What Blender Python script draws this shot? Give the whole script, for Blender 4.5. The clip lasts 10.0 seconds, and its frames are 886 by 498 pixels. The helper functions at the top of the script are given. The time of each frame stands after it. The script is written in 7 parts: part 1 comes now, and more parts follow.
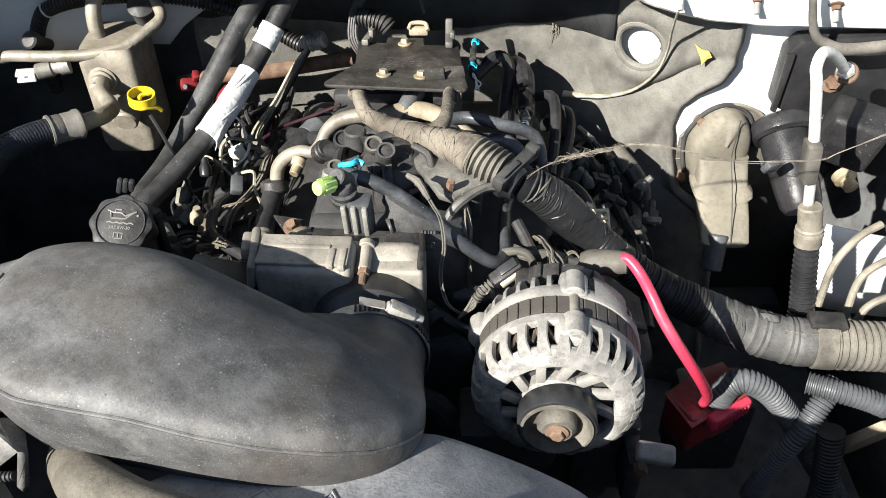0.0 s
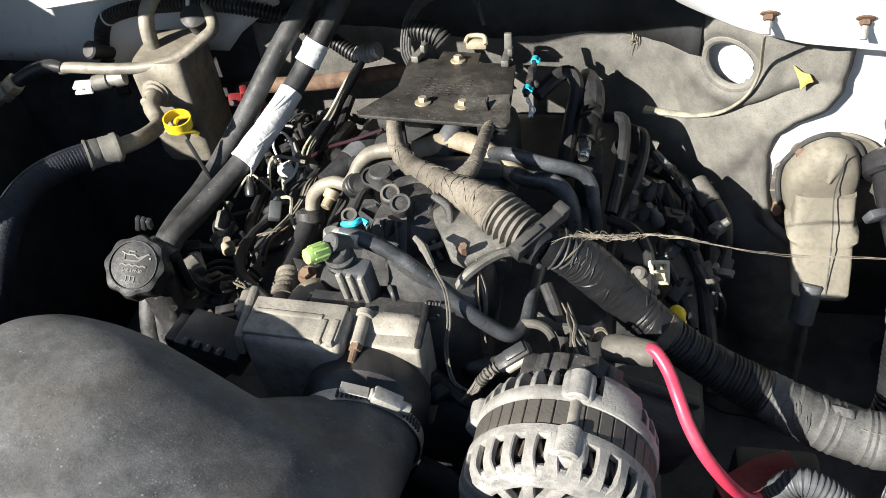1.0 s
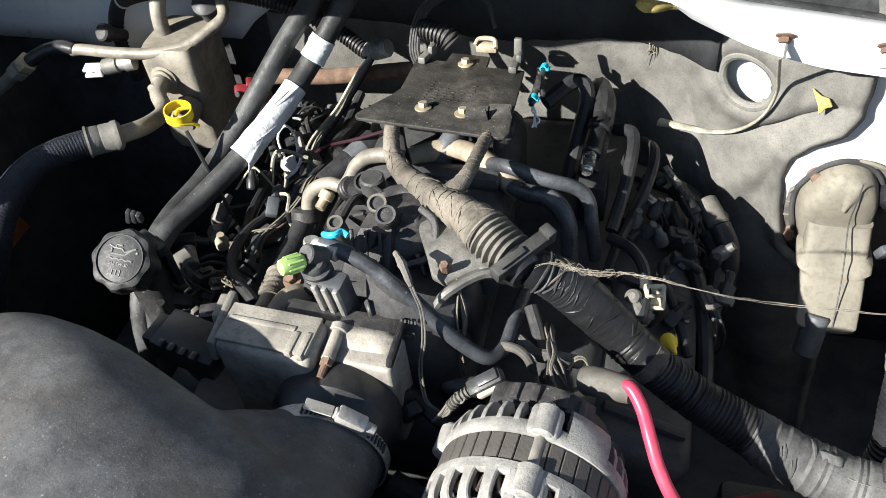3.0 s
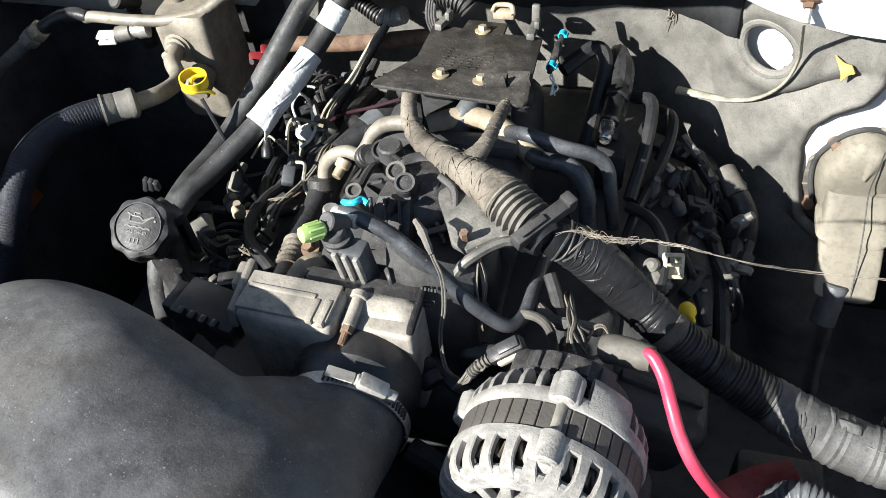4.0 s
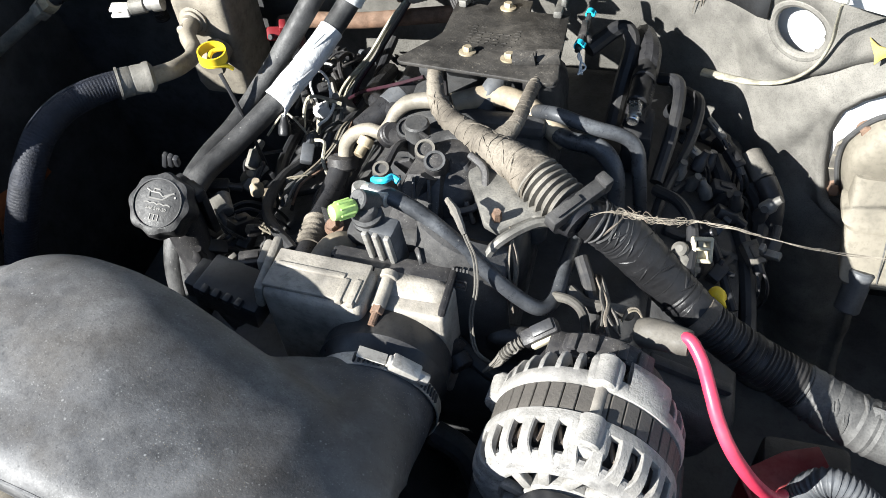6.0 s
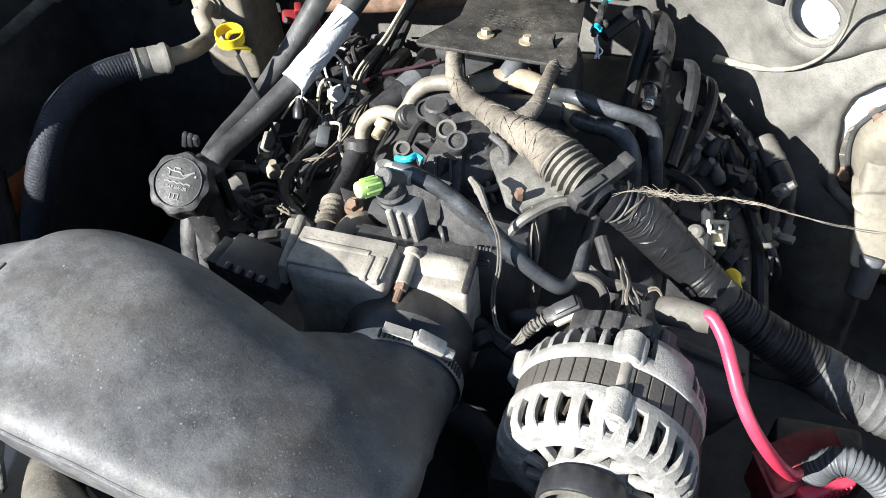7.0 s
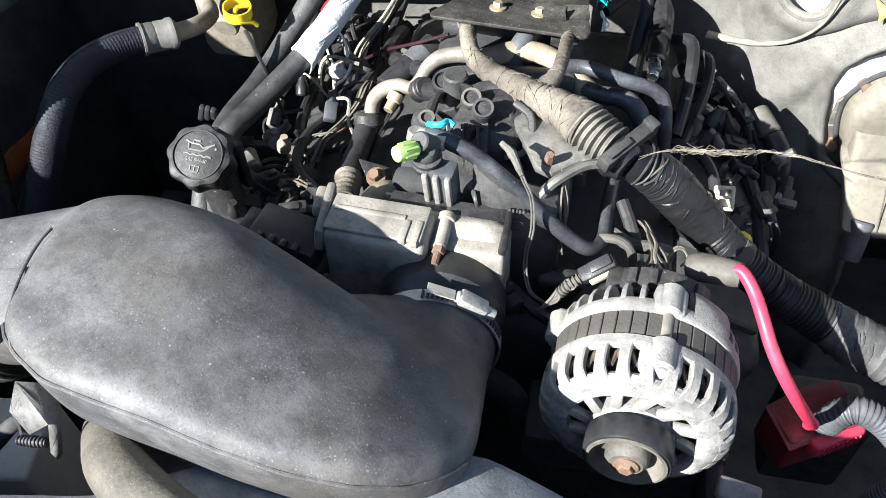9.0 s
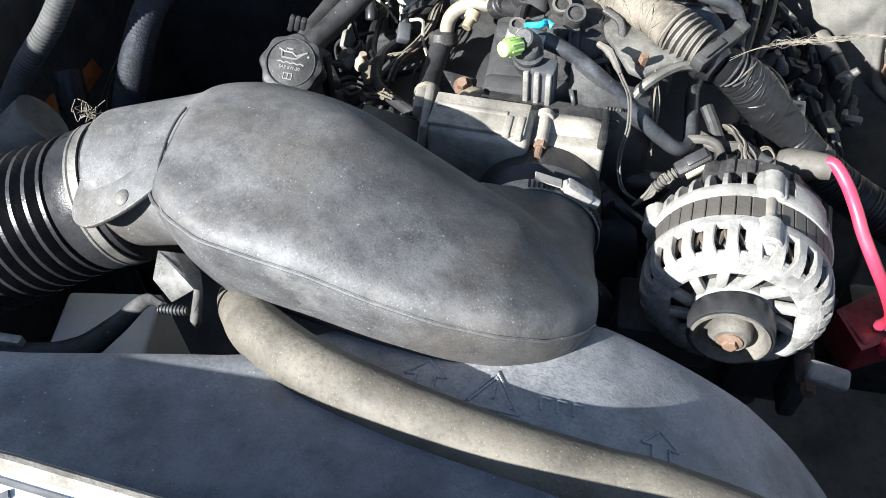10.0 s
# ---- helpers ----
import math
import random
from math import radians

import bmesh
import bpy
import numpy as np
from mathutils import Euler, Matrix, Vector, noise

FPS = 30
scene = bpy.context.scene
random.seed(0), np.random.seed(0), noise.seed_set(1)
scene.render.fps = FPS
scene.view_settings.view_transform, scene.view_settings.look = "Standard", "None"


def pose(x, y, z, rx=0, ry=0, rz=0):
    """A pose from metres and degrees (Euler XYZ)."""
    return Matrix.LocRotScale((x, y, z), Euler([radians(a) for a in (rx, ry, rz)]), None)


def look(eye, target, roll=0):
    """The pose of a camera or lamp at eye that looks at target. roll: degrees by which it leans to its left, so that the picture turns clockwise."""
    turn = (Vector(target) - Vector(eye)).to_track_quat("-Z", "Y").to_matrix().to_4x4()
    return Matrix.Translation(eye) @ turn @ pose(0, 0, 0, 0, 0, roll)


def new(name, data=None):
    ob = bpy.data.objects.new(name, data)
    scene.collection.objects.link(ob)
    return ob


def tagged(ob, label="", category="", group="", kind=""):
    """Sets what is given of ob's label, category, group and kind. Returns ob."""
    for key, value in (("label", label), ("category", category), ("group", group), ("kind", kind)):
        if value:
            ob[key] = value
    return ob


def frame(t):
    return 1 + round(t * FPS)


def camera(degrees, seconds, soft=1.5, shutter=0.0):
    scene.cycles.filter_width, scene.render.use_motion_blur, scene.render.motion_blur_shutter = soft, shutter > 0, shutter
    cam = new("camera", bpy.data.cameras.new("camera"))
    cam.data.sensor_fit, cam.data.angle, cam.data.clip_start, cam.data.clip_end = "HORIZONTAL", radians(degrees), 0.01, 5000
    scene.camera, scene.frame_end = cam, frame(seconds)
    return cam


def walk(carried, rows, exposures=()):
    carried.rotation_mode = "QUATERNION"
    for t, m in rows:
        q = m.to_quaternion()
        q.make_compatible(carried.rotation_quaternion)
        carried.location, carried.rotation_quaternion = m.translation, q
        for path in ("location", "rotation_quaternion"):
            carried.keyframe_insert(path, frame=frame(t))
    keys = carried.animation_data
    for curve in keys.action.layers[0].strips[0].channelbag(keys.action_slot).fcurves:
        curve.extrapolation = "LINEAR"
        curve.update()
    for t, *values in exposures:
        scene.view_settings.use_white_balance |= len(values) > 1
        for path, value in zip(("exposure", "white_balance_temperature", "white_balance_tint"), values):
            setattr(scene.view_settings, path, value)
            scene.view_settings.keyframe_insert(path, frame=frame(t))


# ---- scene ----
cam = camera(55.7, 10.0, soft=0.6)
PATH = [
    (0, (0.007, -0.011, 1.409), (-0.006, 1.478, 0.073), -0.5),
    (0.2, (0.035, 0.030, 1.418), (-0.057, 1.537, 0.107), -0.8),
    (0.5, (0.067, 0.091, 1.428), (-0.151, 1.55, 0.077), -3.2),
    (0.8, (0.097, 0.121, 1.426), (-0.243, 1.512, 0.030), -6.9),
    (1, (0.121, 0.13, 1.431), (-0.247, 1.49, 0.012), -8.0),
    (1.2, (0.146, 0.137, 1.435), (-0.222, 1.483, 0.002), -7.3),
    (1.5, (0.171, 0.148, 1.439), (-0.194, 1.481, -0.006), -6.8),
    (2, (0.171, 0.165, 1.447), (-0.227, 1.493, 0.006), -6.5),
    (2.5, (0.167, 0.176, 1.44), (-0.275, 1.496, 0.003), -7.3),
    (4, (0.151, 0.171, 1.434), (-0.312, 1.421, -0.057), -8.3),
    (4.5, (0.144, 0.172, 1.429), (-0.324, 1.408, -0.072), -8.6),
    (5, (0.138, 0.173, 1.427), (-0.328, 1.403, -0.08), -8.6),
    (5.5, (0.128, 0.173, 1.425), (-0.324, 1.404, -0.086), -7.8),
    (7, (0.097, 0.15, 1.421), (-0.323, 1.373, -0.104), -6.2),
    (7.5, (0.088, 0.14, 1.421), (-0.314, 1.369, -0.105), -5.6),
    (8, (0.084, 0.13, 1.424), (-0.298, 1.361, -0.105), -5.2),
    (8.5, (0.073, 0.119, 1.426), (-0.278, 1.356, -0.106), -4.3),
    (9, (0.032, 0.107, 1.416), (-0.257, 1.354, -0.12), -2.8),
    (9.3, (-0.002, 0.088, 1.413), (-0.274, 1.335, -0.126), -2.8),
    (9.5, (-0.016, 0.074, 1.41), (-0.295, 1.312, -0.135), -3.2),
    (9.7, (-0.026, 0.047, 1.408), (-0.304, 1.279, -0.142), -2.9),
    (10, (-0.044, 0.021, 1.392), (-0.306, 1.239, -0.173), -2.0),
]
walk(cam, [(t, look(eye, target, roll)) for t, eye, target, roll in PATH],
     exposures=[(0, 1.52, 6600, 8), (1, 1.52, 6600, 8), (2.5, 1.56, 6420, 8), (4, 1.64, 6330, 8), (5, 1.76, 6280, 8), (8, 1.94, 6180, 8), (10, 1.92, 6100, 8)])

# ---- light: low clear sun from the front left of the open bay, blue sky all round ----
RAY = Vector((0.580, 0.615, -0.528)).normalized()
world = bpy.data.worlds.new("sky")
scene.world = world
world.use_nodes = True
wn = world.node_tree.nodes
sky = wn.new("ShaderNodeTexSky")
sky.sky_type, sky.sun_disc = "NISHITA", False
sky.sun_elevation = math.asin(-RAY.z)
sky.sun_rotation = math.atan2(-RAY.x, -RAY.y)
sky.ozone_density, sky.dust_density = 1.6, 0.5
wn["Background"].inputs["Strength"].default_value = 0.056
world.node_tree.links.new(sky.outputs[0], wn["Background"].inputs["Color"])
sun = new("sun", bpy.data.lights.new("sun", "SUN"))
sun.data.energy, sun.data.angle, sun.data.color = 5.0, radians(0.55), (1.0, 0.96, 0.90)
sun.matrix_world = look((0, 0, 0), RAY)


# ---- materials ----
def material(name, base, rough=0.6, metal=0.0, dust=0.0, dust_color=(0.30, 0.26, 0.20), grain=90.0, bump=0.15, var=0.35, spots=0.0, spot_color=(0.5, 0.48, 0.45), coat=0.0, even=0.0, weave=0.0, flecks=0.0, film=0.0):
    """A used surface: base colour with fine and coarse variation, settled dust on what faces up, specks and relief."""
    m = bpy.data.materials.new(name)
    m.use_nodes = True
    nt = m.node_tree
    n, link = nt.nodes, nt.links.new
    p = n["Principled BSDF"]
    co = n.new("ShaderNodeTexCoord").outputs["Object"]

    def noise_tex(scale, detail=5.0, r=0.6):
        t = n.new("ShaderNodeTexNoise")
        t.inputs["Scale"].default_value, t.inputs["Detail"].default_value, t.inputs["Roughness"].default_value = scale, detail, r
        link(co, t.inputs["Vector"])
        return t.outputs["Fac"]

    def ramp(v, lo, hi, a=0.0, b=1.0):
        t = n.new("ShaderNodeMapRange")
        for i, x in enumerate((lo, hi, a, b), 1):
            t.inputs[i].default_value = x
        link(v, t.inputs[0])
        return t.outputs[0]

    def mix(f, a, b, mode="MIX"):
        t = n.new("ShaderNodeMix")
        t.data_type, t.blend_type = "RGBA", mode
        for s, v in ((t.inputs["Factor"], f), (t.inputs["A"], a), (t.inputs["B"], b)):
            if isinstance(v, (int, float)):
                s.default_value = v
            elif isinstance(v, tuple):
                s.default_value = (*v, 1.0)
            else:
                link(v, s)
        return t.outputs["Result"]

    def times(a, b):
        t = n.new("ShaderNodeMath")
        t.operation = "MULTIPLY"
        for s, v in zip(t.inputs, (a, b)):
            if isinstance(v, (int, float)):
                s.default_value = v
            else:
                link(v, s)
        return t.outputs[0]

    coarse, mid, fine, large = noise_tex(grain * 0.25), noise_tex(grain * 0.9, 6.0, 0.7), noise_tex(grain * 4.0, 3.0), noise_tex(grain * 0.07, 3.0)
    lo = tuple(c * (1 - var) for c in base)
    hi = tuple(min(1.0, c * (1 + var)) for c in base)
    color = mix(ramp(coarse, 0.35, 0.65), lo, hi)
    color = mix(ramp(mid, 0.50, 0.64, 0.0, min(0.75, 1.6 * var)), color, tuple(c * 0.45 for c in base))
    rg = ramp(mid, 0.3, 0.7, max(0.05, rough - 0.15), min(1.0, rough + 0.15))
    if dust:
        geo = n.new("ShaderNodeNewGeometry")
        sep = n.new("ShaderNodeSeparateXYZ")
        link(geo.outputs["Normal"], sep.inputs[0])
        up = ramp(sep.outputs["Z"], -0.4, 0.8, 0.25, 1.0)
        f = times(times(up, ramp(large, 0.38, 0.60, 0.30 + 0.5 * even, 1.1)), ramp(coarse, 0.35, 0.60, 0.30 + even, 1.0))
        f = times(times(f, ramp(mid, 0.36, 0.60, 0.45 + 0.8 * even, 1.15)), dust)
        color = mix(f, color, mix(ramp(fine, 0.35, 0.65), tuple(c * 0.72 for c in dust_color), tuple(min(1.0, c * 1.25) for c in dust_color)))
    color = mix(ramp(fine, 0.52, 0.66, 0.0, 0.25 * min(1.0, var * 2.5)), color, tuple(c * 0.4 for c in base))
    if spots:
        v = n.new("ShaderNodeTexVoronoi")
        v.inputs["Scale"].default_value = grain * 5.0
        link(co, v.inputs["Vector"])
        s = times(ramp(v.outputs["Distance"], 0.10, 0.24, 1.0, 0.0), ramp(mid, 0.46, 0.58))
        color = mix(times(s, spots), color, spot_color)
    if flecks:
        v = n.new("ShaderNodeTexVoronoi")
        v.inputs["Scale"].default_value = 130.0
        link(co, v.inputs["Vector"])
        s = times(ramp(v.outputs["Distance"], 0.06, 0.13, 1.0, 0.0), ramp(noise_tex(28.0), 0.48, 0.58))
        color = mix(times(s, flecks), color, spot_color)
    if film:
        f = times(ramp(noise_tex(9.0, 4.0, 0.65), 0.46, 0.66), film)
        color = mix(f, color, (0.085, 0.073, 0.060))
        f = times(ramp(noise_tex(17.0, 6.0, 0.7), 0.56, 0.72), film)
        color = mix(f, color, (0.21, 0.208, 0.205))
        f = times(ramp(noise_tex(48.0, 8.0, 0.75), 0.53, 0.62), 0.5 * film)
        color = mix(f, color, tuple(c * 0.7 for c in base))
        for scale, tint, zone in ((240.0, (0.022, 0.022, 0.024), (12.0, 0.42, 0.60)), (420.0, (0.30, 0.25, 0.18), (7.0, 0.48, 0.62)), (330.0, (0.38, 0.38, 0.37), (15.0, 0.48, 0.64))):
            v = n.new("ShaderNodeTexVoronoi")
            v.inputs["Scale"].default_value = scale
            link(co, v.inputs["Vector"])
            s = times(ramp(v.outputs["Distance"], 0.07, 0.18, 1.0, 0.0), ramp(noise_tex(zone[0]), zone[1], zone[2]))
            color = mix(times(s, 0.6), color, tint)
    threads = None
    if weave:
        for turn in (0.9, -0.7):
            mp = n.new("ShaderNodeMapping")
            mp.inputs["Rotation"].default_value = (0.3, turn, turn)
            link(co, mp.inputs["Vector"])
            w = n.new("ShaderNodeTexWave")
            w.inputs["Scale"].default_value, w.inputs["Distortion"].default_value = weave, 0.25
            link(mp.outputs[0], w.inputs["Vector"])
            threads = w.outputs["Fac"] if threads is None else times(threads, w.outputs["Fac"])
        color = mix(ramp(threads, 0.05, 0.5, 0.22, 0.0), color, tuple(c * 0.4 for c in base))
    link(color, p.inputs["Base Color"])
    link(rg, p.inputs["Roughness"])
    p.inputs["Metallic"].default_value = metal
    p.inputs["Coat Weight"].default_value = coat
    p.inputs["Specular IOR Level"].default_value = 0.32 if max(base) < 0.05 and not metal else 0.4
    b = n.new("ShaderNodeBump")
    b.inputs["Strength"].default_value, b.inputs["Distance"].default_value = min(1.0, bump * 1.3), 0.0014
    link(mix(0.45, mid, fine) if threads is None else threads, b.inputs["Height"])
    link(b.outputs[0], p.inputs["Normal"])
    return m


TAN = (0.31, 0.285, 0.24)
M = {
    # settled dust, its tone lifted a little to paint in the sky's whitish sheen
    "duct": material("moulded_grey_black_plastic", (0.050, 0.050, 0.053), 0.62, dust=0.46, dust_color=(0.232, 0.230, 0.226), grain=150, spots=0.7, spot_color=(0.36, 0.36, 0.35), bump=0.20, var=0.38, even=0.30, flecks=0.7, film=0.55),
    "black": material("black_plastic", (0.018, 0.019, 0.022), 0.40, dust=0.10, dust_color=TAN),
    "black_clean": material("black_clean_plastic", (0.017, 0.017, 0.019), 0.38, dust=0.05, dust_color=TAN),
    "black_dusty": material("dusty_black_plastic", (0.015, 0.015, 0.017), 0.47, dust=0.24, dust_color=(0.20, 0.185, 0.165), grain=120, spots=0.25, bump=0.3, flecks=0.35),
    # next two: dark surfaces lightened in colour for the haze over deep shade
    "grime": material("greasy_dark_iron", (0.042, 0.043, 0.045), 0.5, dust=0.30, dust_color=(0.115, 0.106, 0.092), bump=0.5),
    "lifted_dark": material("lifted_dark_panel", (0.095, 0.098, 0.102), 0.8, dust=0.4, dust_color=(0.18, 0.172, 0.158), grain=50, bump=0.5, even=0.2),
    "rubber": material("black_rubber", (0.017, 0.017, 0.019), 0.34, dust=0.16, dust_color=(0.11, 0.108, 0.105), grain=130, bump=0.3),
    "plenum": material("dusty_black_moulding", (0.021, 0.021, 0.022), 0.44, dust=0.34, dust_color=(0.135, 0.130, 0.122), grain=140, bump=0.2, spots=0.4, spot_color=(0.2, 0.19, 0.18), even=0.2),
    "rubber_dusty": material("dusty_rubber_hose", (0.020, 0.020, 0.021), 0.55, dust=0.48, dust_color=(0.15, 0.15, 0.147), grain=130, bump=0.35, flecks=0.22),
    "tan_hose": material("dust_covered_hose", (0.070, 0.062, 0.050), 0.7, dust=0.76, dust_color=(0.172, 0.156, 0.126), var=0.42, grain=90, spots=0.35, spot_color=(0.36, 0.34, 0.30), bump=0.4, even=0.25),
    "woven": material("dusty_woven_sleeve", (0.030, 0.030, 0.031), 0.65, dust=0.6, dust_color=(0.17, 0.168, 0.16), grain=130, bump=0.35, even=0.3),
    "wrap": material("dusty_cloth_tape", (0.085, 0.072, 0.057), 0.85, dust=0.72, dust_color=(0.240, 0.212, 0.170), grain=120, bump=0.8, var=0.45),
    "conduit": material("dusty_grey_conduit", (0.075, 0.070, 0.062), 0.75, dust=0.6, dust_color=(0.225, 0.205, 0.17), grain=130, bump=0.4),
    "loom": material("grey_split_loom", (0.060, 0.065, 0.073), 0.5, dust=0.35, dust_color=(0.15, 0.15, 0.148), grain=120),
    "loom_black": material("black_split_loom", (0.014, 0.014, 0.015), 0.45, dust=0.18, dust_color=(0.18, 0.172, 0.16)),
    "alu": material("weathered_cast_aluminium", (0.255, 0.247, 0.232), 0.68, metal=0.10, dust=0.5, dust_color=(0.31, 0.292, 0.260), grain=150, spots=0.75, spot_color=(0.10, 0.095, 0.086), bump=0.65, var=0.34),
    "alu_rough": material("corroded_cast_aluminium", (0.25, 0.243, 0.232), 0.85, grain=95, var=0.55, spots=1.0, spot_color=(0.06, 0.057, 0.053), bump=1.0, flecks=0.8),
    "alu_dust": material("dusty_cast_metal", (0.235, 0.218, 0.192), 0.7, metal=0.15, dust=0.6, dust_color=(0.36, 0.325, 0.262), grain=130, bump=0.45, spots=0.3, spot_color=(0.10, 0.09, 0.08)),
    "tape_black": material("glossy_black_tape", (0.010, 0.010, 0.011), 0.40, dust=0.10, dust_color=(0.10, 0.10, 0.098), grain=60, bump=0.6),
    "zinc": material("dull_dark_zinc", (0.10, 0.098, 0.092), 0.6, metal=0.3, dust=0.6, dust_color=(0.29, 0.275, 0.24), grain=130, spots=0.3, spot_color=(0.05, 0.045, 0.04), bump=0.4),
    "plate": material("matt_black_module_plate", (0.020, 0.019, 0.018), 0.6, dust=0.38, dust_color=(0.155, 0.14, 0.12), grain=110, spots=0.5, spot_color=(0.30, 0.27, 0.22), bump=0.45, flecks=0.5),
    # near-black that stands for the shade under the cowl
    "cowl_shade": material("black_cowl_shade", (0.024, 0.025, 0.027), 0.8, dust=0.05, dust_color=TAN, grain=60),
    "bracket": material("galvanised_bracket", (0.15, 0.148, 0.142), 0.65, metal=0.2, dust=0.5, dust_color=(0.20, 0.192, 0.175), grain=170, spots=0.6, spot_color=(0.08, 0.075, 0.07), bump=0.6),
    "steel": material("dull_zinc_steel", (0.40, 0.385, 0.355), 0.5, metal=0.55, dust=0.35, dust_color=TAN, grain=140, bump=0.3),
    "steel_bright": material("bright_steel", (0.62, 0.61, 0.58), 0.3, metal=0.9, dust=0.1),
    "stator": material("stator_laminations", (0.060, 0.055, 0.050), 0.7, metal=0.2, dust=0.35, dust_color=(0.20, 0.18, 0.15), bump=0.6),
    "copper": material("copper_winding", (0.13, 0.105, 0.085), 0.55, metal=0.4),
    "rust": material("rusty_steel", (0.12, 0.068, 0.042), 0.85, dust=0.5, dust_color=(0.26, 0.20, 0.155), grain=220, bump=0.7),
    "brass": material("tarnished_zinc_brass", (0.46, 0.38, 0.25), 0.5, metal=0.5, dust=0.4, dust_color=(0.5, 0.45, 0.36), grain=160),
    "can": material("dusty_aluminium_can", (0.22, 0.20, 0.165), 0.6, metal=0.2, dust=0.6, dust_color=(0.275, 0.238, 0.18), grain=110, spots=0.3, spot_color=(0.10, 0.09, 0.08), bump=0.3, even=0.2),
    "pipe": material("dusty_aluminium_pipe", (0.22, 0.20, 0.165), 0.55, metal=0.25, dust=0.55, dust_color=(0.31, 0.275, 0.215), grain=140, bump=0.25, spots=0.3, spot_color=(0.10, 0.09, 0.08)),
    "pipe_white": material("pale_aluminium_pipe", (0.70, 0.69, 0.64), 0.45, metal=0.25, dust=0.2, dust_color=(0.5, 0.46, 0.38)),
    "paint": material("white_car_paint", (0.63, 0.635, 0.635), 0.35, dust=0.12, dust_color=(0.5, 0.45, 0.36), grain=40, var=0.04, coat=0.4, bump=0.03),
    "white": material("white_plastic", (0.72, 0.71, 0.68), 0.45, dust=0.15, spots=0.6, spot_color=(0.25, 0.2, 0.14), var=0.06),
    "tape": material("white_foil_tape", (0.55, 0.56, 0.565), 0.5, grain=70, var=0.18, bump=1.0, dust=0.15),
    "insul": material("firewall_insulation_mat", (0.080, 0.077, 0.070), 0.9, dust=0.80, dust_color=(0.228, 0.217, 0.193), grain=160, spots=0.06, bump=0.8, var=0.35, even=0.45),
    "hvac": material("dusty_beige_housing", (0.150, 0.136, 0.108), 0.7, dust=0.7, dust_color=(0.250, 0.227, 0.180), grain=40, spots=0.3, spot_color=(0.09, 0.08, 0.07), bump=0.25, var=0.25, even=0.2),
    "shroud": material("grey_shroud_plastic", (0.110, 0.117, 0.130), 0.45, dust=0.62, dust_color=(0.365, 0.370, 0.376), grain=110, spots=0.4, bump=0.3, even=0.25, flecks=0.6),
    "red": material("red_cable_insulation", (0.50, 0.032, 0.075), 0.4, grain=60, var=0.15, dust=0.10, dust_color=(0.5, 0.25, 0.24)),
    # darker red; on the terminal cover it stands for shade
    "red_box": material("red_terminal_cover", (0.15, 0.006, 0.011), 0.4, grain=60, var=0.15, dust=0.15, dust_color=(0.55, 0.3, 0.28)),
    "yellow": material("yellow_plastic", (0.72, 0.52, 0.02), 0.35, var=0.1, dust=0.1),
    "green": material("lime_green_plastic", (0.38, 0.58, 0.16), 0.4, var=0.1, dust=0.15),
    "cyan": material("cyan_plastic", (0.02, 0.42, 0.58), 0.4, var=0.1, dust=0.12),
    "foam": material("yellow_foam", (0.42, 0.33, 0.10), 0.9, var=0.35, grain=200, bump=0.8),
    "wire_tan": material("braided_strap", (0.31, 0.292, 0.23), 0.6, grain=250, var=0.3, bump=0.7),
    "fibre": material("dry_plant_fibre", (0.20, 0.175, 0.14), 0.8, grain=300, var=0.4),
    "boot_grey": material("dull_grey_boot", (0.065, 0.060, 0.052), 0.65, dust=0.5, dust_color=(0.120, 0.108, 0.088), grain=110, bump=0.3),
    "wire_dull": material("dull_tan_wire", (0.13, 0.115, 0.085), 0.7, grain=200, var=0.4, dust=0.3),
    "foam_dull": material("dull_yellow_foam", (0.30, 0.24, 0.075), 0.9, grain=160, var=0.5, bump=0.8),
    # the bluish dust tone also paints in the sky's sheen on the hose
    "hose_gloss": material("glossy_rubber_hose", (0.026, 0.028, 0.032), 0.34, dust=0.45, dust_color=(0.175, 0.185, 0.195), grain=130, bump=0.2, flecks=0.2),
    "sleeve": material("grey_heat_shrink", (0.13, 0.124, 0.11), 0.65, dust=0.55, dust_color=(0.225, 0.21, 0.178), grain=110, bump=0.3),
    "blue_black": material("woven_black_hose", (0.010, 0.012, 0.019), 0.62, dust=0.03, dust_color=(0.16, 0.16, 0.17), grain=150, bump=0.8),
    "rust_panel": material("rust_brown_panel", (0.40, 0.13, 0.045), 0.6, dust=0.15, grain=40),
    "asphalt": material("asphalt", (0.05, 0.05, 0.05), 0.9, grain=12, bump=0.5),
    "print": material("pale_print", (0.20, 0.195, 0.185), 0.6, var=0.1),
    "tan_tube": material("beige_plastic_tube", (0.30, 0.25, 0.18), 0.55, dust=0.45, dust_color=(0.34, 0.295, 0.22)),
    "yellow_wire": material("olive_yellow_wire", (0.30, 0.27, 0.05), 0.5),
    "cream": material("cream_plastic", (0.55, 0.50, 0.36), 0.5, dust=0.25, dust_color=TAN),
    "maroon": material("maroon_wire", (0.022, 0.004, 0.009), 0.6),
}


# ---- building helpers ----
def spline(pts, per=6):
    """A smooth line through pts (centripetal feel, uniform Catmull-Rom)."""
    p = [Vector(q) for q in pts]
    if len(p) == 2:
        return [p[0].lerp(p[1], i / per) for i in range(per + 1)]
    q = [p[0] * 2 - p[1]] + p + [p[-1] * 2 - p[-2]]
    out = []
    for i in range(1, len(q) - 2):
        a, b, c, d = q[i - 1:i + 3]
        for k in range(per):
            t = k / per
            out.append(0.5 * (2 * b + (c - a) * t + (2 * a - 5 * b + 4 * c - d) * t * t + (3 * b - a - 3 * c + d) * t ** 3))
    out.append(p[-1])
    return out


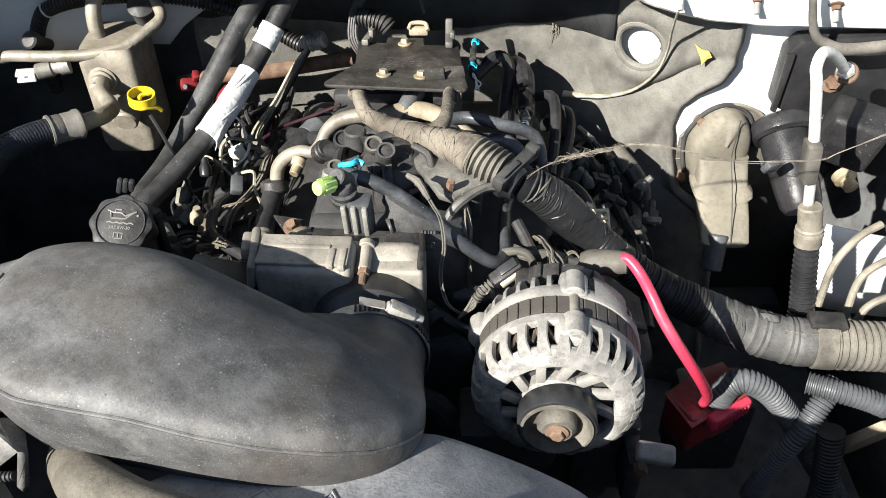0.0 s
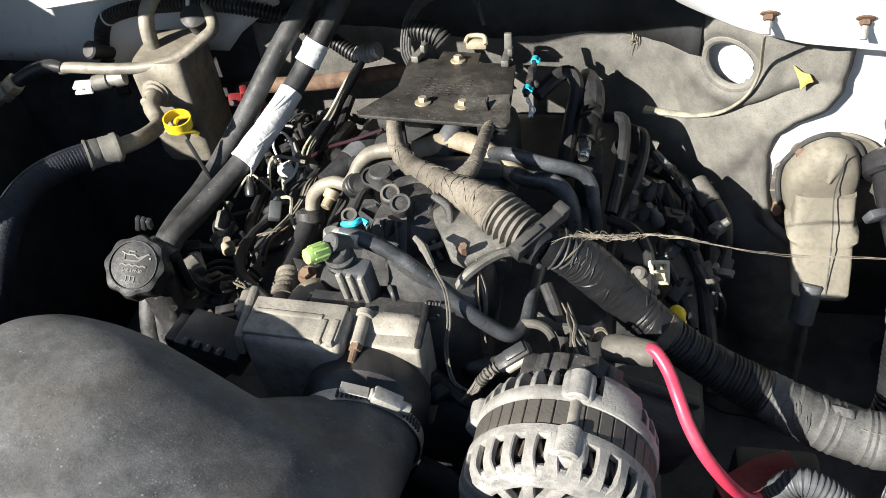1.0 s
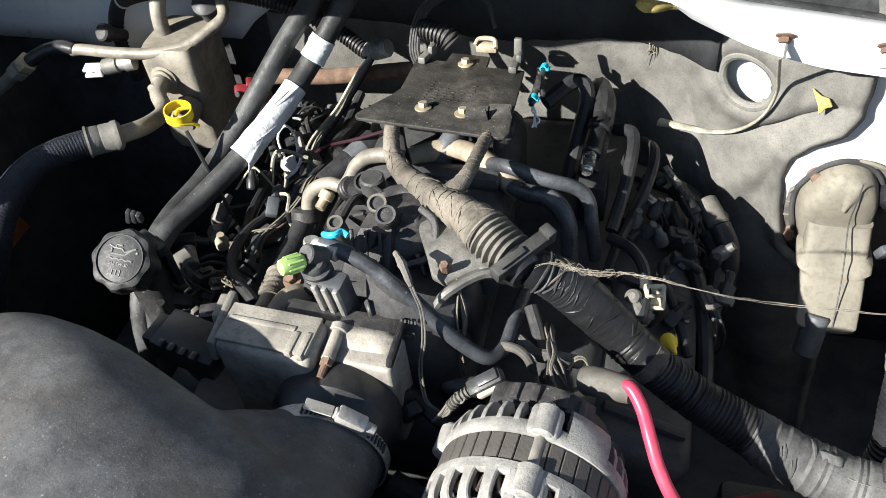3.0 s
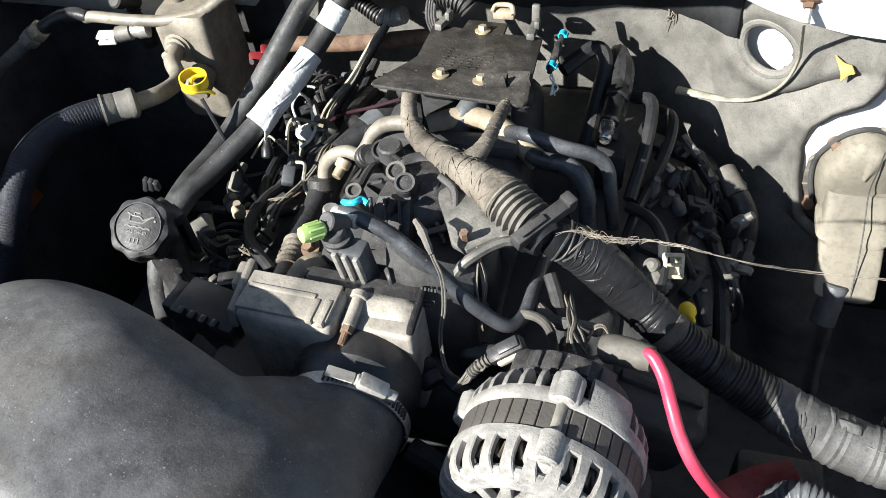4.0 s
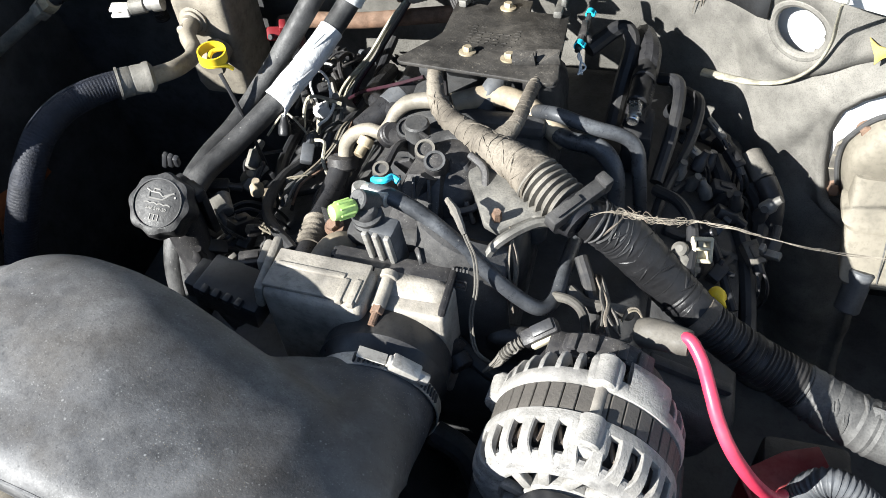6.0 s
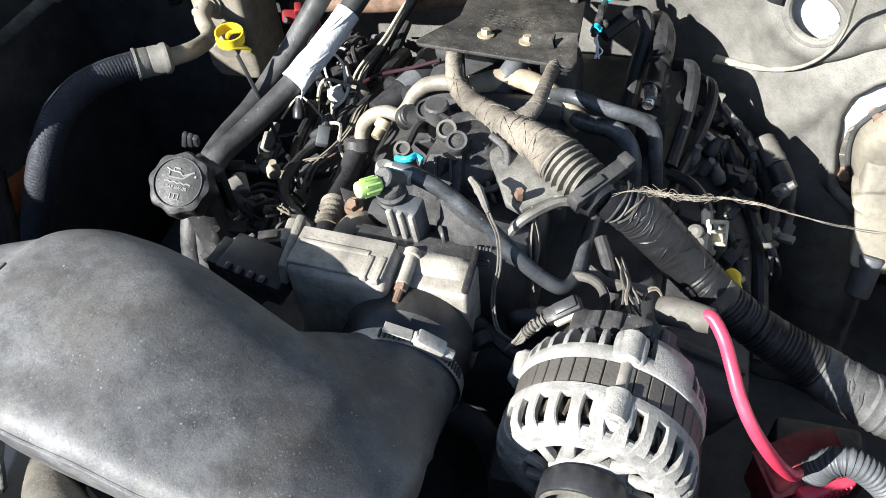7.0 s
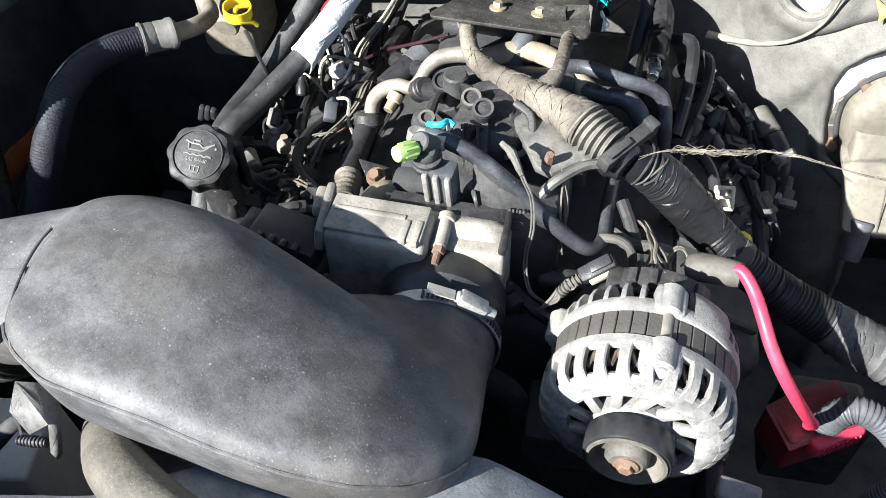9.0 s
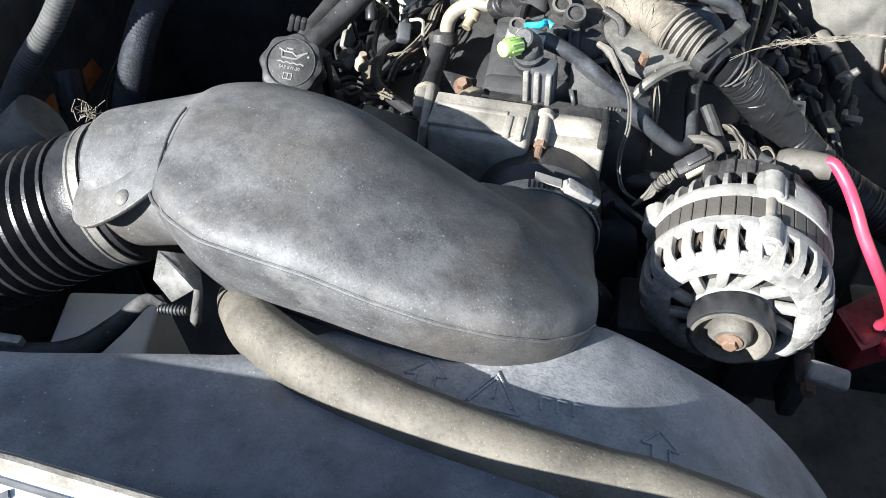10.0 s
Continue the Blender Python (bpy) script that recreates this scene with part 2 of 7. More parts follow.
def sweep(bm, pts, r, n=12, per=6, flat=1.0, pitch=0.0, depth=0.0, wob=0.0, seed=0, straight=False):
    """A tube along pts. r: one radius or one per point. pitch, depth: corrugation. wob: hand-wound unevenness."""
    line = [Vector(p) for p in pts] if straight else spline(pts, per)
    rs = [r] * len(pts) if isinstance(r, (int, float)) else list(r)
    radii = [float(v) for v in np.interp(np.linspace(0, len(rs) - 1, len(line)), range(len(rs)), rs)]
    if pitch:
        acc = [0.0]
        for a, b in zip(line, line[1:]):
            acc.append(acc[-1] + (b - a).length)
        k = max(2, int(acc[-1] / pitch * 4))
        s = np.linspace(0, acc[-1], k + 1)
        line = [Vector([float(np.interp(v, acc, [q[i] for q in line])) for i in range(3)]) for v in s]
        base = [float(np.interp(v, acc, radii)) for v in s]
        radii = [b - depth * (1.0 if i % 4 in (2, 3) else 0.0) for i, b in enumerate(base)]
    rng = random.Random(seed)
    t0 = (line[1] - line[0]).normalized()
    u = t0.orthogonal().normalized()
    rings = []
    for i, c in enumerate(line):
        t = (line[min(i + 1, len(line) - 1)] - line[max(i - 1, 0)]).normalized()
        u = (u - t * u.dot(t)).normalized()
        v = t.cross(u)
        rad = radii[i] * (1 + (rng.uniform(-wob, wob) if wob else 0))
        rings.append([bm.verts.new(c + (u * math.cos(a) + v * math.sin(a) * flat) * rad) for a in (2 * math.pi * k / n for k in range(n))])
    for a, b in zip(rings, rings[1:]):
        for k in range(n):
            bm.faces.new((a[k], a[(k + 1) % n], b[(k + 1) % n], b[k])).smooth = True
    bm.faces.new(rings[0][::-1])
    bm.faces.new(rings[-1])
    return bm


def spiral(bm, pts, r, pitch, thick, per=8, seed=0, slip=0.15):
    """The raised edge of tape wound round a tube along pts, uneven as by hand."""
    line = spline(pts, per)
    rs = [r] * len(pts) if isinstance(r, (int, float)) else list(r)
    radii = np.interp(np.linspace(0, len(rs) - 1, len(line)), range(len(rs)), rs)
    acc = [0.0]
    for a, b in zip(line, line[1:]):
        acc.append(acc[-1] + (b - a).length)
    rng = random.Random(seed)
    u = (line[1] - line[0]).normalized().orthogonal().normalized()
    path, turn, s = [], 0.0, 0.0
    while s < acc[-1]:
        c = Vector([float(np.interp(s, acc, [q[i] for q in line])) for i in range(3)])
        d = Vector([float(np.interp(min(s + 0.002, acc[-1]), acc, [q[i] for q in line])) for i in range(3)]) - Vector([float(np.interp(max(s - 0.002, 0), acc, [q[i] for q in line])) for i in range(3)])
        t = d.normalized()
        u = (u - t * u.dot(t)).normalized()
        rad = float(np.interp(s, acc, radii)) + thick * 0.15
        path.append(c + (u * math.cos(turn) + t.cross(u) * math.sin(turn)) * rad)
        turn += math.pi / 8
        s += pitch / 16 * (1 + rng.uniform(-slip, slip) * 5)
    return sweep(bm, path, thick, n=5, per=1, straight=True)


def axis(at, way, up=(0, 0, 1)):
    """A pose at a point whose z runs along way, with y as near to up as can be."""
    z = Vector(way).normalized()
    y = Vector(up) - z * Vector(up).dot(z)
    y = y.normalized() if y.length > 1e-4 else z.orthogonal().normalized()
    x = y.cross(z)
    m = Matrix((x, y, z)).transposed().to_4x4()
    m.translation = Vector(at)
    return m


def lathe(bm, m, profile, n=32, a0=0.0, a1=360.0):
    """Turns (radius, height) points round z of the pose m."""
    full = abs(a1 - a0) >= 359.9
    k = n if full else n + 1
    rings = []
    for r, h in profile:
        rings.append([bm.verts.new(m @ Vector((r * math.cos(a), r * math.sin(a), h))) for a in (radians(a0 + (a1 - a0) * i / n) for i in range(k))])
    for a, b in zip(rings, rings[1:]):
        for i in range(n):
            j = (i + 1) % k
            try:
                bm.faces.new((a[i], a[j], b[j], b[i])).smooth = True
            except ValueError:
                pass
    return bm


def turned(bm, m, profile, n=32):
    """A closed solid of revolution: capped at both ends."""
    lathe(bm, m, profile, n)
    for (r, h), flip in ((profile[0], True), (profile[-1], False)):
        ring = [bm.verts.new(m @ Vector((r * math.cos(a), r * math.sin(a), h))) for a in (2 * math.pi * i / n for i in range(n))]
        bm.faces.new(ring[::-1] if flip else ring)
    return bm


def rod(bm, a, b, r, n=12, r2=None):
    a, b = Vector(a), Vector(b)
    m = axis(a, b - a)
    h = (b - a).length
    c = min(r * 0.15, h * 0.1)
    r2 = r if r2 is None else r2
    return turned(bm, m, [(r - c, 0), (r, c), (r2, h - c), (r2 - c, h)], n)


def box(bm, m, sx, sy, sz, bevel=0.002, seg=2):
    """A bevelled block of that size, centred on the pose m."""
    made = bmesh.ops.create_cube(bm, size=1.0, matrix=m @ Matrix.Diagonal((sx, sy, sz, 1)))
    if bevel:
        edges = {e for v in made["verts"] for e in v.link_edges}
        bmesh.ops.bevel(bm, geom=list(edges), offset=min(bevel, 0.45 * min(sx, sy, sz)), segments=seg, affect="EDGES", profile=0.5)
    return bm


def prism(bm, m, outline, h, bevel=0.0015):
    """A plate of that outline in the pose's xy plane, h thick (upwards)."""
    low = [bm.verts.new(m @ Vector((x, y, 0))) for x, y in outline]
    top = [bm.verts.new(m @ Vector((x, y, h))) for x, y in outline]
    k = len(outline)
    faces = [bm.faces.new(low[::-1]), bm.faces.new(top)]
    for i in range(k):
        faces.append(bm.faces.new((low[i], low[(i + 1) % k], top[(i + 1) % k], top[i])))
    bmesh.ops.recalc_face_normals(bm, faces=faces)
    if bevel:
        edges = {e for v in low + top for e in v.link_edges}
        bmesh.ops.bevel(bm, geom=list(edges), offset=min(bevel, h * 0.4), segments=2, affect="EDGES", profile=0.5)
    return bm


def skin(bm, rows, closed=False, caps=False):
    """A smooth surface over rows of points."""
    v = [[bm.verts.new(p) for p in row] for row in rows]
    k = len(rows[0])
    for a, b in zip(v, v[1:]):
        for i in range(k if closed else k - 1):
            bm.faces.new((a[i], a[(i + 1) % k], b[(i + 1) % k], b[i])).smooth = True
    if caps:
        bm.faces.new(v[0][::-1])
        bm.faces.new(v[-1])
    return bm


def hexbolt(bm, at, way, r=0.007, h=0.006, washer=0.0):
    m = axis(at, way)
    if washer:
        turned(bm, m, [(washer, 0), (washer, 0.0015), (r, 0.0025)], 20)
    turned(bm, m, [(r, 0), (r, h * 0.8), (r * 0.85, h)], 6)
    return bm


def thing(name, at, label, category, group="", kind=""):
    ob = new(name)
    ob.location = at
    ob.empty_display_size = 0.02
    return tagged(ob, label, category, group, kind)


def part(name, bm, mat, parent=None, label="", sharp=35.0, solid=0.0):
    me = bpy.data.meshes.new(name)
    bmesh.ops.remove_doubles(bm, verts=bm.verts, dist=0.00001)
    bmesh.ops.recalc_face_normals(bm, faces=bm.faces)
    for e in bm.edges:
        if len(e.link_faces) == 2:
            e.smooth = e.calc_face_angle(0.0) < radians(sharp)
    for f in bm.faces:
        f.smooth = True
    bm.to_mesh(me)
    bm.free()
    me.materials.append(M[mat])
    ob = new(name, me)
    if parent is not None:
        ob.parent = parent
        if parent.type == "EMPTY":
            ob.matrix_parent_inverse = Matrix.Translation(-parent.location)
    if solid:
        s = ob.modifiers.new("thickness", "SOLIDIFY")
        s.thickness, s.offset = solid, 0.0
    return tagged(ob, label) if label else ob


def ring_parts(name, bm, mat, parent, poses, label=""):
    """Alike pieces as objects of their own on one mesh: bm is built at the origin, one copy for each pose."""
    first = part(name, bm, mat, parent, label)
    for i, m in enumerate(poses):
        ob = first if i == 0 else first.copy()
        if i:
            scene.collection.objects.link(ob)
        ob.matrix_basis = m
    return first


def B():
    return bmesh.new()


def tube_thing(name, pts, r, mat, label, category, **kw):
    """A hose or cable of one piece."""
    return tagged(part(name, sweep(B(), pts, r, **kw), mat), label, category)


# ---- the setting: ground, body shell round the engine bay ----
def sheet(name, rows, mat, label, category, solid=0.004):
    ob = part(name, skin(B(), rows), mat, solid=solid)
    return tagged(ob, label, category, kind="structure")


g = B()
box(g, pose(0, 0, -0.05), 400, 400, 0.1, 0)
tagged(part("ground", g, "asphalt"), "dark asphalt ground under the parked car", "ground", kind="structure")

# splash tray that closes the bay underneath
g = B()
box(g, pose(-0.05, 0.62, 0.32), 1.5, 1.2, 0.02, 0.004)
tagged(part("undertray", g, "lifted_dark"), "grimy black tray under the engine", "undertray", kind="structure")
g = B()
for sx in (-0.62, 0.58):
    for sy in (0.2, 1.0):
        rod(g, (sx, sy, 0.0), (sx, sy, 0.33), 0.05)
tagged(part("frame_leg", g, "grime"), "dark frame legs under the bay", "frame", kind="structure")


def fender_row(side, y):
    """One cross-section of an inner fender, from its white top flange down to the frame."""
    x = side
    s = 1 if side > 0 else -1
    wob = 0.012 * math.sin(y * 9)
    # unseen left flange is raised to shade the left of the bay
    up = 0.135 if side < 0 else 0.0
    return [(x + s * 0.16, y, 1.00 + up), (x + s * 0.10, y, 1.01 + up), (x + s * 0.05, y, 0.985 + up), (x + s * 0.03, y, 0.95 + up), (x + wob, y, 0.86), (x - s * 0.02 + wob, y, 0.70), (x - s * 0.05, y, 0.5), (x - s * 0.06, y, 0.31)]


def wall_part(name, side, lo, hi, mat, label):
    rows = [fender_row(side, y)[lo:hi] for y in np.linspace(0.05, 1.12, 24)]
    return sheet(name, rows, mat, label, "inner fender")


wall_part("fender_left", -0.76, 0, 5, "paint", "white painted fender flange beside the engine bay")
wall_part("wall_left", -0.76, 4, 8, "grime", "grimy dark inner fender wall")
wall_part("fender_right", 0.66, 0, 5, "paint", "white painted fender flange beside the engine bay")
wall_part("wall_right", 0.66, 4, 8, "lifted_dark", "grimy dark inner fender wall")

# rust-brown inner panel low on the far left
g = B()
skin(g, [[(-0.735 + 0.03 * math.sin(z * 14), y, z) for z in np.linspace(0.62, 0.86, 9)] for y in np.linspace(0.50, 0.86, 12)])
tagged(part("trim_rust_panel", g, "rust_panel", solid=0.004), "rust-brown sheet panel on the inner fender", "panel", kind="structure")


# ---- firewall with its insulation mat ----
def mat_y(x, z):
    """Depth of the mat: flat behind the engine, swept forward towards the heater housing."""
    k = min(1.0, max(0.0, (x - 0.08) / 0.30))
    k = k * k * (3 - 2 * k)
    y = 1.045 - 0.150 * k
    y += 0.010 * math.sin(9 * x + 5 * z) * (0.4 + k) + 0.007 * noise.noise(Vector((x * 14, 3.1, z * 14)))
    y += 0.016 * math.exp(-((x - 0.15 - 0.35 * (0.9 - z)) / 0.03) ** 2) * k
    y -= 0.05 * max(0.0, 0.80 - z) * k
    for cx, cz, dx, dz, w, amp in ((0.20, 0.83, 0.35, -1.0, 0.012, 0.010), (0.30, 0.86, 1.0, 0.75, 0.010, 0.012), (0.245, 0.955, 1.0, 0.25, 0.014, -0.010), (0.16, 0.90, 0.15, 1.0, 0.006, 0.004), (0.28, 0.80, 0.5, 1.0, 0.016, -0.010)):
        across = (x - cx) * dz - (z - cz) * dx
        along = (x - cx) * dx + (z - cz) * dz
        y += amp * math.exp(-(across / w) ** 2 - (along / 0.07) ** 2)
    y -= 0.012 * math.exp(-(((x - 0.252) ** 2 + (z - 0.892) ** 2) ** 0.5 - 0.040) ** 2 / 0.00012) * 0.6
    return y


def mat_edge(z):
    """Torn edge of the mat where the heater housing comes through."""
    return float(np.interp(z, [0.33, 0.66, 0.70, 0.736, 0.79, 0.825, 0.845, 0.866, 0.89, 0.93, 1.04], [0.40, 0.38, 0.32, 0.309, 0.301, 0.306, 0.320, 0.346, 0.356, 0.356, 0.36])) + 0.003 * noise.noise(Vector((0, 5, z * 30)))


HOLE = Vector((0.252, 0.0, 0.890))
g = B()
xs, zs = np.linspace(-0.34, 0.42, 220), np.linspace(0.33, 1.04, 190)
us = np.linspace(0, 1, 240)
grid = [[g.verts.new((x, mat_y(x, z) - 0.012 * max(0.0, 1 - (mat_edge(z) - x) / 0.02) ** 2, z)) for z in zs for x in (-0.34 + (mat_edge(z) + 0.34) * u,)] for u in us]


def hole_d(v):
    return math.hypot((v.co.x - HOLE.x) / 0.0265, (v.co.z - HOLE.z) / 0.0275)


for a, b in zip(grid, grid[1:]):
    for i in range(len(zs) - 1):
        quad = (a[i], b[i], b[i + 1], a[i + 1])
        if sum(hole_d(v) for v in quad) / 4 > 1.0:
            g.faces.new(quad)
for row in grid:
    for v in row:
        if v.link_faces and len(v.link_faces) < 4 and hole_d(v) < 1.4:
            d = hole_d(v)
            v.co.x = HOLE.x + (v.co.x - HOLE.x) / d
            v.co.z = HOLE.z + (v.co.z - HOLE.z) / d
bmesh.ops.delete(g, geom=[v for v in g.verts if not v.link_faces], context="VERTS")
tagged(part("wall_firewall", g, "insul", solid=0.012, sharp=60), "dusty grey firewall insulation mat with a round hole", "firewall mat", kind="structure")

g = B()
box(g, pose(-0.57, 1.055, 0.66), 0.46, 0.02, 0.68, 0.003)
tagged(part("wall_side", g, "grime"), "grimy dark bulkhead beside the receiver can", "bulkhead", kind="structure")

g = B()
ring = [(HOLE.x + 0.0275 * math.cos(a), 0, HOLE.z + 0.0285 * math.sin(a)) for a in (2 * math.pi * i / 48 for i in range(49))]
sweep(g, [(x, mat_y(x, z) - 0.004, z) for x, _, z in ring], 0.0055, n=10, straight=True)
tagged(part("trim_hole_rim", g, "insul"), "soft raised rim of the hole in the mat", "rim", kind="structure")

# painted metal behind the mat
g = B()
box(g, pose(-0.05, 1.09, 0.70), 1.6, 0.01, 0.76, 0.002)
tagged(part("wall_bulkhead", g, "grime"), "grimy dark bulkhead behind the insulation", "bulkhead", kind="structure")
g = B()
prism(g, axis((0.252, mat_y(0.252, 0.89) + 0.022, 0.89), (-0.50, -0.86, 0.0)), [(-0.05, -0.06), (0.05, -0.06), (0.05, 0.06), (-0.05, 0.06)], 0.004)
skin(g, [[(mat_edge(z) - 0.008 + ((0.70 if z > 0.80 else 0.345) - mat_edge(z) + 0.008) * u, 0.919, z) for u in (0, 0.1, 0.5, 1)] for z in np.concatenate([np.linspace(0.69, 0.799, 16), np.linspace(0.801, 0.99, 24)])])
tagged(part("wall_heater_panel", g, "paint", solid=0.004), "white painted panel round the heater housing", "bulkhead panel", kind="structure")

# white side panel of the cowl behind the receiver can
def side_low(x):
    return float(np.interp(x, [-0.76, -0.60, -0.56, -0.47, -0.46, -0.37, -0.345, -0.29], [0.85, 0.85, 0.845, 0.845, 0.862, 0.858, 0.885, 0.925]))


g = B()
skin(g, [[(x, 1.024 + 0.03 * math.sin((x + 0.6) * 12) * (z - 0.90) * 3 - 0.02 * max(0.0, min(1.0, (-0.50 - x) / 0.03)), z) for z in np.linspace(side_low(x), 1.09, 10)] for x in np.linspace(-0.76, -0.285, 40)])
tagged(part("trim_cowl_side", g, "paint", solid=0.004), "white painted cowl side panel behind the hoses", "cowl panel", kind="structure")


# black sheet just in front of the mat, coloured for the shade under the cowl
def cowl_shade_low(x):
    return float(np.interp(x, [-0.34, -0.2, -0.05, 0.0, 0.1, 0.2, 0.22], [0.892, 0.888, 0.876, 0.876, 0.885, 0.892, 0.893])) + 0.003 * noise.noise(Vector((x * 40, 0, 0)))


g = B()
skin(g, [[(x, mat_y(x, z) - 0.013, z) for z in np.linspace(cowl_shade_low(x), 1.12, 8)] for x in np.linspace(-0.34, 0.218, 60)])
tagged(part("trim_cowl_shade", g, "cowl_shade", solid=0.003), "black sheet for the shade above the insulation under the cowl", "cowl recess", kind="structure")


# ---- cowl lip over the firewall ----
def lip_y(x):
    """The lip stands forward behind the engine and steps back at the side brace."""
    return float(np.interp(x, [-0.8, 0.06, 0.16, 0.7], [0.797, 0.797, 0.868, 0.870]))


def lip_z(x):
    """Lower edge of the white cowl flange: high behind the engine, stepping down at both sides."""
    return float(np.interp(x, [-0.8, -0.64, -0.60, -0.50, -0.452, -0.436, -0.37, -0.303, -0.24, -0.19, -0.151, -0.123, -0.021, 0.04, 0.11, 0.148, 0.185, 0.212, 0.238, 0.265, 0.306, 0.374, 0.70], [1.032, 1.034, 1.076, 1.085, 1.070, 1.044, 1.054, 1.062, 1.061, 1.060, 1.069, 1.076, 1.076, 1.073, 1.055, 1.035, 1.007, 0.994, 0.982, 0.973, 0.963, 0.956, 0.945]))


def lip_top(x):
    return float(np.interp(x, [-0.8, -0.48, -0.44, -0.20, -0.12, 0.04, 0.112, 0.15, 0.232, 0.303, 0.358, 0.7], [1.13, 1.13, 1.13, 1.115, 1.084, 1.078, 1.057, 1.036, 1.020, 1.012, 1.005, 0.978]))


xs = np.linspace(-0.78, 0.70, 150)
g = B()
skin(g, [[(x, lip_y(x) + 0.023, lip_z(x)), (x, lip_y(x) + 0.014, lip_z(x) - 0.003), (x, lip_y(x) + 0.006, lip_z(x) + 0.002), (x, lip_y(x), 0.5 * (lip_z(x) + lip_top(x))), (x, lip_y(x) + 0.002, lip_top(x)), (x, lip_y(x) + 0.012, lip_top(x) + 0.003)] for x in xs])
tagged(part("trim_cowl_flange", g, "paint", solid=0.003), "white painted cowl flange with rusty bolts", "cowl flange", kind="structure")
g = B()
skin(g, [[(x, lip_y(x) + 0.014, lip_top(x) + 0.003), (x, lip_y(x) + 0.038, lip_top(x) - 0.004), (x, lip_y(x) + 0.042, lip_top(x) + 0.012), (x, lip_y(x) + 0.044, lip_top(x) + 0.020)] for x in xs])
tagged(part("trim_cowl_gutter", g, "rubber_dusty", solid=0.003), "grey gutter strip behind the cowl flange", "cowl gutter", kind="structure")
g = B()
skin(g, [[(x, lip_y(x) + 0.038, lip_top(x) + 0.016), (x, lip_y(x) + 0.041, lip_top(x) + 0.027), (x, lip_y(x) + 0.052, lip_top(x) + 0.029), (x, lip_y(x) + 0.060, lip_top(x) + 0.018)] for x in xs])
tagged(part("trim_weatherstrip", g, "rubber", solid=0.004), "black rubber weatherstrip on the cowl edge", "weatherstrip", kind="structure")
g = B()
skin(g, [[(x, lip_y(x) + 0.054, lip_top(x) + 0.022), (x, lip_y(x) + 0.07, lip_top(x) + 0.030), (x, 1.0, lip_top(x) + 0.040), (x, 1.2, lip_top(x) + 0.05)] for x in xs])
tagged(part("cowl", g, "tan_hose", solid=0.004), "dust-covered cowl top panel", "cowl", kind="structure")

# ---- raised hood behind and over the bay ----
g = B()
skin(g, [[(x, 1.18 - 0.62 * u + 0.02 * math.sin(math.pi * u), 1.16 + 1.12 * u + 0.05 * math.sin(math.pi * (x + 0.8) / 1.6)) for u in np.linspace(0, 1, 10)] for x in np.linspace(-0.8, 0.72, 16)])
tagged(part("hood", g, "black", solid=0.02), "raised hood with a dark insulated underside", "hood", kind="structure")

# ---- front: radiator support and fan shroud ----
g = B()


def support_top(x):
    """Height of the radiator support's rear edge: raised to shade the shroud, with an unseen drop that lets sun reach
    the bottle.
    """
    return float(np.interp(x, [-0.64, -0.62, -0.40], [0.976, 1.026, 1.030]))


def support_y(x):
    """The support bows forward a little from the corner."""
    return float(np.interp(x, [-0.6, -0.29, -0.15, 0.1], [0.0, 0.0, -0.014, -0.020]))


skin(g, [[(x, 0.093 + d, 0.80), (x, 0.099 + d, h - 0.022), (x, 0.107 + d, h - 0.004), (x, 0.135 + d, h - 0.002), (x, 0.139 + d, h - 0.006), (x, 0.143 + d, h - 0.005), (x, 0.150 + d, h - 0.005), (x, 0.152 + d, h - 0.012), (x, 0.153 + d, 0.945)] for x, h, d in ((v, support_top(v), support_y(v)) for v in np.linspace(-0.75, 0.65, 71))])
support = tagged(part("radiator_support", g, "white", solid=0.003), "white painted radiator support bar with dirt specks", "radiator support", kind="structure")
g = B()
sweep(g, [(v, 0.1465 + support_y(v), support_top(v) - 0.003) for v in np.linspace(-0.74, 0.64, 70)], 0.0042, n=10, per=1, straight=True)
tagged(part("trim_support_edge", g, "alu_dust"), "dusty grey rolled edge along the radiator support", "trim", kind="structure")
g = B()
for k, (x, y, s) in enumerate(((-0.287, 0.130, 0.005), (-0.275, 0.129, 0.007), (-0.260, 0.124, 0.009), (-0.30, 0.123, 0.006))):
    box(g, pose(x, y, support_top(x) - 0.0005, 0, -12, 30 * k), s, s * 0.6, 0.0016, 0.0004, 1)
tagged(part("trim_dirt_flake", g, "loom"), "grey dirt flakes on the white support bar", "dirt", kind="structure")
g = B()
box(g, pose(-0.05, 0.13, 0.56), 1.3, 0.05, 0.5, 0.006)
tagged(part("radiator_core", g, "grime"), "dark radiator core", "radiator", kind="structure")

FAN = Vector((-0.067, 0.0, 0.612))


def shroud_back(x):
    return float(np.interp(x, [-0.6, -0.365, -0.315, -0.27, -0.235, -0.15, -0.05, 0.0, 0.05, 0.10, 0.137, 0.16, 0.235], [0.215, 0.245, 0.255, 0.264, 0.270, 0.325, 0.350, 0.352, 0.340, 0.330, 0.314, 0.300, 0.25]))


def shroud_at(x, y):
    """Height of the shroud's top over the plan: nearly level, sloping to the fan, then falling round it."""
    z = 0.912 if x < FAN.x else FAN.z + math.sqrt(max(0.0001, 0.300 ** 2 - (x - FAN.x) ** 2))
    return z + 0.30 * (0.34 - y)


def shroud_row(x):
    b = shroud_back(x)
    row = [(x, y, shroud_at(x, y)) for y in np.linspace(0.162, b - 0.005, 10)]
    z = shroud_at(x, b)
    return row + [(x, b - 0.001, z - 0.001), (x, b, z - 0.005), (x, b + 0.002, z - 0.020), (x, b + 0.003, z - 0.09)]


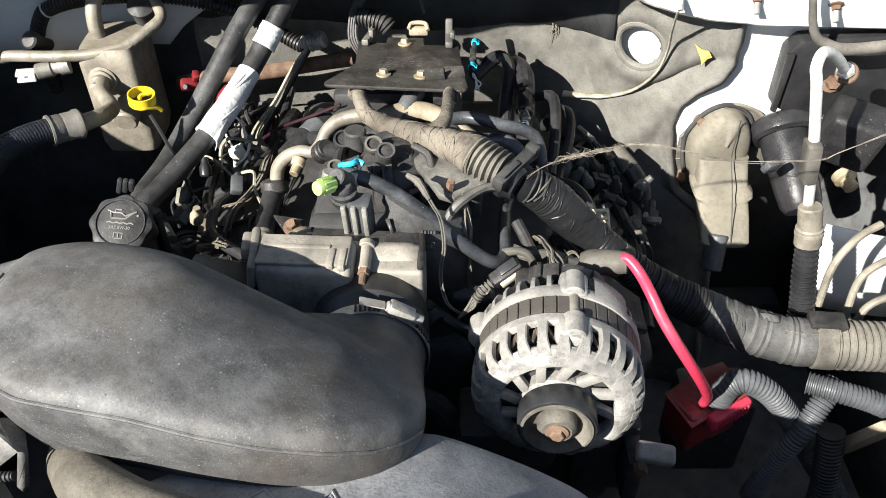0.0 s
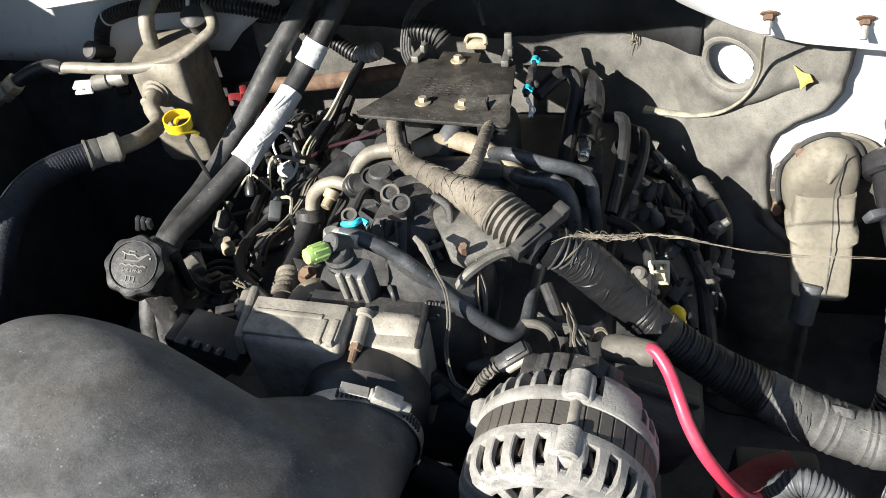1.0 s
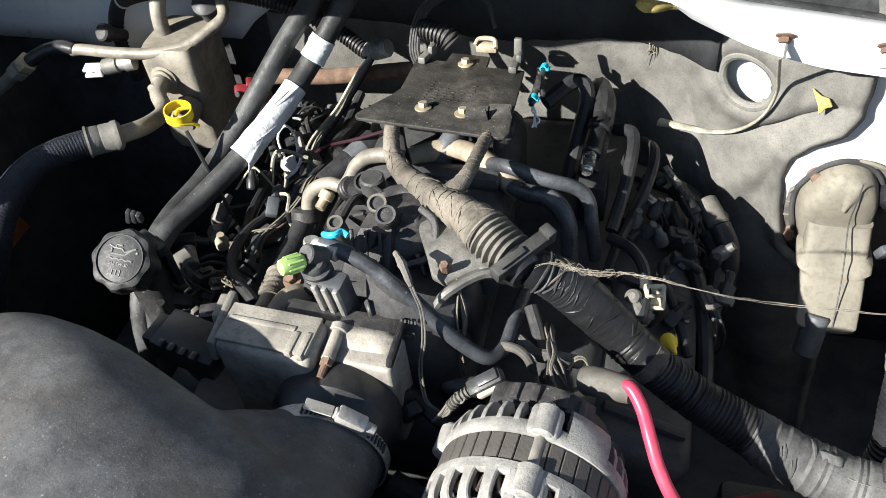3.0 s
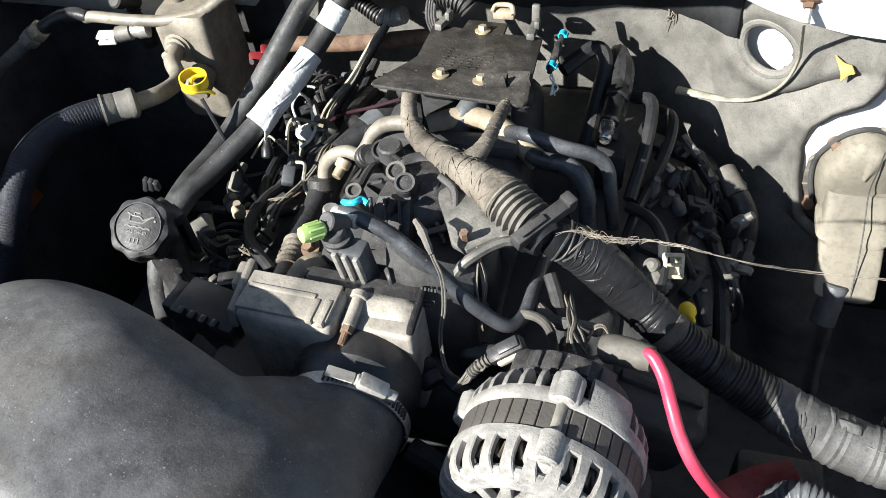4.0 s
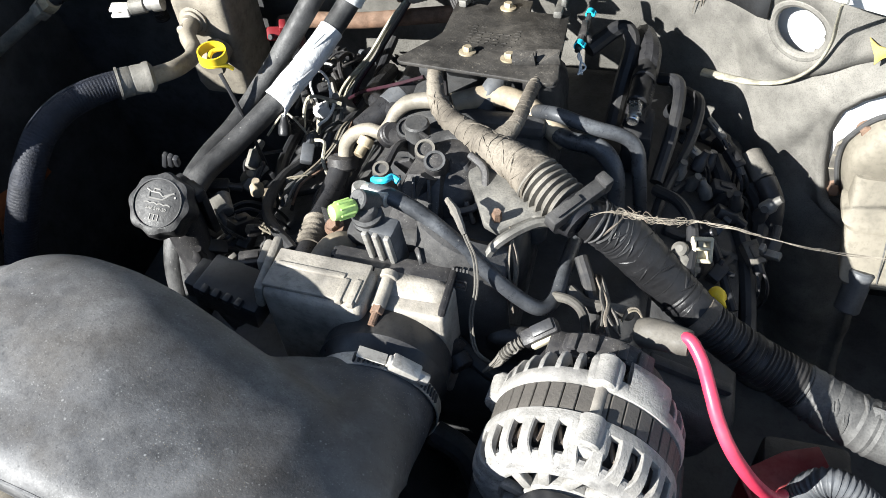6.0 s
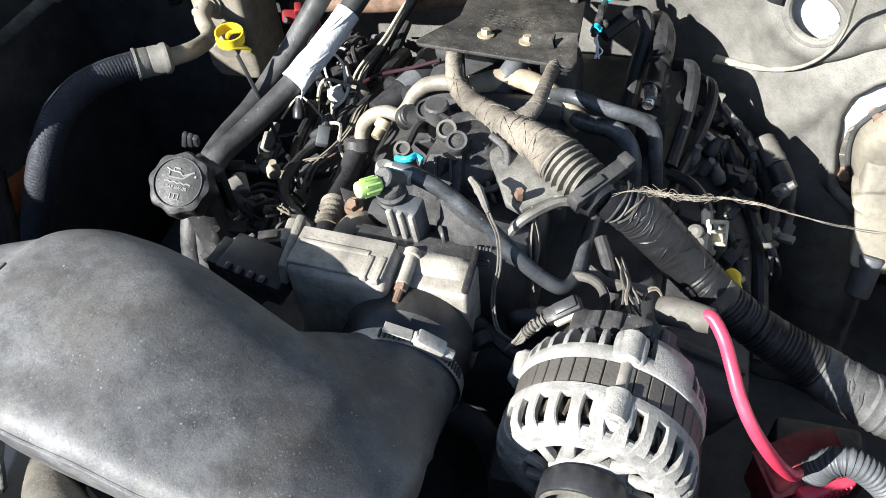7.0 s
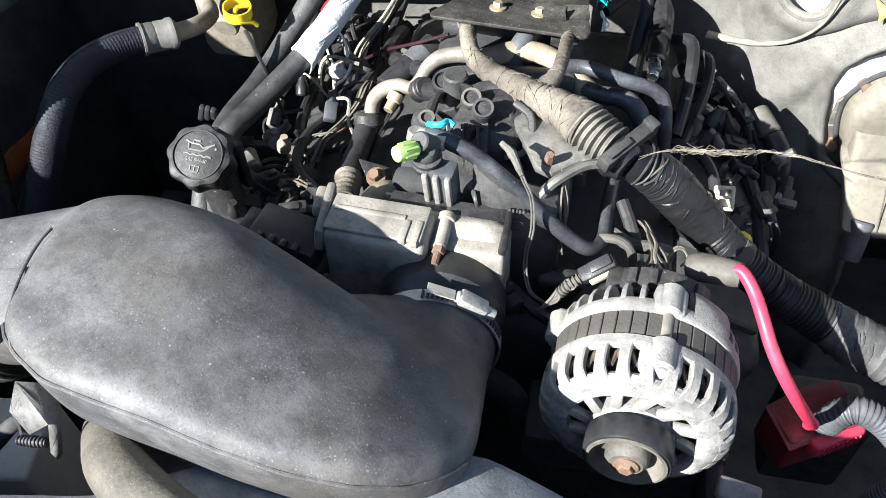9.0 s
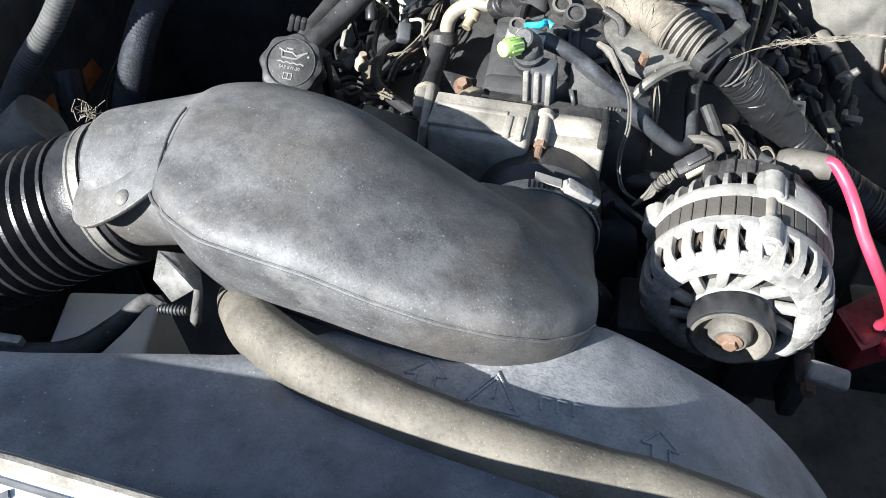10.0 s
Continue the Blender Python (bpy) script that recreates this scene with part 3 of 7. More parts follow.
shroud = thing("fan_shroud", (-0.10, 0.25, 0.58), "grey dusty plastic radiator fan shroud with embossed warning arrows", "fan shroud")
sx = [-0.62 + 0.553 * i / 50 for i in range(51)] + [FAN.x + 0.2995 * math.sin(radians(90) * i / 50) for i in range(1, 51)]
part("shroud_shell", skin(B(), [shroud_row(x) for x in sx]), "shroud", shroud, solid=0.004)


def emboss(name, lines, label):
    g = B()
    for line in lines:
        sweep(g, [(x, y, shroud_at(x, y) + 0.0021) for x, y in line], 0.0011, n=6, per=3, straight=False)
    part(name, g, "shroud", shroud, label)


def seg(a, b, k=4):
    return [(a[0] + (b[0] - a[0]) * i / k, a[1] + (b[1] - a[1]) * i / k) for i in range(k + 1)]


def arrow(x, y, k=1.0):
    """Outline of an arrow that points to the engine, its tip at x, y."""
    p = [(0, 0), (-0.013, -0.014), (-0.006, -0.014), (-0.006, -0.030), (0.006, -0.030), (0.006, -0.014), (0.013, -0.014), (0, 0)]
    q = [(x + k * a, y + k * b) for a, b in p]
    return [seg(a, b, 3) for a, b in zip(q, q[1:])]


emboss("embossed_arrow", arrow(-0.113, 0.291), "raised outline arrow")
emboss("embossed_triangle", [seg((-0.088, 0.259), (-0.069, 0.289)), seg((-0.052, 0.256), (-0.069, 0.289)), seg((-0.088, 0.259), (-0.052, 0.256)), seg((-0.084, 0.262), (-0.069, 0.284)), seg((-0.057, 0.260), (-0.069, 0.284)), seg((-0.0695, 0.266), (-0.069, 0.278), 3)], "raised warning triangle")
for i, x in enumerate((-0.040, -0.030, -0.020)):
    emboss("embossed_mark", [seg((x, 0.264), (x, 0.274), 3), seg((x, 0.274), (x + 0.006, 0.2735), 2)], "raised moulded mark")
emboss("embossed_arrow", arrow(0.034, 0.272, 0.9), "raised outline arrow")
# ---- engine: dark lower masses ----
engine = thing("engine", (-0.05, 0.75, 0.34), "greasy dark engine block under hoses and wiring", "engine")
g = B()
box(g, pose(-0.03, 0.78, 0.55), 0.34, 0.48, 0.46, 0.03, 3)
part("block", g, "grime", engine)
for s, name in ((-1, "valve_cover"), (1, "valve_cover")):
    g = B()
    m = pose(-0.04 + s * 0.205, 0.77, 0.705, 0, s * 22, 0)
    box(g, m, 0.115, 0.40, 0.09, 0.022, 4)
    cover = part(name, g, "grime", engine)
    for k in range(5):
        part("cover_rib", box(B(), m @ pose(0, -0.16 + 0.08 * k, 0.047), 0.085, 0.012, 0.010, 0.004), "grime", cover)
g = B()
box(g, pose(-0.055, 0.74, 0.79), 0.16, 0.36, 0.16, 0.025, 3)
low = part("lower_intake", g, "grime", engine)
for k in range(4):
    part("runner", box(B(), pose(-0.055, 0.62 + 0.08 * k, 0.875), 0.15, 0.024, 0.02, 0.008), "grime", low)
g = B()
rod(g, (-0.10, 0.37, 0.585), (-0.10, 0.56, 0.585), 0.07, 24)
part("fan_hub", g, "grime", engine)
part("accessory_bracket", box(B(), pose(0.10, 0.52, 0.70), 0.14, 0.14, 0.12, 0.02), "grime", engine)
part("accessory_bracket", box(B(), pose(-0.17, 0.55, 0.68), 0.18, 0.10, 0.16, 0.02), "grime", engine)

# upper intake casing: dark shell that faces the front, with the moulded maker's panel
plenum = thing("intake_plenum", (-0.02, 0.62, 0.86), "dusty black plastic intake plenum shell", "intake plenum")
rows = []
for u in np.linspace(0, 1, 21):
    x = -0.050 + 0.072 * u
    bow = 0.013 * math.sin(math.pi * min(1.0, u * 1.05)) ** 0.8
    low = 0.838 + 0.075 * max(0.0, 1 - u / 0.22) ** 1.2
    rows.append([(x, 0.606 - bow, 0.932 - 0.030 * u), (x, 0.598 - bow, 0.944 - 0.038 * u), (x, 0.587 - bow, 0.938 - 0.036 * u), (x, 0.578 - bow, 0.918 - 0.030 * u), (x + 0.002, 0.570 - bow, 0.5 * (0.918 - 0.030 * u + low) + 0.008), (x + 0.004, 0.566 - bow * 0.8, low), (x + 0.004, 0.575, low - 0.012)])
part("shell", skin(B(), rows), "plenum", plenum, solid=0.004)
part("lower_lobe", box(B(), pose(0.026, 0.572, 0.812, 20, 8, 6), 0.046, 0.020, 0.060, 0.008, 3), "plenum", plenum)
g = B()
box(g, pose(-0.020, 0.66, 0.850), 0.10, 0.12, 0.09, 0.02, 3)
part("plenum_body", g, "black", plenum)
g = B()
m = axis((-0.011, 0.5600, 0.908), (-0.05, -0.86, 0.48)) @ Matrix.Diagonal((0.5, 0.5, 1.0, 1.0))
for k, (dx, w) in enumerate(((-0.012, 0.004), (-0.006, 0.004), (0.0, 0.003), (0.005, 0.004), (0.011, 0.004))):
    box(g, m @ pose(dx, 0.014, 0.001), w, 0.006, 0.0015, 0.0004, 1)
for dx, dy, sx, sy in ((0, -0.004, 0.022, 0.0015), (0, -0.018, 0.022, 0.0015), (-0.011, -0.011, 0.0015, 0.0155), (0.011, -0.011, 0.0015, 0.0155), (0, -0.011, 0.012, 0.005)):
    box(g, m @ pose(dx, dy, 0.001), sx, sy, 0.002, 0.0004, 1)
part("moulded_mark", g, "plenum", plenum, "raised moulded maker's mark as plain bars")

# ---- cast bracket plate that carries the main connector ----
brkt = thing("connector_bracket", (-0.01, 0.67, 0.88), "dusty cast metal bracket plate with bolt holes", "bracket")
out = [(-0.030, 0.722), (-0.001, 0.692), (0.035, 0.655), (0.072, 0.626), (0.064, 0.615), (0.035, 0.619), (0.012, 0.599), (-0.002, 0.606), (-0.012, 0.628), (-0.026, 0.655), (-0.034, 0.690)]
g = prism(B(), pose(0, 0, 0.917), out, 0.008, 0.002)
part("plate", g, "zinc", brkt)
for a, b in (((-0.09, 0.72, 0.86), (-0.09, 0.72, 0.92)), ((-0.005, 0.64, 0.86), (-0.005, 0.64, 0.92)), ((0.03, 0.655, 0.86), (0.03, 0.655, 0.92))):
    part("post", rod(B(), a, b, 0.012), "grime", brkt)
g = B()
sweep(g, [(0.068, 0.617, 0.924), (0.04, 0.612, 0.926), (0.015, 0.594, 0.920), (0.002, 0.584, 0.905)], 0.0045, n=8, flat=1.6)
part("edge_rib", g, "zinc", brkt)
g = B()
hexbolt(g, (0.008, 0.611, 0.925), (0.1, -0.3, 1), 0.0042, 0.014)
part("rusty_pin", g, "rust", brkt, "short rusty steel pin")

for i, (at, way, r) in enumerate((((-0.105, 0.734, 0.899), (0.05, -0.45, 0.9), 0.0105), ((-0.066, 0.668, 0.938), (0.05, -0.4, 0.9), 0.0088), ((-0.053, 0.652, 0.941), (0.05, -0.4, 0.9), 0.0092), ((-0.104, 0.655, 0.921), (0.05, -0.3, 0.95), 0.0074))):
    boss = thing("bolt_boss", (at[0], at[1], at[2] - 0.05), "dusty cast bolt boss with a hollow sleeve", "bolt boss", "bolt bosses on the intake")
    m = axis(at, way)
    g = B()
    turned(g, m @ pose(0, 0, -0.055), [(r + 0.003, 0), (r + 0.0012, 0.05), (r + 0.0003, 0.054)], 20)
    part("boss", g, "black_dusty" if i != 3 else "grime", boss)
    g = lathe(B(), m, [(r, -0.004), (r, 0.0015), (r - 0.0022, 0.0015), (r - 0.0026, -0.003), (r - 0.006, -0.0035), (0.0035, -0.004), (0.003, -0.012)], 24)
    part("sleeve", g, "rubber_dusty" if i in (0, 2) else "conduit", boss)

dome = thing("intake_casting", (-0.045, 0.675, 0.86), "dusty black domed intake casting under the bolt bosses", "casting")
mdm = axis((-0.046, 0.676, 0.885), (0.05, -0.25, 1))
part("dome", turned(B(), mdm, [(0.046, -0.03), (0.045, 0.0), (0.041, 0.020), (0.034, 0.034), (0.022, 0.042), (0.008, 0.045)], 40), "black_dusty", dome)
for k in range(7):
    part("rib", box(B(), mdm @ pose(0, 0, 0, 0, 0, 40 + 42 * k) @ pose(0.034, 0, 0.016, 0, 35, 0), 0.020, 0.004, 0.040, 0.001), "black_dusty", dome)
# ribbed tower that carries the two sleeves
rows = [[Vector((x0, y0, z)), Vector((x1, y0 + 0.004, z)), Vector((x1 + 0.004, y1, z)), Vector((x0 + 0.002, y1, z))] for x0, x1, y0, y1, z in ((-0.090, -0.046, 0.612, 0.662, 0.895), (-0.084, -0.046, 0.627, 0.664, 0.916), (-0.075, -0.048, 0.644, 0.668, 0.930))]
part("tower", skin(B(), rows, closed=True, caps=True), "black_dusty", dome, sharp=20)
for k in range(3):
    part("tower_rib", box(B(), pose(-0.080 + 0.013 * k, 0.630, 0.914, -32, 0, 12), 0.003, 0.006, 0.040, 0.001), "black_dusty", dome)
# webs and fins of the casting between the bosses
for pts, r in (([(-0.10, 0.725, 0.885), (-0.105, 0.70, 0.905), (-0.105, 0.665, 0.912)], 0.007), ([(-0.056, 0.645, 0.93), (-0.07, 0.632, 0.90), (-0.09, 0.622, 0.88)], 0.010), ([(-0.05, 0.655, 0.92), (-0.03, 0.65, 0.90), (-0.01, 0.66, 0.88)], 0.012), ([(-0.028, 0.672, 0.934), (-0.012, 0.658, 0.93), (-0.012, 0.635, 0.915), (-0.03, 0.628, 0.908)], 0.0035)):
    tube_thing("casting_web", pts, r, "black_dusty", "dusty black cast web on the intake", "casting", n=8, flat=0.6)
g = B()
rows = []
for a in np.linspace(radians(-30), radians(150), 14):
    c, s = math.cos(a), math.sin(a)
    rows.append([(-0.052 + 0.014 * c, 0.676 + 0.016 * s, 0.927), (-0.052 + 0.024 * c, 0.676 + 0.029 * s, 0.927), (-0.052 + 0.027 * c, 0.676 + 0.033 * s, 0.922), (-0.052 + 0.030 * c, 0.676 + 0.036 * s, 0.900)])
tagged(part("rim_guard", skin(B(), rows), "plenum", solid=0.003), "thin curved dusty metal guard on the intake", "guard")

# ---- throttle body ----
tb = thing("throttle_body", (-0.09, 0.525, 0.80), "dusty throttle body housing with a brass stud", "throttle body")
g = B()
box(g, pose(-0.118, 0.531, 0.862, 0, 0, -3), 0.086, 0.044, 0.112, 0.007, 3)
box(g, pose(-0.048, 0.539, 0.852, 0, 0, -3), 0.068, 0.036, 0.106, 0.004, 3)
part("housing", g, "alu_dust", tb)
g = B()
rows = []
for u, y, z in ((0, 0.556, 0.909), (0.3, 0.546, 0.9095), (0.55, 0.537, 0.905), (0.8, 0.524, 0.886), (1, 0.517, 0.868)):
    rows.append([Vector((x, y, z)) for x in np.linspace(-0.080 + 0.004 * u, -0.016 - 0.004 * u, 6)])
part("sloping_face", skin(B(), rows), "alu_dust", tb, solid=0.004)
g.free()
g = B()
m = pose(-0.118, 0.533, 0.9195, 0, 0, -3)
for dx, dy, sx, sy, sz in ((-0.001, 0.0, 0.080, 0.038, 0.004), (-0.008, 0.003, 0.060, 0.005, 0.007), (0.024, -0.010, 0.006, 0.022, 0.007), (0.034, -0.010, 0.006, 0.024, 0.007)):
    box(g, m @ pose(dx, dy, 0), sx, sy, sz, 0.0012)
part("top_rib", g, "alu_dust", tb)
g = B()
box(g, pose(-0.068, 0.5625, 0.9075, 0, 0, -4), 0.098, 0.016, 0.008, 0.0015)
box(g, pose(-0.068, 0.5590, 0.9005, 0, 0, -4), 0.104, 0.018, 0.006, 0.0015)
box(g, pose(-0.098, 0.571, 0.902, 0, 0, -4), 0.03, 0.010, 0.010, 0.0015)
part("rear_flange", g, "black_dusty", tb)
g = B()
AX = Vector((0.03, -1.0, 0.08)).normalized()
C = Vector((-0.062, 0.478, 0.8565))
turned(g, axis(C - AX * 0.05, AX), [(0.044, 0), (0.052, 0.012), (0.053, 0.036), (0.0495, 0.040), (0.0475, 0.052)], 48)
part("throat", g, "black", tb)
g = B()
rod(g, (-0.066, 0.548, 0.9105), (-0.0665, 0.519, 0.9085), 0.0055, 16)
rod(g, (-0.066, 0.552, 0.9105), (-0.066, 0.545, 0.9105), 0.0078, 16)
part("stud_sleeve", g, "alu_dust", tb)
g = B()
hexbolt(g, (-0.0665, 0.520, 0.9085), (-0.05, -1, -0.12), 0.0055, 0.006)
rod(g, (-0.067, 0.515, 0.908), (-0.0675, 0.503, 0.9065), 0.0032, 10)
part("stud", g, "rust", tb, "rusty brass stud and nut")
g = B()
box(g, pose(-0.166, 0.540, 0.906, 0, 8, 4), 0.008, 0.056, 0.026, 0.003)
box(g, pose(-0.174, 0.556, 0.905, 0, 8, 4), 0.012, 0.026, 0.014, 0.003)
part("side_lug", g, "alu_dust", tb)
g = B()
m = pose(-0.200, 0.535, 0.878, 0, 6, -10)
box(g, m, 0.062, 0.040, 0.026, 0.003)
for k in range(4):
    box(g, m @ pose(-0.018 + 0.011 * k, -0.018, 0.014), 0.006, 0.008, 0.006, 0.001)
box(g, m @ pose(-0.036, 0.0, -0.004), 0.016, 0.030, 0.020, 0.002)
part("sensor_plug", g, "black", tb)
g = B()
m = pose(-0.020, 0.545, 0.895, 0, 12, 0)
box(g, m, 0.006, 0.044, 0.04, 0.003)
rod(g, (-0.012, 0.530, 0.842), (-0.004, 0.522, 0.838), 0.010, 16)
rod(g, (-0.018, 0.533, 0.84), (-0.012, 0.530, 0.842), 0.014, 16)
part("side_web", g, "black_dusty", tb)
# clamp round the throat
clamp = thing("hose_clamp", tuple(C - Vector((0, 0, 0.05))), "steel worm-drive hose clamp on the intake duct", "hose clamp")
g = lathe(B(), axis(C + AX * 0.004, AX), [(0.0515, 0), (0.0525, 0), (0.0525, 0.011), (0.0515, 0.011), (0.0515, 0)], 64)
part("band", g, "steel", clamp)
rad = axis(C + AX * 0.0095, AX)
def on_clamp(deg, r, h=0.0):
    return rad @ pose(0, 0, 0, 0, 0, deg) @ pose(r, 0, h, 0, 0, 90)
CL = 58
g = B()
box(g, on_clamp(CL, 0.0565), 0.024, 0.009, 0.013, 0.002)
mm = on_clamp(CL, 0.0565)
rod(g, mm @ Vector((-0.020, 0.001, 0)), mm @ Vector((0.014, 0.001, 0)), 0.0048, 12)
part("screw_housing", g, "steel", clamp, "dusty steel screw housing")
for k in range(6):
    for side in (1, -1):
        part("thread_slot", box(B(), on_clamp(CL + side * (20 + 4.2 * k), 0.0533), 0.0018, 0.002, 0.008, 0.0004, 1), "grime", clamp)
g = B()
e = on_clamp(CL + 28, 0.056)
box(g, e @ pose(-0.002, -0.002, 0, 0, 0, -12), 0.022, 0.0012, 0.010, 0.0004, 1)
part("strap_end", g, "steel", clamp)

# ---- intake duct: wide flattened moulding that bends into the throttle body ----
duct = thing("intake_duct", (-0.17, 0.37, 0.90), "large matt black dusty plastic air intake duct with a moulded seam", "intake duct")
X = [-0.308, -0.300, -0.285, -0.260, -0.225, -0.190, -0.150, -0.108, -0.070, -0.042, -0.022, -0.010]
YF = [0.346, 0.336, 0.324, 0.310, 0.303, 0.298, 0.291, 0.287, 0.290, 0.301, 0.317, 0.338]
YB = [0.474, 0.478, 0.482, 0.484, 0.479, 0.470, 0.457, 0.443, 0.430, 0.418, 0.407, 0.398]
ZT = [1.003, 1.006, 1.008, 1.009, 1.008, 1.005, 0.998, 0.990, 0.980, 0.966, 0.953, 0.940]
ZB = [0.942, 0.930, 0.924, 0.920, 0.917, 0.914, 0.910, 0.906, 0.900, 0.898, 0.898, 0.900]
rows = []
for x in np.linspace(X[0], X[-1], 70):
    yf, yb, zt, zb = (float(np.interp(x, X, v)) for v in (YF, YB, ZT, ZB))
    seam = zt - 0.010
    w = yb - yf
    k = min(1.0, max(0.0, (x + 0.215) / 0.135))
    k = k * k * (3 - 2 * k)
    crown = [(0.24, 0.0, -0.004), (0.42, 0.001, -0.010), (0.58, -0.001, -0.017), (0.74, -0.006, -0.025), (0.87, -0.016, -0.035), (0.96, -0.031, -0.047)]
    top = [(yf, seam - 0.002), (yf + 0.004, seam + 0.004 + 0.002 * k), (yf + 0.014, seam + 0.0085 + 0.001 * k)] + [(yf + f * w, zt + a + (b - a) * k) for f, a, b in crown] + [(yb, seam - 0.050 - 0.010 * k)]
    low = [(yb - 0.01, zb), (yb - 0.3 * w, zb - 0.008), (yf + 0.3 * w, zb - 0.008), (yf + 0.022, zb), (yf + 0.010, zb + 0.008), (yf + 0.002, zb + 0.5 * (seam - zb)), (yf - 0.001, seam - 0.008)]
    ring = [Vector((x, y, z)) for y, z in top + low]
    rows.append(spline(ring + [ring[0]], 3)[:-1])
g = skin(B(), rows, closed=True, caps=True)
sweep(g, [(-0.100, 0.335, 0.925), (-0.080, 0.362, 0.908), (-0.068, 0.396, 0.888), (-0.063, 0.436, 0.867), (-0.062, 0.470, 0.8575), (-0.062, 0.482, 0.8565)], [0.030, 0.038, 0.045, 0.0490, 0.0498, 0.0498], n=40, per=8)
# shoulders that carry the body into the throat
sweep(g, [(-0.185, 0.385, 0.935), (-0.138, 0.408, 0.919), (-0.106, 0.428, 0.893), (-0.085, 0.439, 0.875), (-0.071, 0.447, 0.865)], [0.026, 0.036, 0.0410, 0.0440, 0.0450], n=36, per=8)
sweep(g, [(-0.120, 0.340, 0.930), (-0.074, 0.346, 0.924), (-0.053, 0.372, 0.908), (-0.055, 0.405, 0.888), (-0.060, 0.432, 0.871)], [0.022, 0.028, 0.0375, 0.0435, 0.0465], n=36, per=8)
# narrower neck on the far side, moulded in one with the body
rows = []
for u in np.linspace(0, 1, 16):
    c = Vector((-0.262, 0.414, 0.962)).lerp(Vector((-0.372, 0.403, 0.936)), u)
    along = Vector((-0.93, -0.16, -0.30 * u)).normalized()
    side = Vector((0, 1, 0)) - along * along.y
    side.normalize()
    up = side.cross(along) * -1
    up = up if up.z > 0 else -up
    ry, rz = 0.068 - 0.016 * u, 0.041 + 0.008 * u
    rows.append([c + side * ry * math.copysign(abs(math.cos(a)) ** 0.9, math.cos(a)) + up * rz * math.copysign(abs(math.sin(a)) ** 0.85, math.sin(a)) for a in (2 * math.pi * i / 36 for i in range(36))])
skin(g, rows, closed=True, caps=True)
ob = part("duct_body", g, "duct", duct, sharp=80)
s = ob.modifiers.new("blend", "REMESH")
s.mode, s.voxel_size, s.use_smooth_shade = "VOXEL", 0.0022, True
s = ob.modifiers.new("smooth", "SMOOTH")
s.factor, s.iterations = 0.5, 70
g = B()
line = [(x, float(np.interp(x, X, YF)) + 0.0006, float(np.interp(x, X, ZT)) - 0.0125) for x in np.linspace(-0.308, -0.012, 40)]
sweep(g, line, 0.0016, n=8, per=2)
part("moulding_seam", g, "duct", duct)
# raised edge where the wide body overlaps the neck
g = sweep(B(), [(-0.308, 0.418, 1.002), (-0.309, 0.405, 1.0035), (-0.308, 0.385, 1.004), (-0.305, 0.362, 1.002), (-0.299, 0.343, 0.999), (-0.290, 0.328, 0.995)], 0.0011, n=8)
part("body_edge", g, "duct", duct)
fm = axis((-0.342, 0.362, 0.971), (-0.30, -0.36, 0.88), up=(0, 1, 0))
flap_edge = [(p.x, p.y) for p in spline([(x, y, 0) for x, y in ((0.036, 0.030), (0.040, 0.004), (0.018, -0.014), (-0.006, -0.024), (-0.024, -0.026), (-0.036, -0.016), (-0.036, 0.006), (-0.028, 0.030))], 4)]
part("flap", prism(B(), fm @ pose(0, 0, 0.001), flap_edge, 0.0045, 0.0015), "duct", duct)
g = turned(B(), fm @ pose(0.007, -0.008, 0.005), [(0.0060, 0), (0.0060, 0.0010), (0.0042, 0.0026), (0.0016, 0.0032)], 20)
part("rivet", g, "zinc", duct, "dull steel rivet")

bel = thing("bellows_hose", (-0.45, 0.36, 0.85), "black ribbed rubber air bellows hose clamped to the duct", "bellows hose")
BW = Vector((-0.92, -0.22, -0.33)).normalized()
bc = Vector((-0.376, 0.400, 0.922))
g = sweep(B(), [bc + BW * d + Vector((0, 0, -0.25 * d * d)) for d in (0.026, 0.07, 0.12, 0.20)], [0.055, 0.057, 0.060, 0.061], n=48, pitch=0.0125, depth=0.0075)
part("bellows", g, "rubber", bel)
g = lathe(B(), axis(bc, BW), [(0.0550, -0.006), (0.0565, -0.006), (0.0565, 0.001), (0.0555, 0.002), (0.0565, 0.003), (0.0565, 0.005), (0.0550, 0.005), (0.0550, -0.006)], 56)
part("clamp_band", g, "zinc", bel, "pale clamp band")
g = turned(B(), axis(bc, BW), [(0.0500, -0.014), (0.0545, -0.012), (0.0552, 0.004), (0.0552, 0.020), (0.0525, 0.024), (0.0525, 0.030)], 48)
part("cuff", g, "rubber", bel)
g = B()
rng = random.Random(31)
for k in range(22):
    p = bc + Vector((-0.030, 0.038, 0.042)) + Vector([rng.gauss(0, 0.004) for _ in range(3)])
    sweep(g, [p, p + Vector([rng.gauss(0, 0.003) for _ in range(3)]), p + Vector([rng.gauss(0, 0.005) for _ in range(3)])], 0.0003, n=4, per=3)
tagged(part("dry_grass_tuft", g, "fibre"), "tuft of dry grass on the bellows", "dry grass")

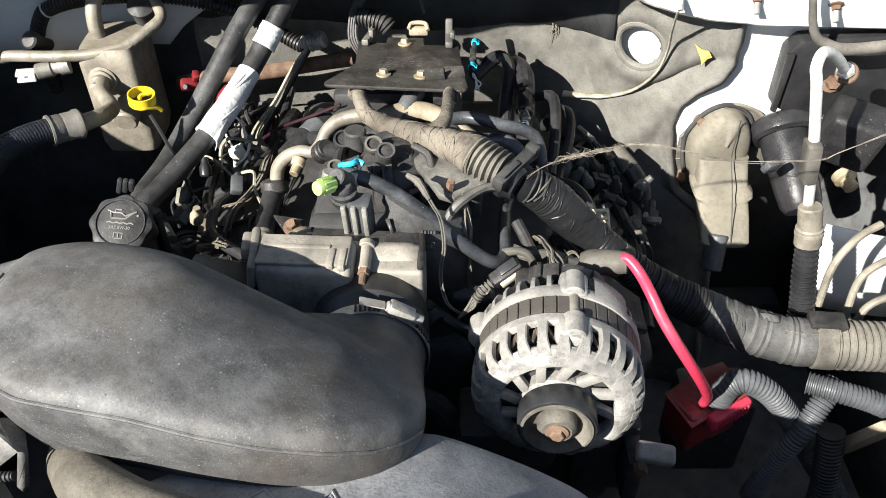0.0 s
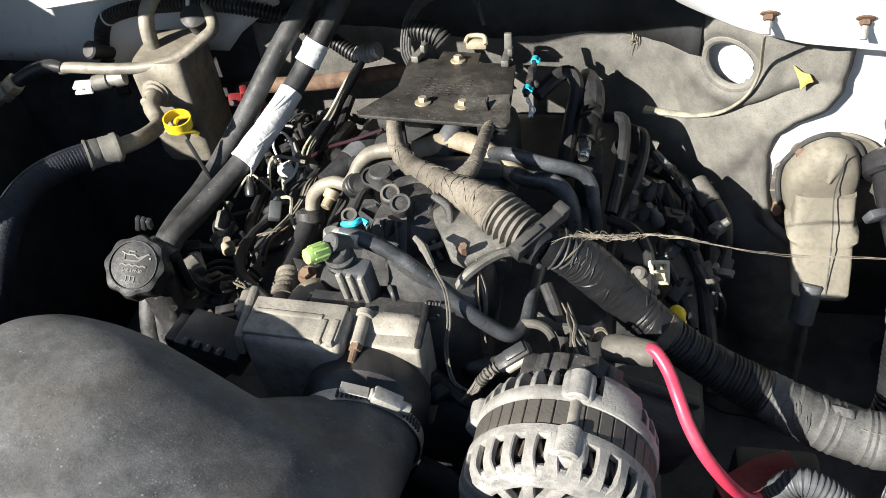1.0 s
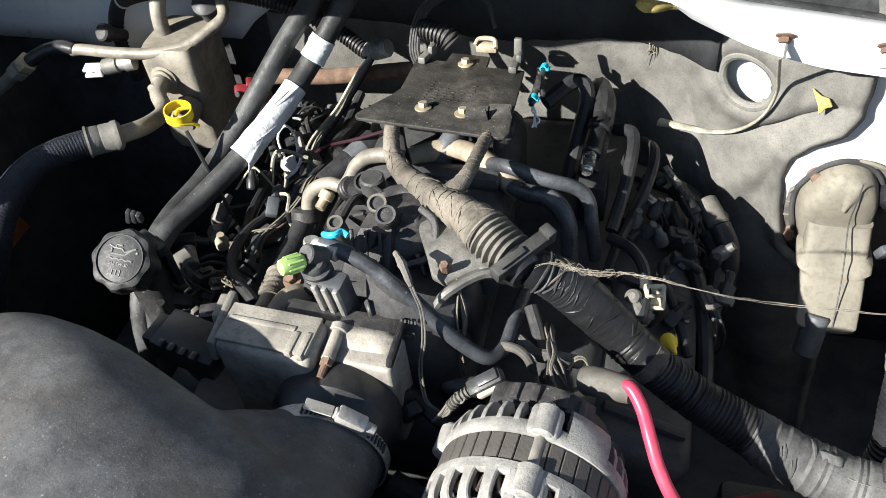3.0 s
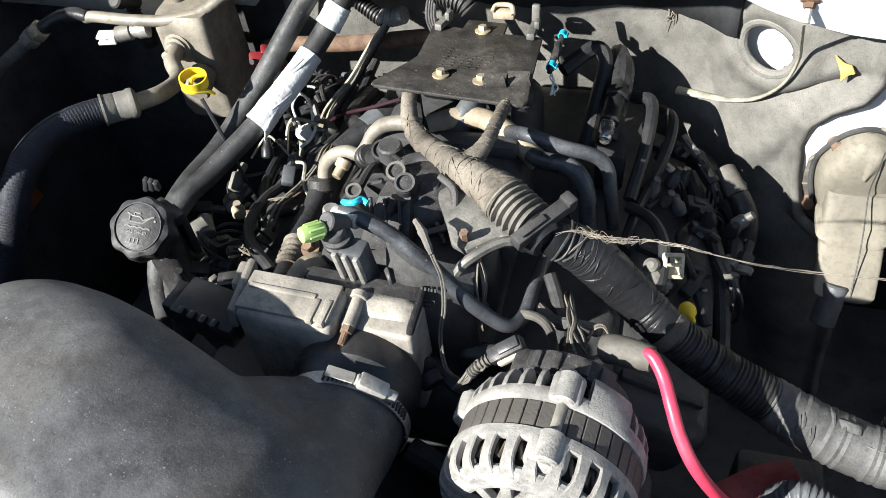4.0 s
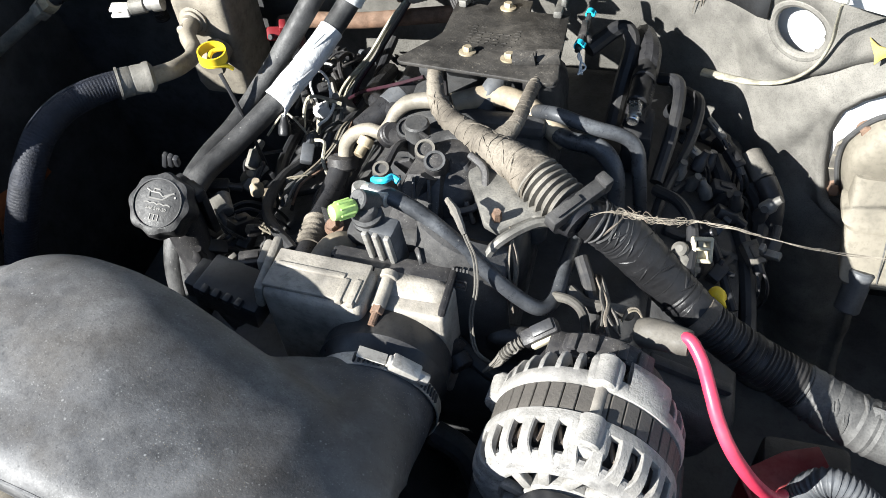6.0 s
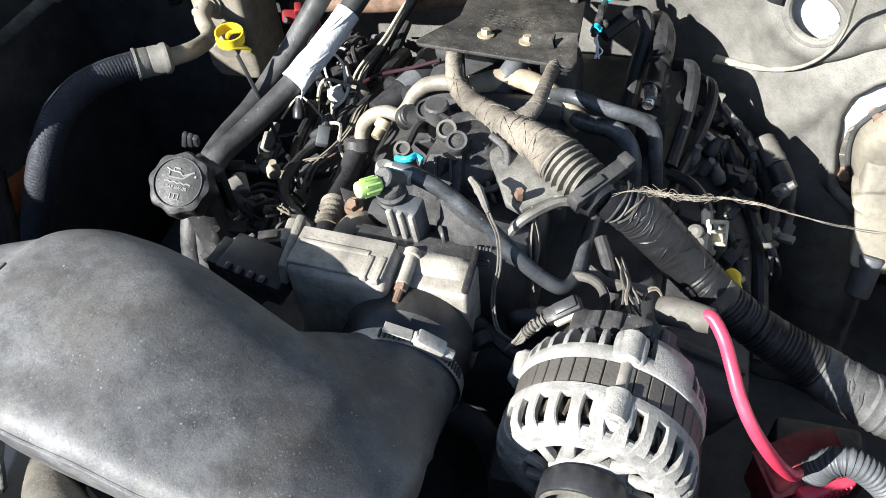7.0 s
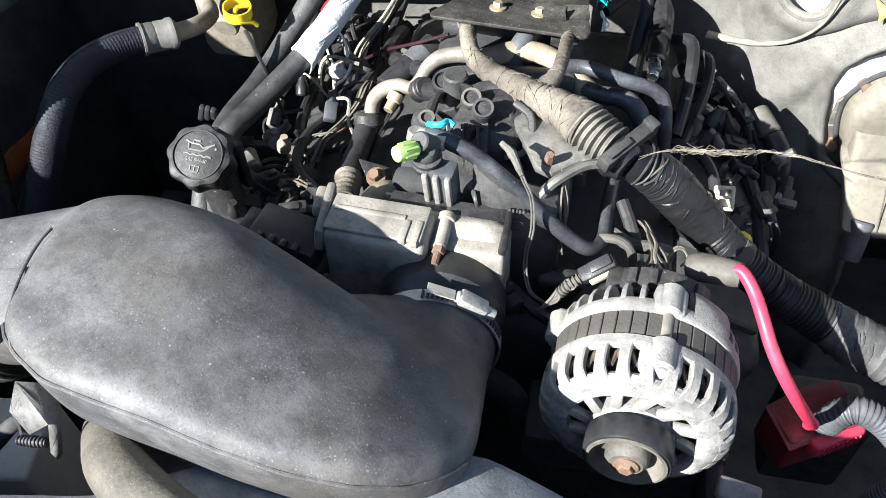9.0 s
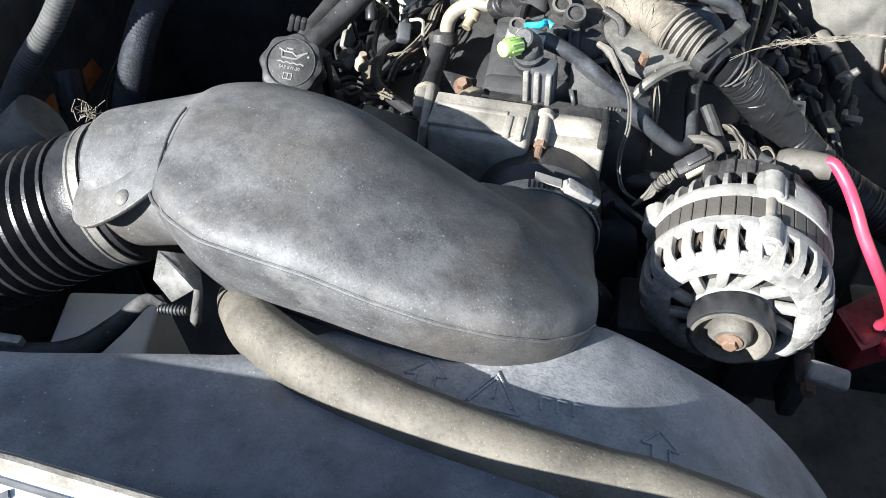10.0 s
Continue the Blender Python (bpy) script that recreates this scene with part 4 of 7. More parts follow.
# ---- alternator ----
alt = thing("alternator", (0.105, 0.48, 0.76), "weathered cast aluminium alternator with black pulley and cooling fins", "alternator")
AD = Vector((0.10, 1.0, -0.05)).normalized()
A0 = axis(Vector((0.0968, 0.430, 0.8556)), AD)
EAR = 97
g = lathe(B(), A0, [(0.0690, 0.0180), (0.0712, 0.0175), (0.0718, 0.0110), (0.0716, 0.0090), (0.0700, 0.0082), (0.0655, 0.0086), (0.0650, 0.0180), (0.0690, 0.0180)], 80)
part("front_band", g, "alu", alt)
def fin(path, w):
    """One casting rib: (radius, height, inward, upward, half width) stations in a plane through the axis."""
    g = B()
    v = [[g.verts.new(p) for p in ((r, -k, h), (r, k, h), (r - dr, k * 0.9, h + dh), (r - dr, -k * 0.9, h + dh))] for r, h, dr, dh, k in path]
    for a, b in zip(v, v[1:]):
        for i in range(4):
            g.faces.new((a[i], a[(i + 1) % 4], b[(i + 1) % 4], b[i]))
    g.faces.new(v[0][::-1])
    g.faces.new(v[-1])
    bmesh.ops.bevel(g, geom=list(g.edges), offset=w, segments=1, affect="EDGES")
    return g


front = [(0.0717, 0.0110, 0.006, 0.0, 0.0054), (0.0716, 0.0050, 0.006, 0.0, 0.0043), (0.0713, -0.0040, 0.006, 0.001, 0.0040), (0.0700, -0.0098, 0.005, 0.003, 0.0043), (0.0665, -0.0146, 0.002, 0.005, 0.0052), (0.0610, -0.0176, 0.0, 0.006, 0.0062)]
ring_parts("front_fin", fin(front, 0.0010), "alu", alt, [A0 @ pose(0, 0, 0, 0, 0, EAR + 360 / 26 * (k + 0.5)) for k in range(26)])
g = lathe(B(), A0, [(0.0630, -0.0095), (0.0648, -0.0125), (0.0638, -0.0155), (0.0600, -0.0180), (0.0560, -0.0190), (0.0520, -0.0196), (0.0475, -0.0190), (0.0462, -0.0165), (0.0462, -0.010), (0.060, -0.010), (0.0630, -0.0095)], 80)
part("front_face", g, "alu_rough", alt, "corroded speckled casting face")
ring_parts("inner_spoke", box(B(), pose(0.0395, 0, -0.0145, 0, 0, 20), 0.022, 0.0085, 0.007, 0.0018), "alu", alt, [A0 @ pose(0, 0, 0, 0, 0, 30 * k + 7) for k in range(12)])
g = turned(B(), A0, [(0.031, -0.004), (0.031, -0.017), (0.026, -0.020), (0.022, -0.022)], 40)
part("hub", g, "alu", alt)
g = turned(B(), A0, [(0.056, 0.030), (0.060, 0.018), (0.060, -0.002), (0.052, -0.007), (0.03, -0.007)], 48)
part("rotor", g, "grime", alt)
loop = sweep(B(), [(0.0618, -0.0035, 0.010), (0.0630, -0.001, 0.001), (0.0628, 0.002, -0.004), (0.0618, 0.004, 0.008)], 0.0019, n=6, per=3)
ring_parts("winding", loop, "copper", alt, [A0 @ pose(0, 0, 0, 0, 0, 360 / 44 * k) for k in range(44)])
ring_parts("stator_block", box(B(), pose(0.0665, 0, 0.0295), 0.006, 0.0100, 0.0215, 0.0006, 1), "stator", alt, [A0 @ pose(0, 0, 0, 0, 0, 9 * k) for k in range(40)], "brown laminated stator block")
part("stator_ring", lathe(B(), A0, [(0.0665, 0.017), (0.0665, 0.042)], 72), "grime", alt)
g = lathe(B(), A0, [(0.067, 0.0402), (0.0705, 0.0412), (0.0716, 0.0440), (0.0712, 0.0500), (0.0700, 0.0530), (0.063, 0.0530), (0.063, 0.0402), (0.067, 0.0402)], 80)
part("rear_band", g, "alu", alt)
rear = [(0.0708, 0.0505, 0.010, -0.002, 0.0021), (0.0704, 0.0600, 0.010, -0.003, 0.0020), (0.0670, 0.0690, 0.010, -0.004, 0.0019), (0.0600, 0.0730, 0.010, -0.005, 0.0018)]
ring_parts("rear_fin", fin(rear, 0.0005), "alu", alt, [A0 @ pose(0, 0, 0, 0, 0, EAR + 360 / 32 * (k + 0.5)) for k in range(32)])
g = turned(B(), A0, [(0.058, 0.048), (0.057, 0.058), (0.052, 0.066), (0.045, 0.069)], 48)
part("rear_core", g, "grime", alt)
g = turned(B(), A0, [(0.052, 0.072), (0.053, 0.086), (0.050, 0.096), (0.040, 0.100)], 40)
box(g, A0 @ pose(0.010, 0.043, 0.084), 0.060, 0.016, 0.024, 0.003)
box(g, A0 @ pose(0.022, 0.047, 0.078), 0.016, 0.014, 0.012, 0.002)
part("rear_cover", g, "black_dusty", alt, "dusty black plastic rear cover")
g = lathe(B(), A0, [(0.0560, 0.074), (0.0600, 0.075), (0.0615, 0.080), (0.0605, 0.092), (0.0570, 0.095), (0.0560, 0.074)], 24, 62, 128)
part("rear_cover_rim", g, "black_dusty", alt)
for dg in (70, 84, 104, 118):
    part("cover_clip", box(B(), A0 @ pose(0, 0, 0, 0, 0, dg) @ pose(0.0612, 0, 0.082), 0.006, 0.007, 0.014, 0.0012), "black_dusty", alt)
# smooth shield of the rear housing beside the top ear
g = lathe(B(), A0, [(0.0712, 0.044), (0.0722, 0.052), (0.0718, 0.064), (0.0690, 0.072), (0.0640, 0.076), (0.062, 0.072), (0.066, 0.050), (0.0712, 0.044)], 14, EAR + 14, EAR + 42)
part("rear_shield", g, "alu", alt)
# mounting ears: top, far side and underneath
for deg, r, both in ((EAR, 0.070, True), (8, 0.071, False), (-104, 0.073, True)):
    mk = A0 @ pose(0, 0, 0, 0, 0, deg)
    g = box(B(), mk @ pose(r - 0.004, 0, 0.0545), 0.016, 0.024, 0.027, 0.005, 3)
    rod(g, mk @ Vector((r - 0.002, 0, 0.042)), mk @ Vector((r - 0.002, 0, 0.067)), 0.0095, 20)
    part("ear", g, "alu", alt)
    if both:
        g = B()
        box(g, mk @ pose(r - 0.006, 0, 0.004), 0.016, 0.030, 0.027, 0.007, 3)
        rod(g, mk @ Vector((r - 0.003, 0, -0.0065)), mk @ Vector((r - 0.003, 0, 0.018)), 0.0098, 20)
        part("ear", g, "alu", alt)
        part("ear_hole", lathe(B(), axis(mk @ Vector((r - 0.003, 0, -0.0066)), -AD), [(0.0052, 0.0), (0.0052, 0.0004), (0.0030, 0.0004), (0.0026, -0.002), (0.0003, -0.002)], 20), "alu_rough", alt)
        part("through_bolt", rod(B(), mk @ Vector((r - 0.003, 0, 0.016)), mk @ Vector((r - 0.003, 0, 0.044)), 0.0048, 12), "alu_dust", alt)
    part("bolt_head", hexbolt(B(), mk @ Vector((r - 0.001, 0, 0.0665)), AD, 0.0048, 0.004), "steel", alt)
g = lathe(B(), A0, [(0.020, -0.021), (0.0312, -0.022), (0.0320, -0.0235), (0.0320, -0.0400), (0.0312, -0.0415), (0.0292, -0.0415), (0.0270, -0.036), (0.018, -0.030)], 64)
part("pulley", g, "black", alt, "smooth black pulley rim")
g = lathe(B(), A0, [(0.0292, -0.0416), (0.0290, -0.0432), (0.0270, -0.0434), (0.0240, -0.034), (0.0165, -0.031), (0.0158, -0.040), (0.0140, -0.0425), (0.0120, -0.0445), (0.006, -0.0445)], 56)
part("pulley_face", g, "conduit", alt, "dusty tan pulley cone")
g = B()
hexbolt(g, A0 @ Vector((0, 0, -0.044)), -AD, 0.0062, 0.006)
turned(g, axis(A0 @ Vector((0, 0, -0.044)), -AD), [(0.0095, 0), (0.0095, 0.002), (0.0075, 0.003)], 24)
part("pulley_nut", g, "rust", alt, "rusty pulley nut")

plug = thing("alternator_plug", (0.045, 0.535, 0.85), "grey connector plug with a spiral-wrapped lead", "connector")
mp = pose(0.058, 0.529, 0.896, 14, -26, 24)
part("plug_body", box(B(), mp, 0.030, 0.013, 0.012, 0.0025), "black_dusty", plug)
part("plug_rib", box(B(), mp @ pose(0.004, 0.001, 0.0065), 0.018, 0.009, 0.003, 0.001), "black", plug)
part("latch", box(B(), mp @ pose(0.001, -0.0075, -0.001), 0.022, 0.004, 0.007, 0.0012), "cream", plug, "cream latch strip")
for k in range(4):
    o = 0.0022 * (k - 1.5)
    part("lead", sweep(B(), [mp @ Vector((-0.014, o, 0)), (0.038 + o, 0.519 - o, 0.884), (0.031, 0.516 + o, 0.875 + o), (0.024, 0.513, 0.866 + o), (0.016, 0.511, 0.856)], 0.0013, n=6, per=5), "conduit", plug)
part("spiral_lead", sweep(B(), [mp @ Vector((-0.013, 0, 0)), (0.038, 0.519, 0.884), (0.031, 0.516, 0.875)], 0.0050, n=12, pitch=0.0032, depth=0.0016), "conduit", plug)

brace = thing("alternator_brace", (0.18, 0.42, 0.70), "pale corroded cast brace with a bolt under the alternator", "brace")
g = B()
box(g, pose(0.185, 0.410, 0.793, 12, 6, -8), 0.034, 0.018, 0.014, 0.004, 3)
part("brace_arm", g, "alu", brace)
part("brace_leg", box(B(), pose(0.170, 0.425, 0.755), 0.016, 0.04, 0.06, 0.005), "grime", brace)
g = hexbolt(B(), (0.172, 0.404, 0.786), (-0.1, -1, 0.1), 0.006, 0.010)
part("brace_bolt", g, "rust", brace)
g = B()
box(g, pose(0.150, 0.47, 0.745), 0.06, 0.07, 0.10, 0.008)
box(g, pose(0.06, 0.46, 0.765), 0.09, 0.06, 0.05, 0.008)
tagged(part("alternator_mount", g, "grime"), "greasy dark alternator mounting casting", "bracket")
# ---- wiring and hoses over the engine ----
trunk = thing("wiring_harness", (0.0, 0.68, 0.90), "main wiring harness wrapped in dusty cloth tape", "wiring harness")
HARNESS, HARNESS_R = [(-0.103, 0.840, 0.890), (-0.0945, 0.806, 0.914), (-0.089, 0.782, 0.916), (-0.079, 0.755, 0.915), (-0.054, 0.720, 0.923), (-0.032, 0.701, 0.928), (-0.012, 0.684, 0.932), (0.012, 0.668, 0.935), (0.024, 0.659, 0.9358), (0.036, 0.650, 0.934)], [0.0070, 0.0074, 0.0078, 0.0088, 0.0110, 0.0126, 0.0140, 0.0160, 0.0186, 0.0206]
part("taped_run", sweep(B(), HARNESS, HARNESS_R, n=28, per=12, wob=0.05, seed=3), "wrap", trunk)
part("tape_edge", spiral(B(), HARNESS, HARNESS_R, 0.0090, 0.00050, seed=4, slip=0.45), "wrap", trunk)
# loose creases pulled across the tape
rng = random.Random(14)
hl = spline(HARNESS, 10)
hr = np.interp(np.linspace(0, len(HARNESS) - 1, len(hl)), range(len(HARNESS)), HARNESS_R)
for k in range(30):
    i = rng.randrange(16, len(hl) - 8)
    a0, lean = rng.uniform(0, 6.3), rng.choice((-1, 1)) * rng.uniform(0.6, 1.4)
    line = []
    for d in range(4):
        q = min(i + d * 2, len(hl) - 2)
        line.append(axis(hl[q], hl[q + 1] - hl[q]) @ Vector((hr[q] * 1.02 * math.cos(a0 + lean * 0.35 * d), hr[q] * 1.02 * math.sin(a0 + lean * 0.35 * d), 0)))
    part("tape_crease", sweep(B(), line, [0.0002, 0.0008, 0.0008, 0.0002], n=5, per=3), "wrap", trunk)
g = sweep(B(), [(0.033, 0.6525, 0.9348), (0.047, 0.642, 0.931), (0.061, 0.633, 0.928)], [0.0213, 0.0215, 0.0205], n=24, pitch=0.0062, depth=0.0045)
part("corrugated_boot", g, "conduit", trunk, "ribbed dusty rubber boot")
g = B()
mc = axis((0.0635, 0.628, 0.926), (0.78, -0.58, -0.22))
turned(g, mc, [(0.0195, -0.004), (0.0205, -0.003), (0.0205, 0.004), (0.018, 0.006), (0.015, 0.014)], 28)
part("connector_ring", g, "rubber", trunk)
g = box(B(), mc @ pose(0.002, 0.014, 0.003, 0, 0, 4), 0.060, 0.013, 0.012, 0.002)
box(g, mc @ pose(0.030, 0.018, 0.003, 0, 0, 4), 0.010, 0.016, 0.013, 0.002)
box(g, mc @ pose(-0.010, 0.0212, 0.003, 0, 0, 4), 0.026, 0.003, 0.007, 0.001)
part("connector_flange", g, "plenum", trunk, "dusty black plastic connector clamp")
BRANCH, BRANCH_R = [(-0.016, 0.688, 0.932), (-0.002, 0.698, 0.937), (0.005, 0.716, 0.939), (0.007, 0.745, 0.936), (0.008, 0.772, 0.930), (0.008, 0.800, 0.918), (0.008, 0.83, 0.900)], [0.0100, 0.0085, 0.0066, 0.0060, 0.0062, 0.0060, 0.0060]
part("taped_branch", sweep(B(), BRANCH, BRANCH_R, n=18, wob=0.05, seed=6), "wrap", trunk)
part("tape_edge", spiral(B(), BRANCH, BRANCH_R, 0.008, 0.0004, seed=6, slip=0.35), "wrap", trunk)
TAPED = [(0.072, 0.630, 0.921), (0.090, 0.634, 0.909), (0.108, 0.636, 0.894), (0.130, 0.634, 0.871), (0.156, 0.627, 0.847), (0.180, 0.616, 0.831)]
TAPED_R = [0.0150, 0.0188, 0.0208, 0.0206, 0.0196, 0.0184]
part("black_taped_run", sweep(B(), TAPED, TAPED_R, n=32, per=14, wob=0.022, seed=5), "tape_black", trunk, "shiny black taped section")
part("tape_edge", spiral(B(), TAPED[1:], TAPED_R[1:], 0.016, 0.0005, seed=9, slip=0.19), "tape_black", trunk)
rng = random.Random(41)
tl = spline(TAPED, 10)
for k in range(16):
    q = rng.randrange(14, len(tl) - 3)
    c, rad = tl[q], float(np.interp(q * (len(TAPED_R) - 1) / (len(tl) - 1), range(len(TAPED_R)), TAPED_R))
    m = axis(c, (0.72, -0.1, -0.68)) @ pose(0, 0, 0, 0, 0, rng.uniform(-20, 200))
    a0, lean = rng.uniform(-0.5, 0.5), 0.010 * rng.choice((-1, 1))
    g = sweep(B(), [m @ Vector((rad * math.cos(a0 + u), rad * math.sin(a0 + u), lean * (u - 0.4))) for u in (0.0, 0.25, 0.5, 0.75)], [0.0003, 0.0011, 0.0010, 0.0003], n=6, per=4)
    part("tape_wrinkle", g, "tape_black", trunk)
part("tape_end", rod(B(), (0.176, 0.6175, 0.8335), (0.186, 0.6135, 0.8275), 0.0190, 24), "wrap", trunk, "frayed tan end of the tape")
rng = random.Random(17)
for k in range(6):
    c = Vector((0.080, 0.632, 0.917)).lerp(Vector((0.096, 0.635, 0.904)), k / 5)
    way = Vector((0.75, 0.1, -0.62))
    mt = axis(c, way, up=(0, -0.3, 1)) @ pose(0, 0, 0, rng.uniform(-9, 9), rng.uniform(-14, 14), 0)
    g = sweep(B(), [mt @ Vector((0.0195 * math.cos(a), 0.0195 * math.sin(a), 0.003 * math.sin(2 * a + 2 * k))) for a in np.linspace(radians(-20 + 20 * k), radians(190 - 12 * k), 14)], 0.0011, n=6, per=2, flat=1.0, wob=0.15, seed=k)
    part("tape_edge", g, "wrap" if k == 3 else "rubber_dusty", trunk)
g = sweep(B(), [(0.183, 0.615, 0.829), (0.204, 0.611, 0.813), (0.229, 0.606, 0.798), (0.255, 0.600, 0.786), (0.272, 0.596, 0.778)], [0.0185, 0.0190, 0.0200, 0.0210, 0.0216], n=24, pitch=0.0042, depth=0.0014, wob=0.02)
part("black_conduit", g, "loom_black", trunk)
g = sweep(B(), [(0.268, 0.597, 0.780), (0.276, 0.595, 0.777), (0.300, 0.587, 0.768), (0.330, 0.579, 0.761), (0.360, 0.572, 0.757), (0.386, 0.569, 0.757)], [0.0205, 0.0224, 0.0236, 0.0244, 0.0248, 0.0246], n=48, per=10, wob=0.035, seed=21)
part("woven_sleeve", g, "woven", trunk, "dusty woven grey sleeve")
# folds where the cloth sleeve is bunched up, and its stitched seam
rng = random.Random(61)
for k in range(9):
    c = Vector((0.284, 0.592, 0.7735)).lerp(Vector((0.325, 0.580, 0.762)), (k % 5) / 4 + rng.uniform(-0.05, 0.05))
    m = axis(c, (0.93, -0.22, -0.28))
    a0, span = rng.uniform(0, 6.3), rng.uniform(0.5, 1.1)
    r = 0.0226 + 0.0016 * (k % 5) / 4
    part("sleeve_fold", sweep(B(), [m @ Vector((r * math.cos(a0 + span * u), r * math.sin(a0 + span * u), 0.006 * (u - 0.5))) for u in (0.0, 0.33, 0.67, 1.0)], [0.0004, 0.0020, 0.0017, 0.0004], n=6, per=5), "woven", trunk)
g = skin(B(), [[axis((x, 0.579 - 0.25 * (x - 0.33), 0.761), (0.93, -0.2, -0.2)) @ Vector((rr * math.cos(a), rr * math.sin(a), 0)) for rr, a in ((0.0240, 1.2), (0.0268 - abs(x - 0.325) * 0.14, 1.45), (0.0245, 1.75))] for x in np.linspace(0.312, 0.338, 8)])
part("sleeve_flap", g, "woven", trunk, "lifted torn edge of the sleeve", solid=0.0008)
part("sleeve_seam", sweep(B(), [(0.345, 0.566, 0.7803), (0.360, 0.5625, 0.7795), (0.382, 0.5600, 0.7795)], 0.0008, n=6), "conduit", trunk)
part("sleeve_collar", rod(B(), (0.380, 0.5695, 0.757), (0.402, 0.567, 0.757), 0.0268, 28), "conduit", trunk)
g = sweep(B(), [(0.400, 0.567, 0.757), (0.43, 0.565, 0.757), (0.50, 0.564, 0.755), (0.60, 0.57, 0.75)], 0.0262, n=28, pitch=0.0072, depth=0.0022)
part("wide_conduit", g, "conduit", trunk)

hose = thing("fuel_hose", (-0.01, 0.57, 0.87), "black rubber vapour hose with a metal end fitting", "hose")
g = sweep(B(), [(-0.092, 0.602, 0.952), (-0.076, 0.598, 0.951), (-0.052, 0.593, 0.943), (-0.023, 0.584, 0.927), (0.005, 0.574, 0.906), (0.028, 0.569, 0.887), (0.049, 0.569, 0.872), (0.060, 0.584, 0.867), (0.063, 0.620, 0.862), (0.066, 0.665, 0.852), (0.072, 0.70, 0.845)], [0.0062, 0.0072, 0.0068, 0.0065, 0.0064, 0.0064, 0.0064, 0.0064, 0.0064, 0.0064, 0.0064], n=16, per=8)
part("hose_body", g, "hose_gloss", hose)
g = B()
rod(g, (-0.098, 0.602, 0.950), (-0.074, 0.593, 0.951), 0.0068, 14)
rod(g, (-0.102, 0.602, 0.943), (-0.100, 0.603, 0.953), 0.0075, 14)
part("end_fitting", g, "steel", hose)
g = B()
sweep(g, [(-0.092, 0.616, 0.950), (-0.090, 0.607, 0.957), (-0.080, 0.604, 0.961), (-0.076, 0.611, 0.959), (-0.070, 0.609, 0.957)], 0.0028, n=8)
part("clip", g, "cyan", hose, "bright cyan locking clip")

valve = thing("purge_valve", (-0.085, 0.575, 0.84), "black purge valve with a lime green cap", "valve")
g = B()
turned(g, axis((-0.0995, 0.562, 0.968), (-0.45, -0.55, 0.2)), [(0.0055, -0.011), (0.0066, -0.009), (0.0069, 0.006), (0.0062, 0.009), (0.004, 0.010)], 20)
mk = axis((-0.0995, 0.562, 0.968), (-0.45, -0.55, 0.2))
gcap = part("cap", g, "green", valve, "ribbed lime green cap")
for k in range(8):
    part("cap_rib", box(B(), mk @ pose(0, 0, 0, 0, 0, 45 * k) @ pose(0.0068, 0, -0.002), 0.0020, 0.0022, 0.014, 0.0008, 1), "green", gcap)
g = B()
rod(g, (-0.091, 0.573, 0.970), (-0.083, 0.585, 0.955), 0.0085, 14)
turned(g, axis((-0.086, 0.577, 0.938), (0.0, -0.2, 1)), [(0.0100, 0), (0.0100, 0.006), (0.0128, 0.007), (0.0128, 0.010), (0.0108, 0.011), (0.0108, 0.014), (0.0125, 0.015), (0.0125, 0.017), (0.0095, 0.018), (0.009, 0.022), (0.0075, 0.024)], 24)
part("neck", g, "rubber_dusty", valve)
g = B()
mv = pose(-0.074, 0.574, 0.922, 8, 0, -8)
box(g, mv, 0.026, 0.018, 0.052, 0.003)
part("body", g, "loom", valve, "grey ribbed valve body")
for dx in (-0.010, -0.001, 0.009):
    part("body_rib", box(B(), mv @ pose(dx, -0.010, 0), 0.0045, 0.005, 0.050, 0.001), "steel", valve)
g = B()
box(g, pose(-0.10, 0.575, 0.872, 0, 10, 0), 0.06, 0.012, 0.05, 0.003)
part("bracket", g, "black", valve)

# square module plate held up behind the throttle
tray = thing("module_plate", (-0.045, 0.85, 0.80), "flat black dusty module plate with three gold bolts", "module plate")
TP = pose(-0.045, 0.85, 0.921, -9.5, 0, -4)
out = [(-0.080, -0.056), (-0.080, -0.062), (-0.076, -0.066), (0.070, -0.069), (0.076, -0.066), (0.078, -0.058), (0.072, -0.024), (0.060, 0.075), (0.018, 0.074), (0.015, 0.100), (-0.030, 0.100), (-0.030, 0.078), (-0.064, 0.078), (-0.056, 0.004), (-0.060, -0.010)]
g = prism(B(), TP @ pose(0, 0, -0.004), out, 0.004, 0.0012)
part("plate", g, "plate", tray)
for dx, dy, w, h, a in ((0.040, -0.030, 0.022, 0.012, 10), (0.062, -0.022, 0.022, 0.013, 14)):
    mk = TP @ pose(dx, dy - 0.01, 0, 0, 0, a)
    g = B()
    prism(g, mk @ pose(0, 0, 0, 90, 0, 0), [(-0.011, 0), (0.012, 0), (0.009, 0.013)], 0.0025, 0.0005)
    box(g, mk @ pose(0, 0.005, 0.005, 32, 0, 0), w, 0.014, 0.002, 0.0006)
    part("raised_tab", g, "plate", tray)
g = B()
rng = random.Random(4)
for k in range(7):
    for j in range(6):
        if rng.random() < 0.75:
            box(g, TP @ pose(-0.026 + 0.009 * j + rng.uniform(-0.001, 0.001), 0.026 - 0.0075 * k * 0.8, 0.0003), 0.0035 + 0.003 * rng.random(), 0.002, 0.0005, 0.0001, 1)
part("moulded_text", g, "plate", tray, "worn moulded text as plain bars")
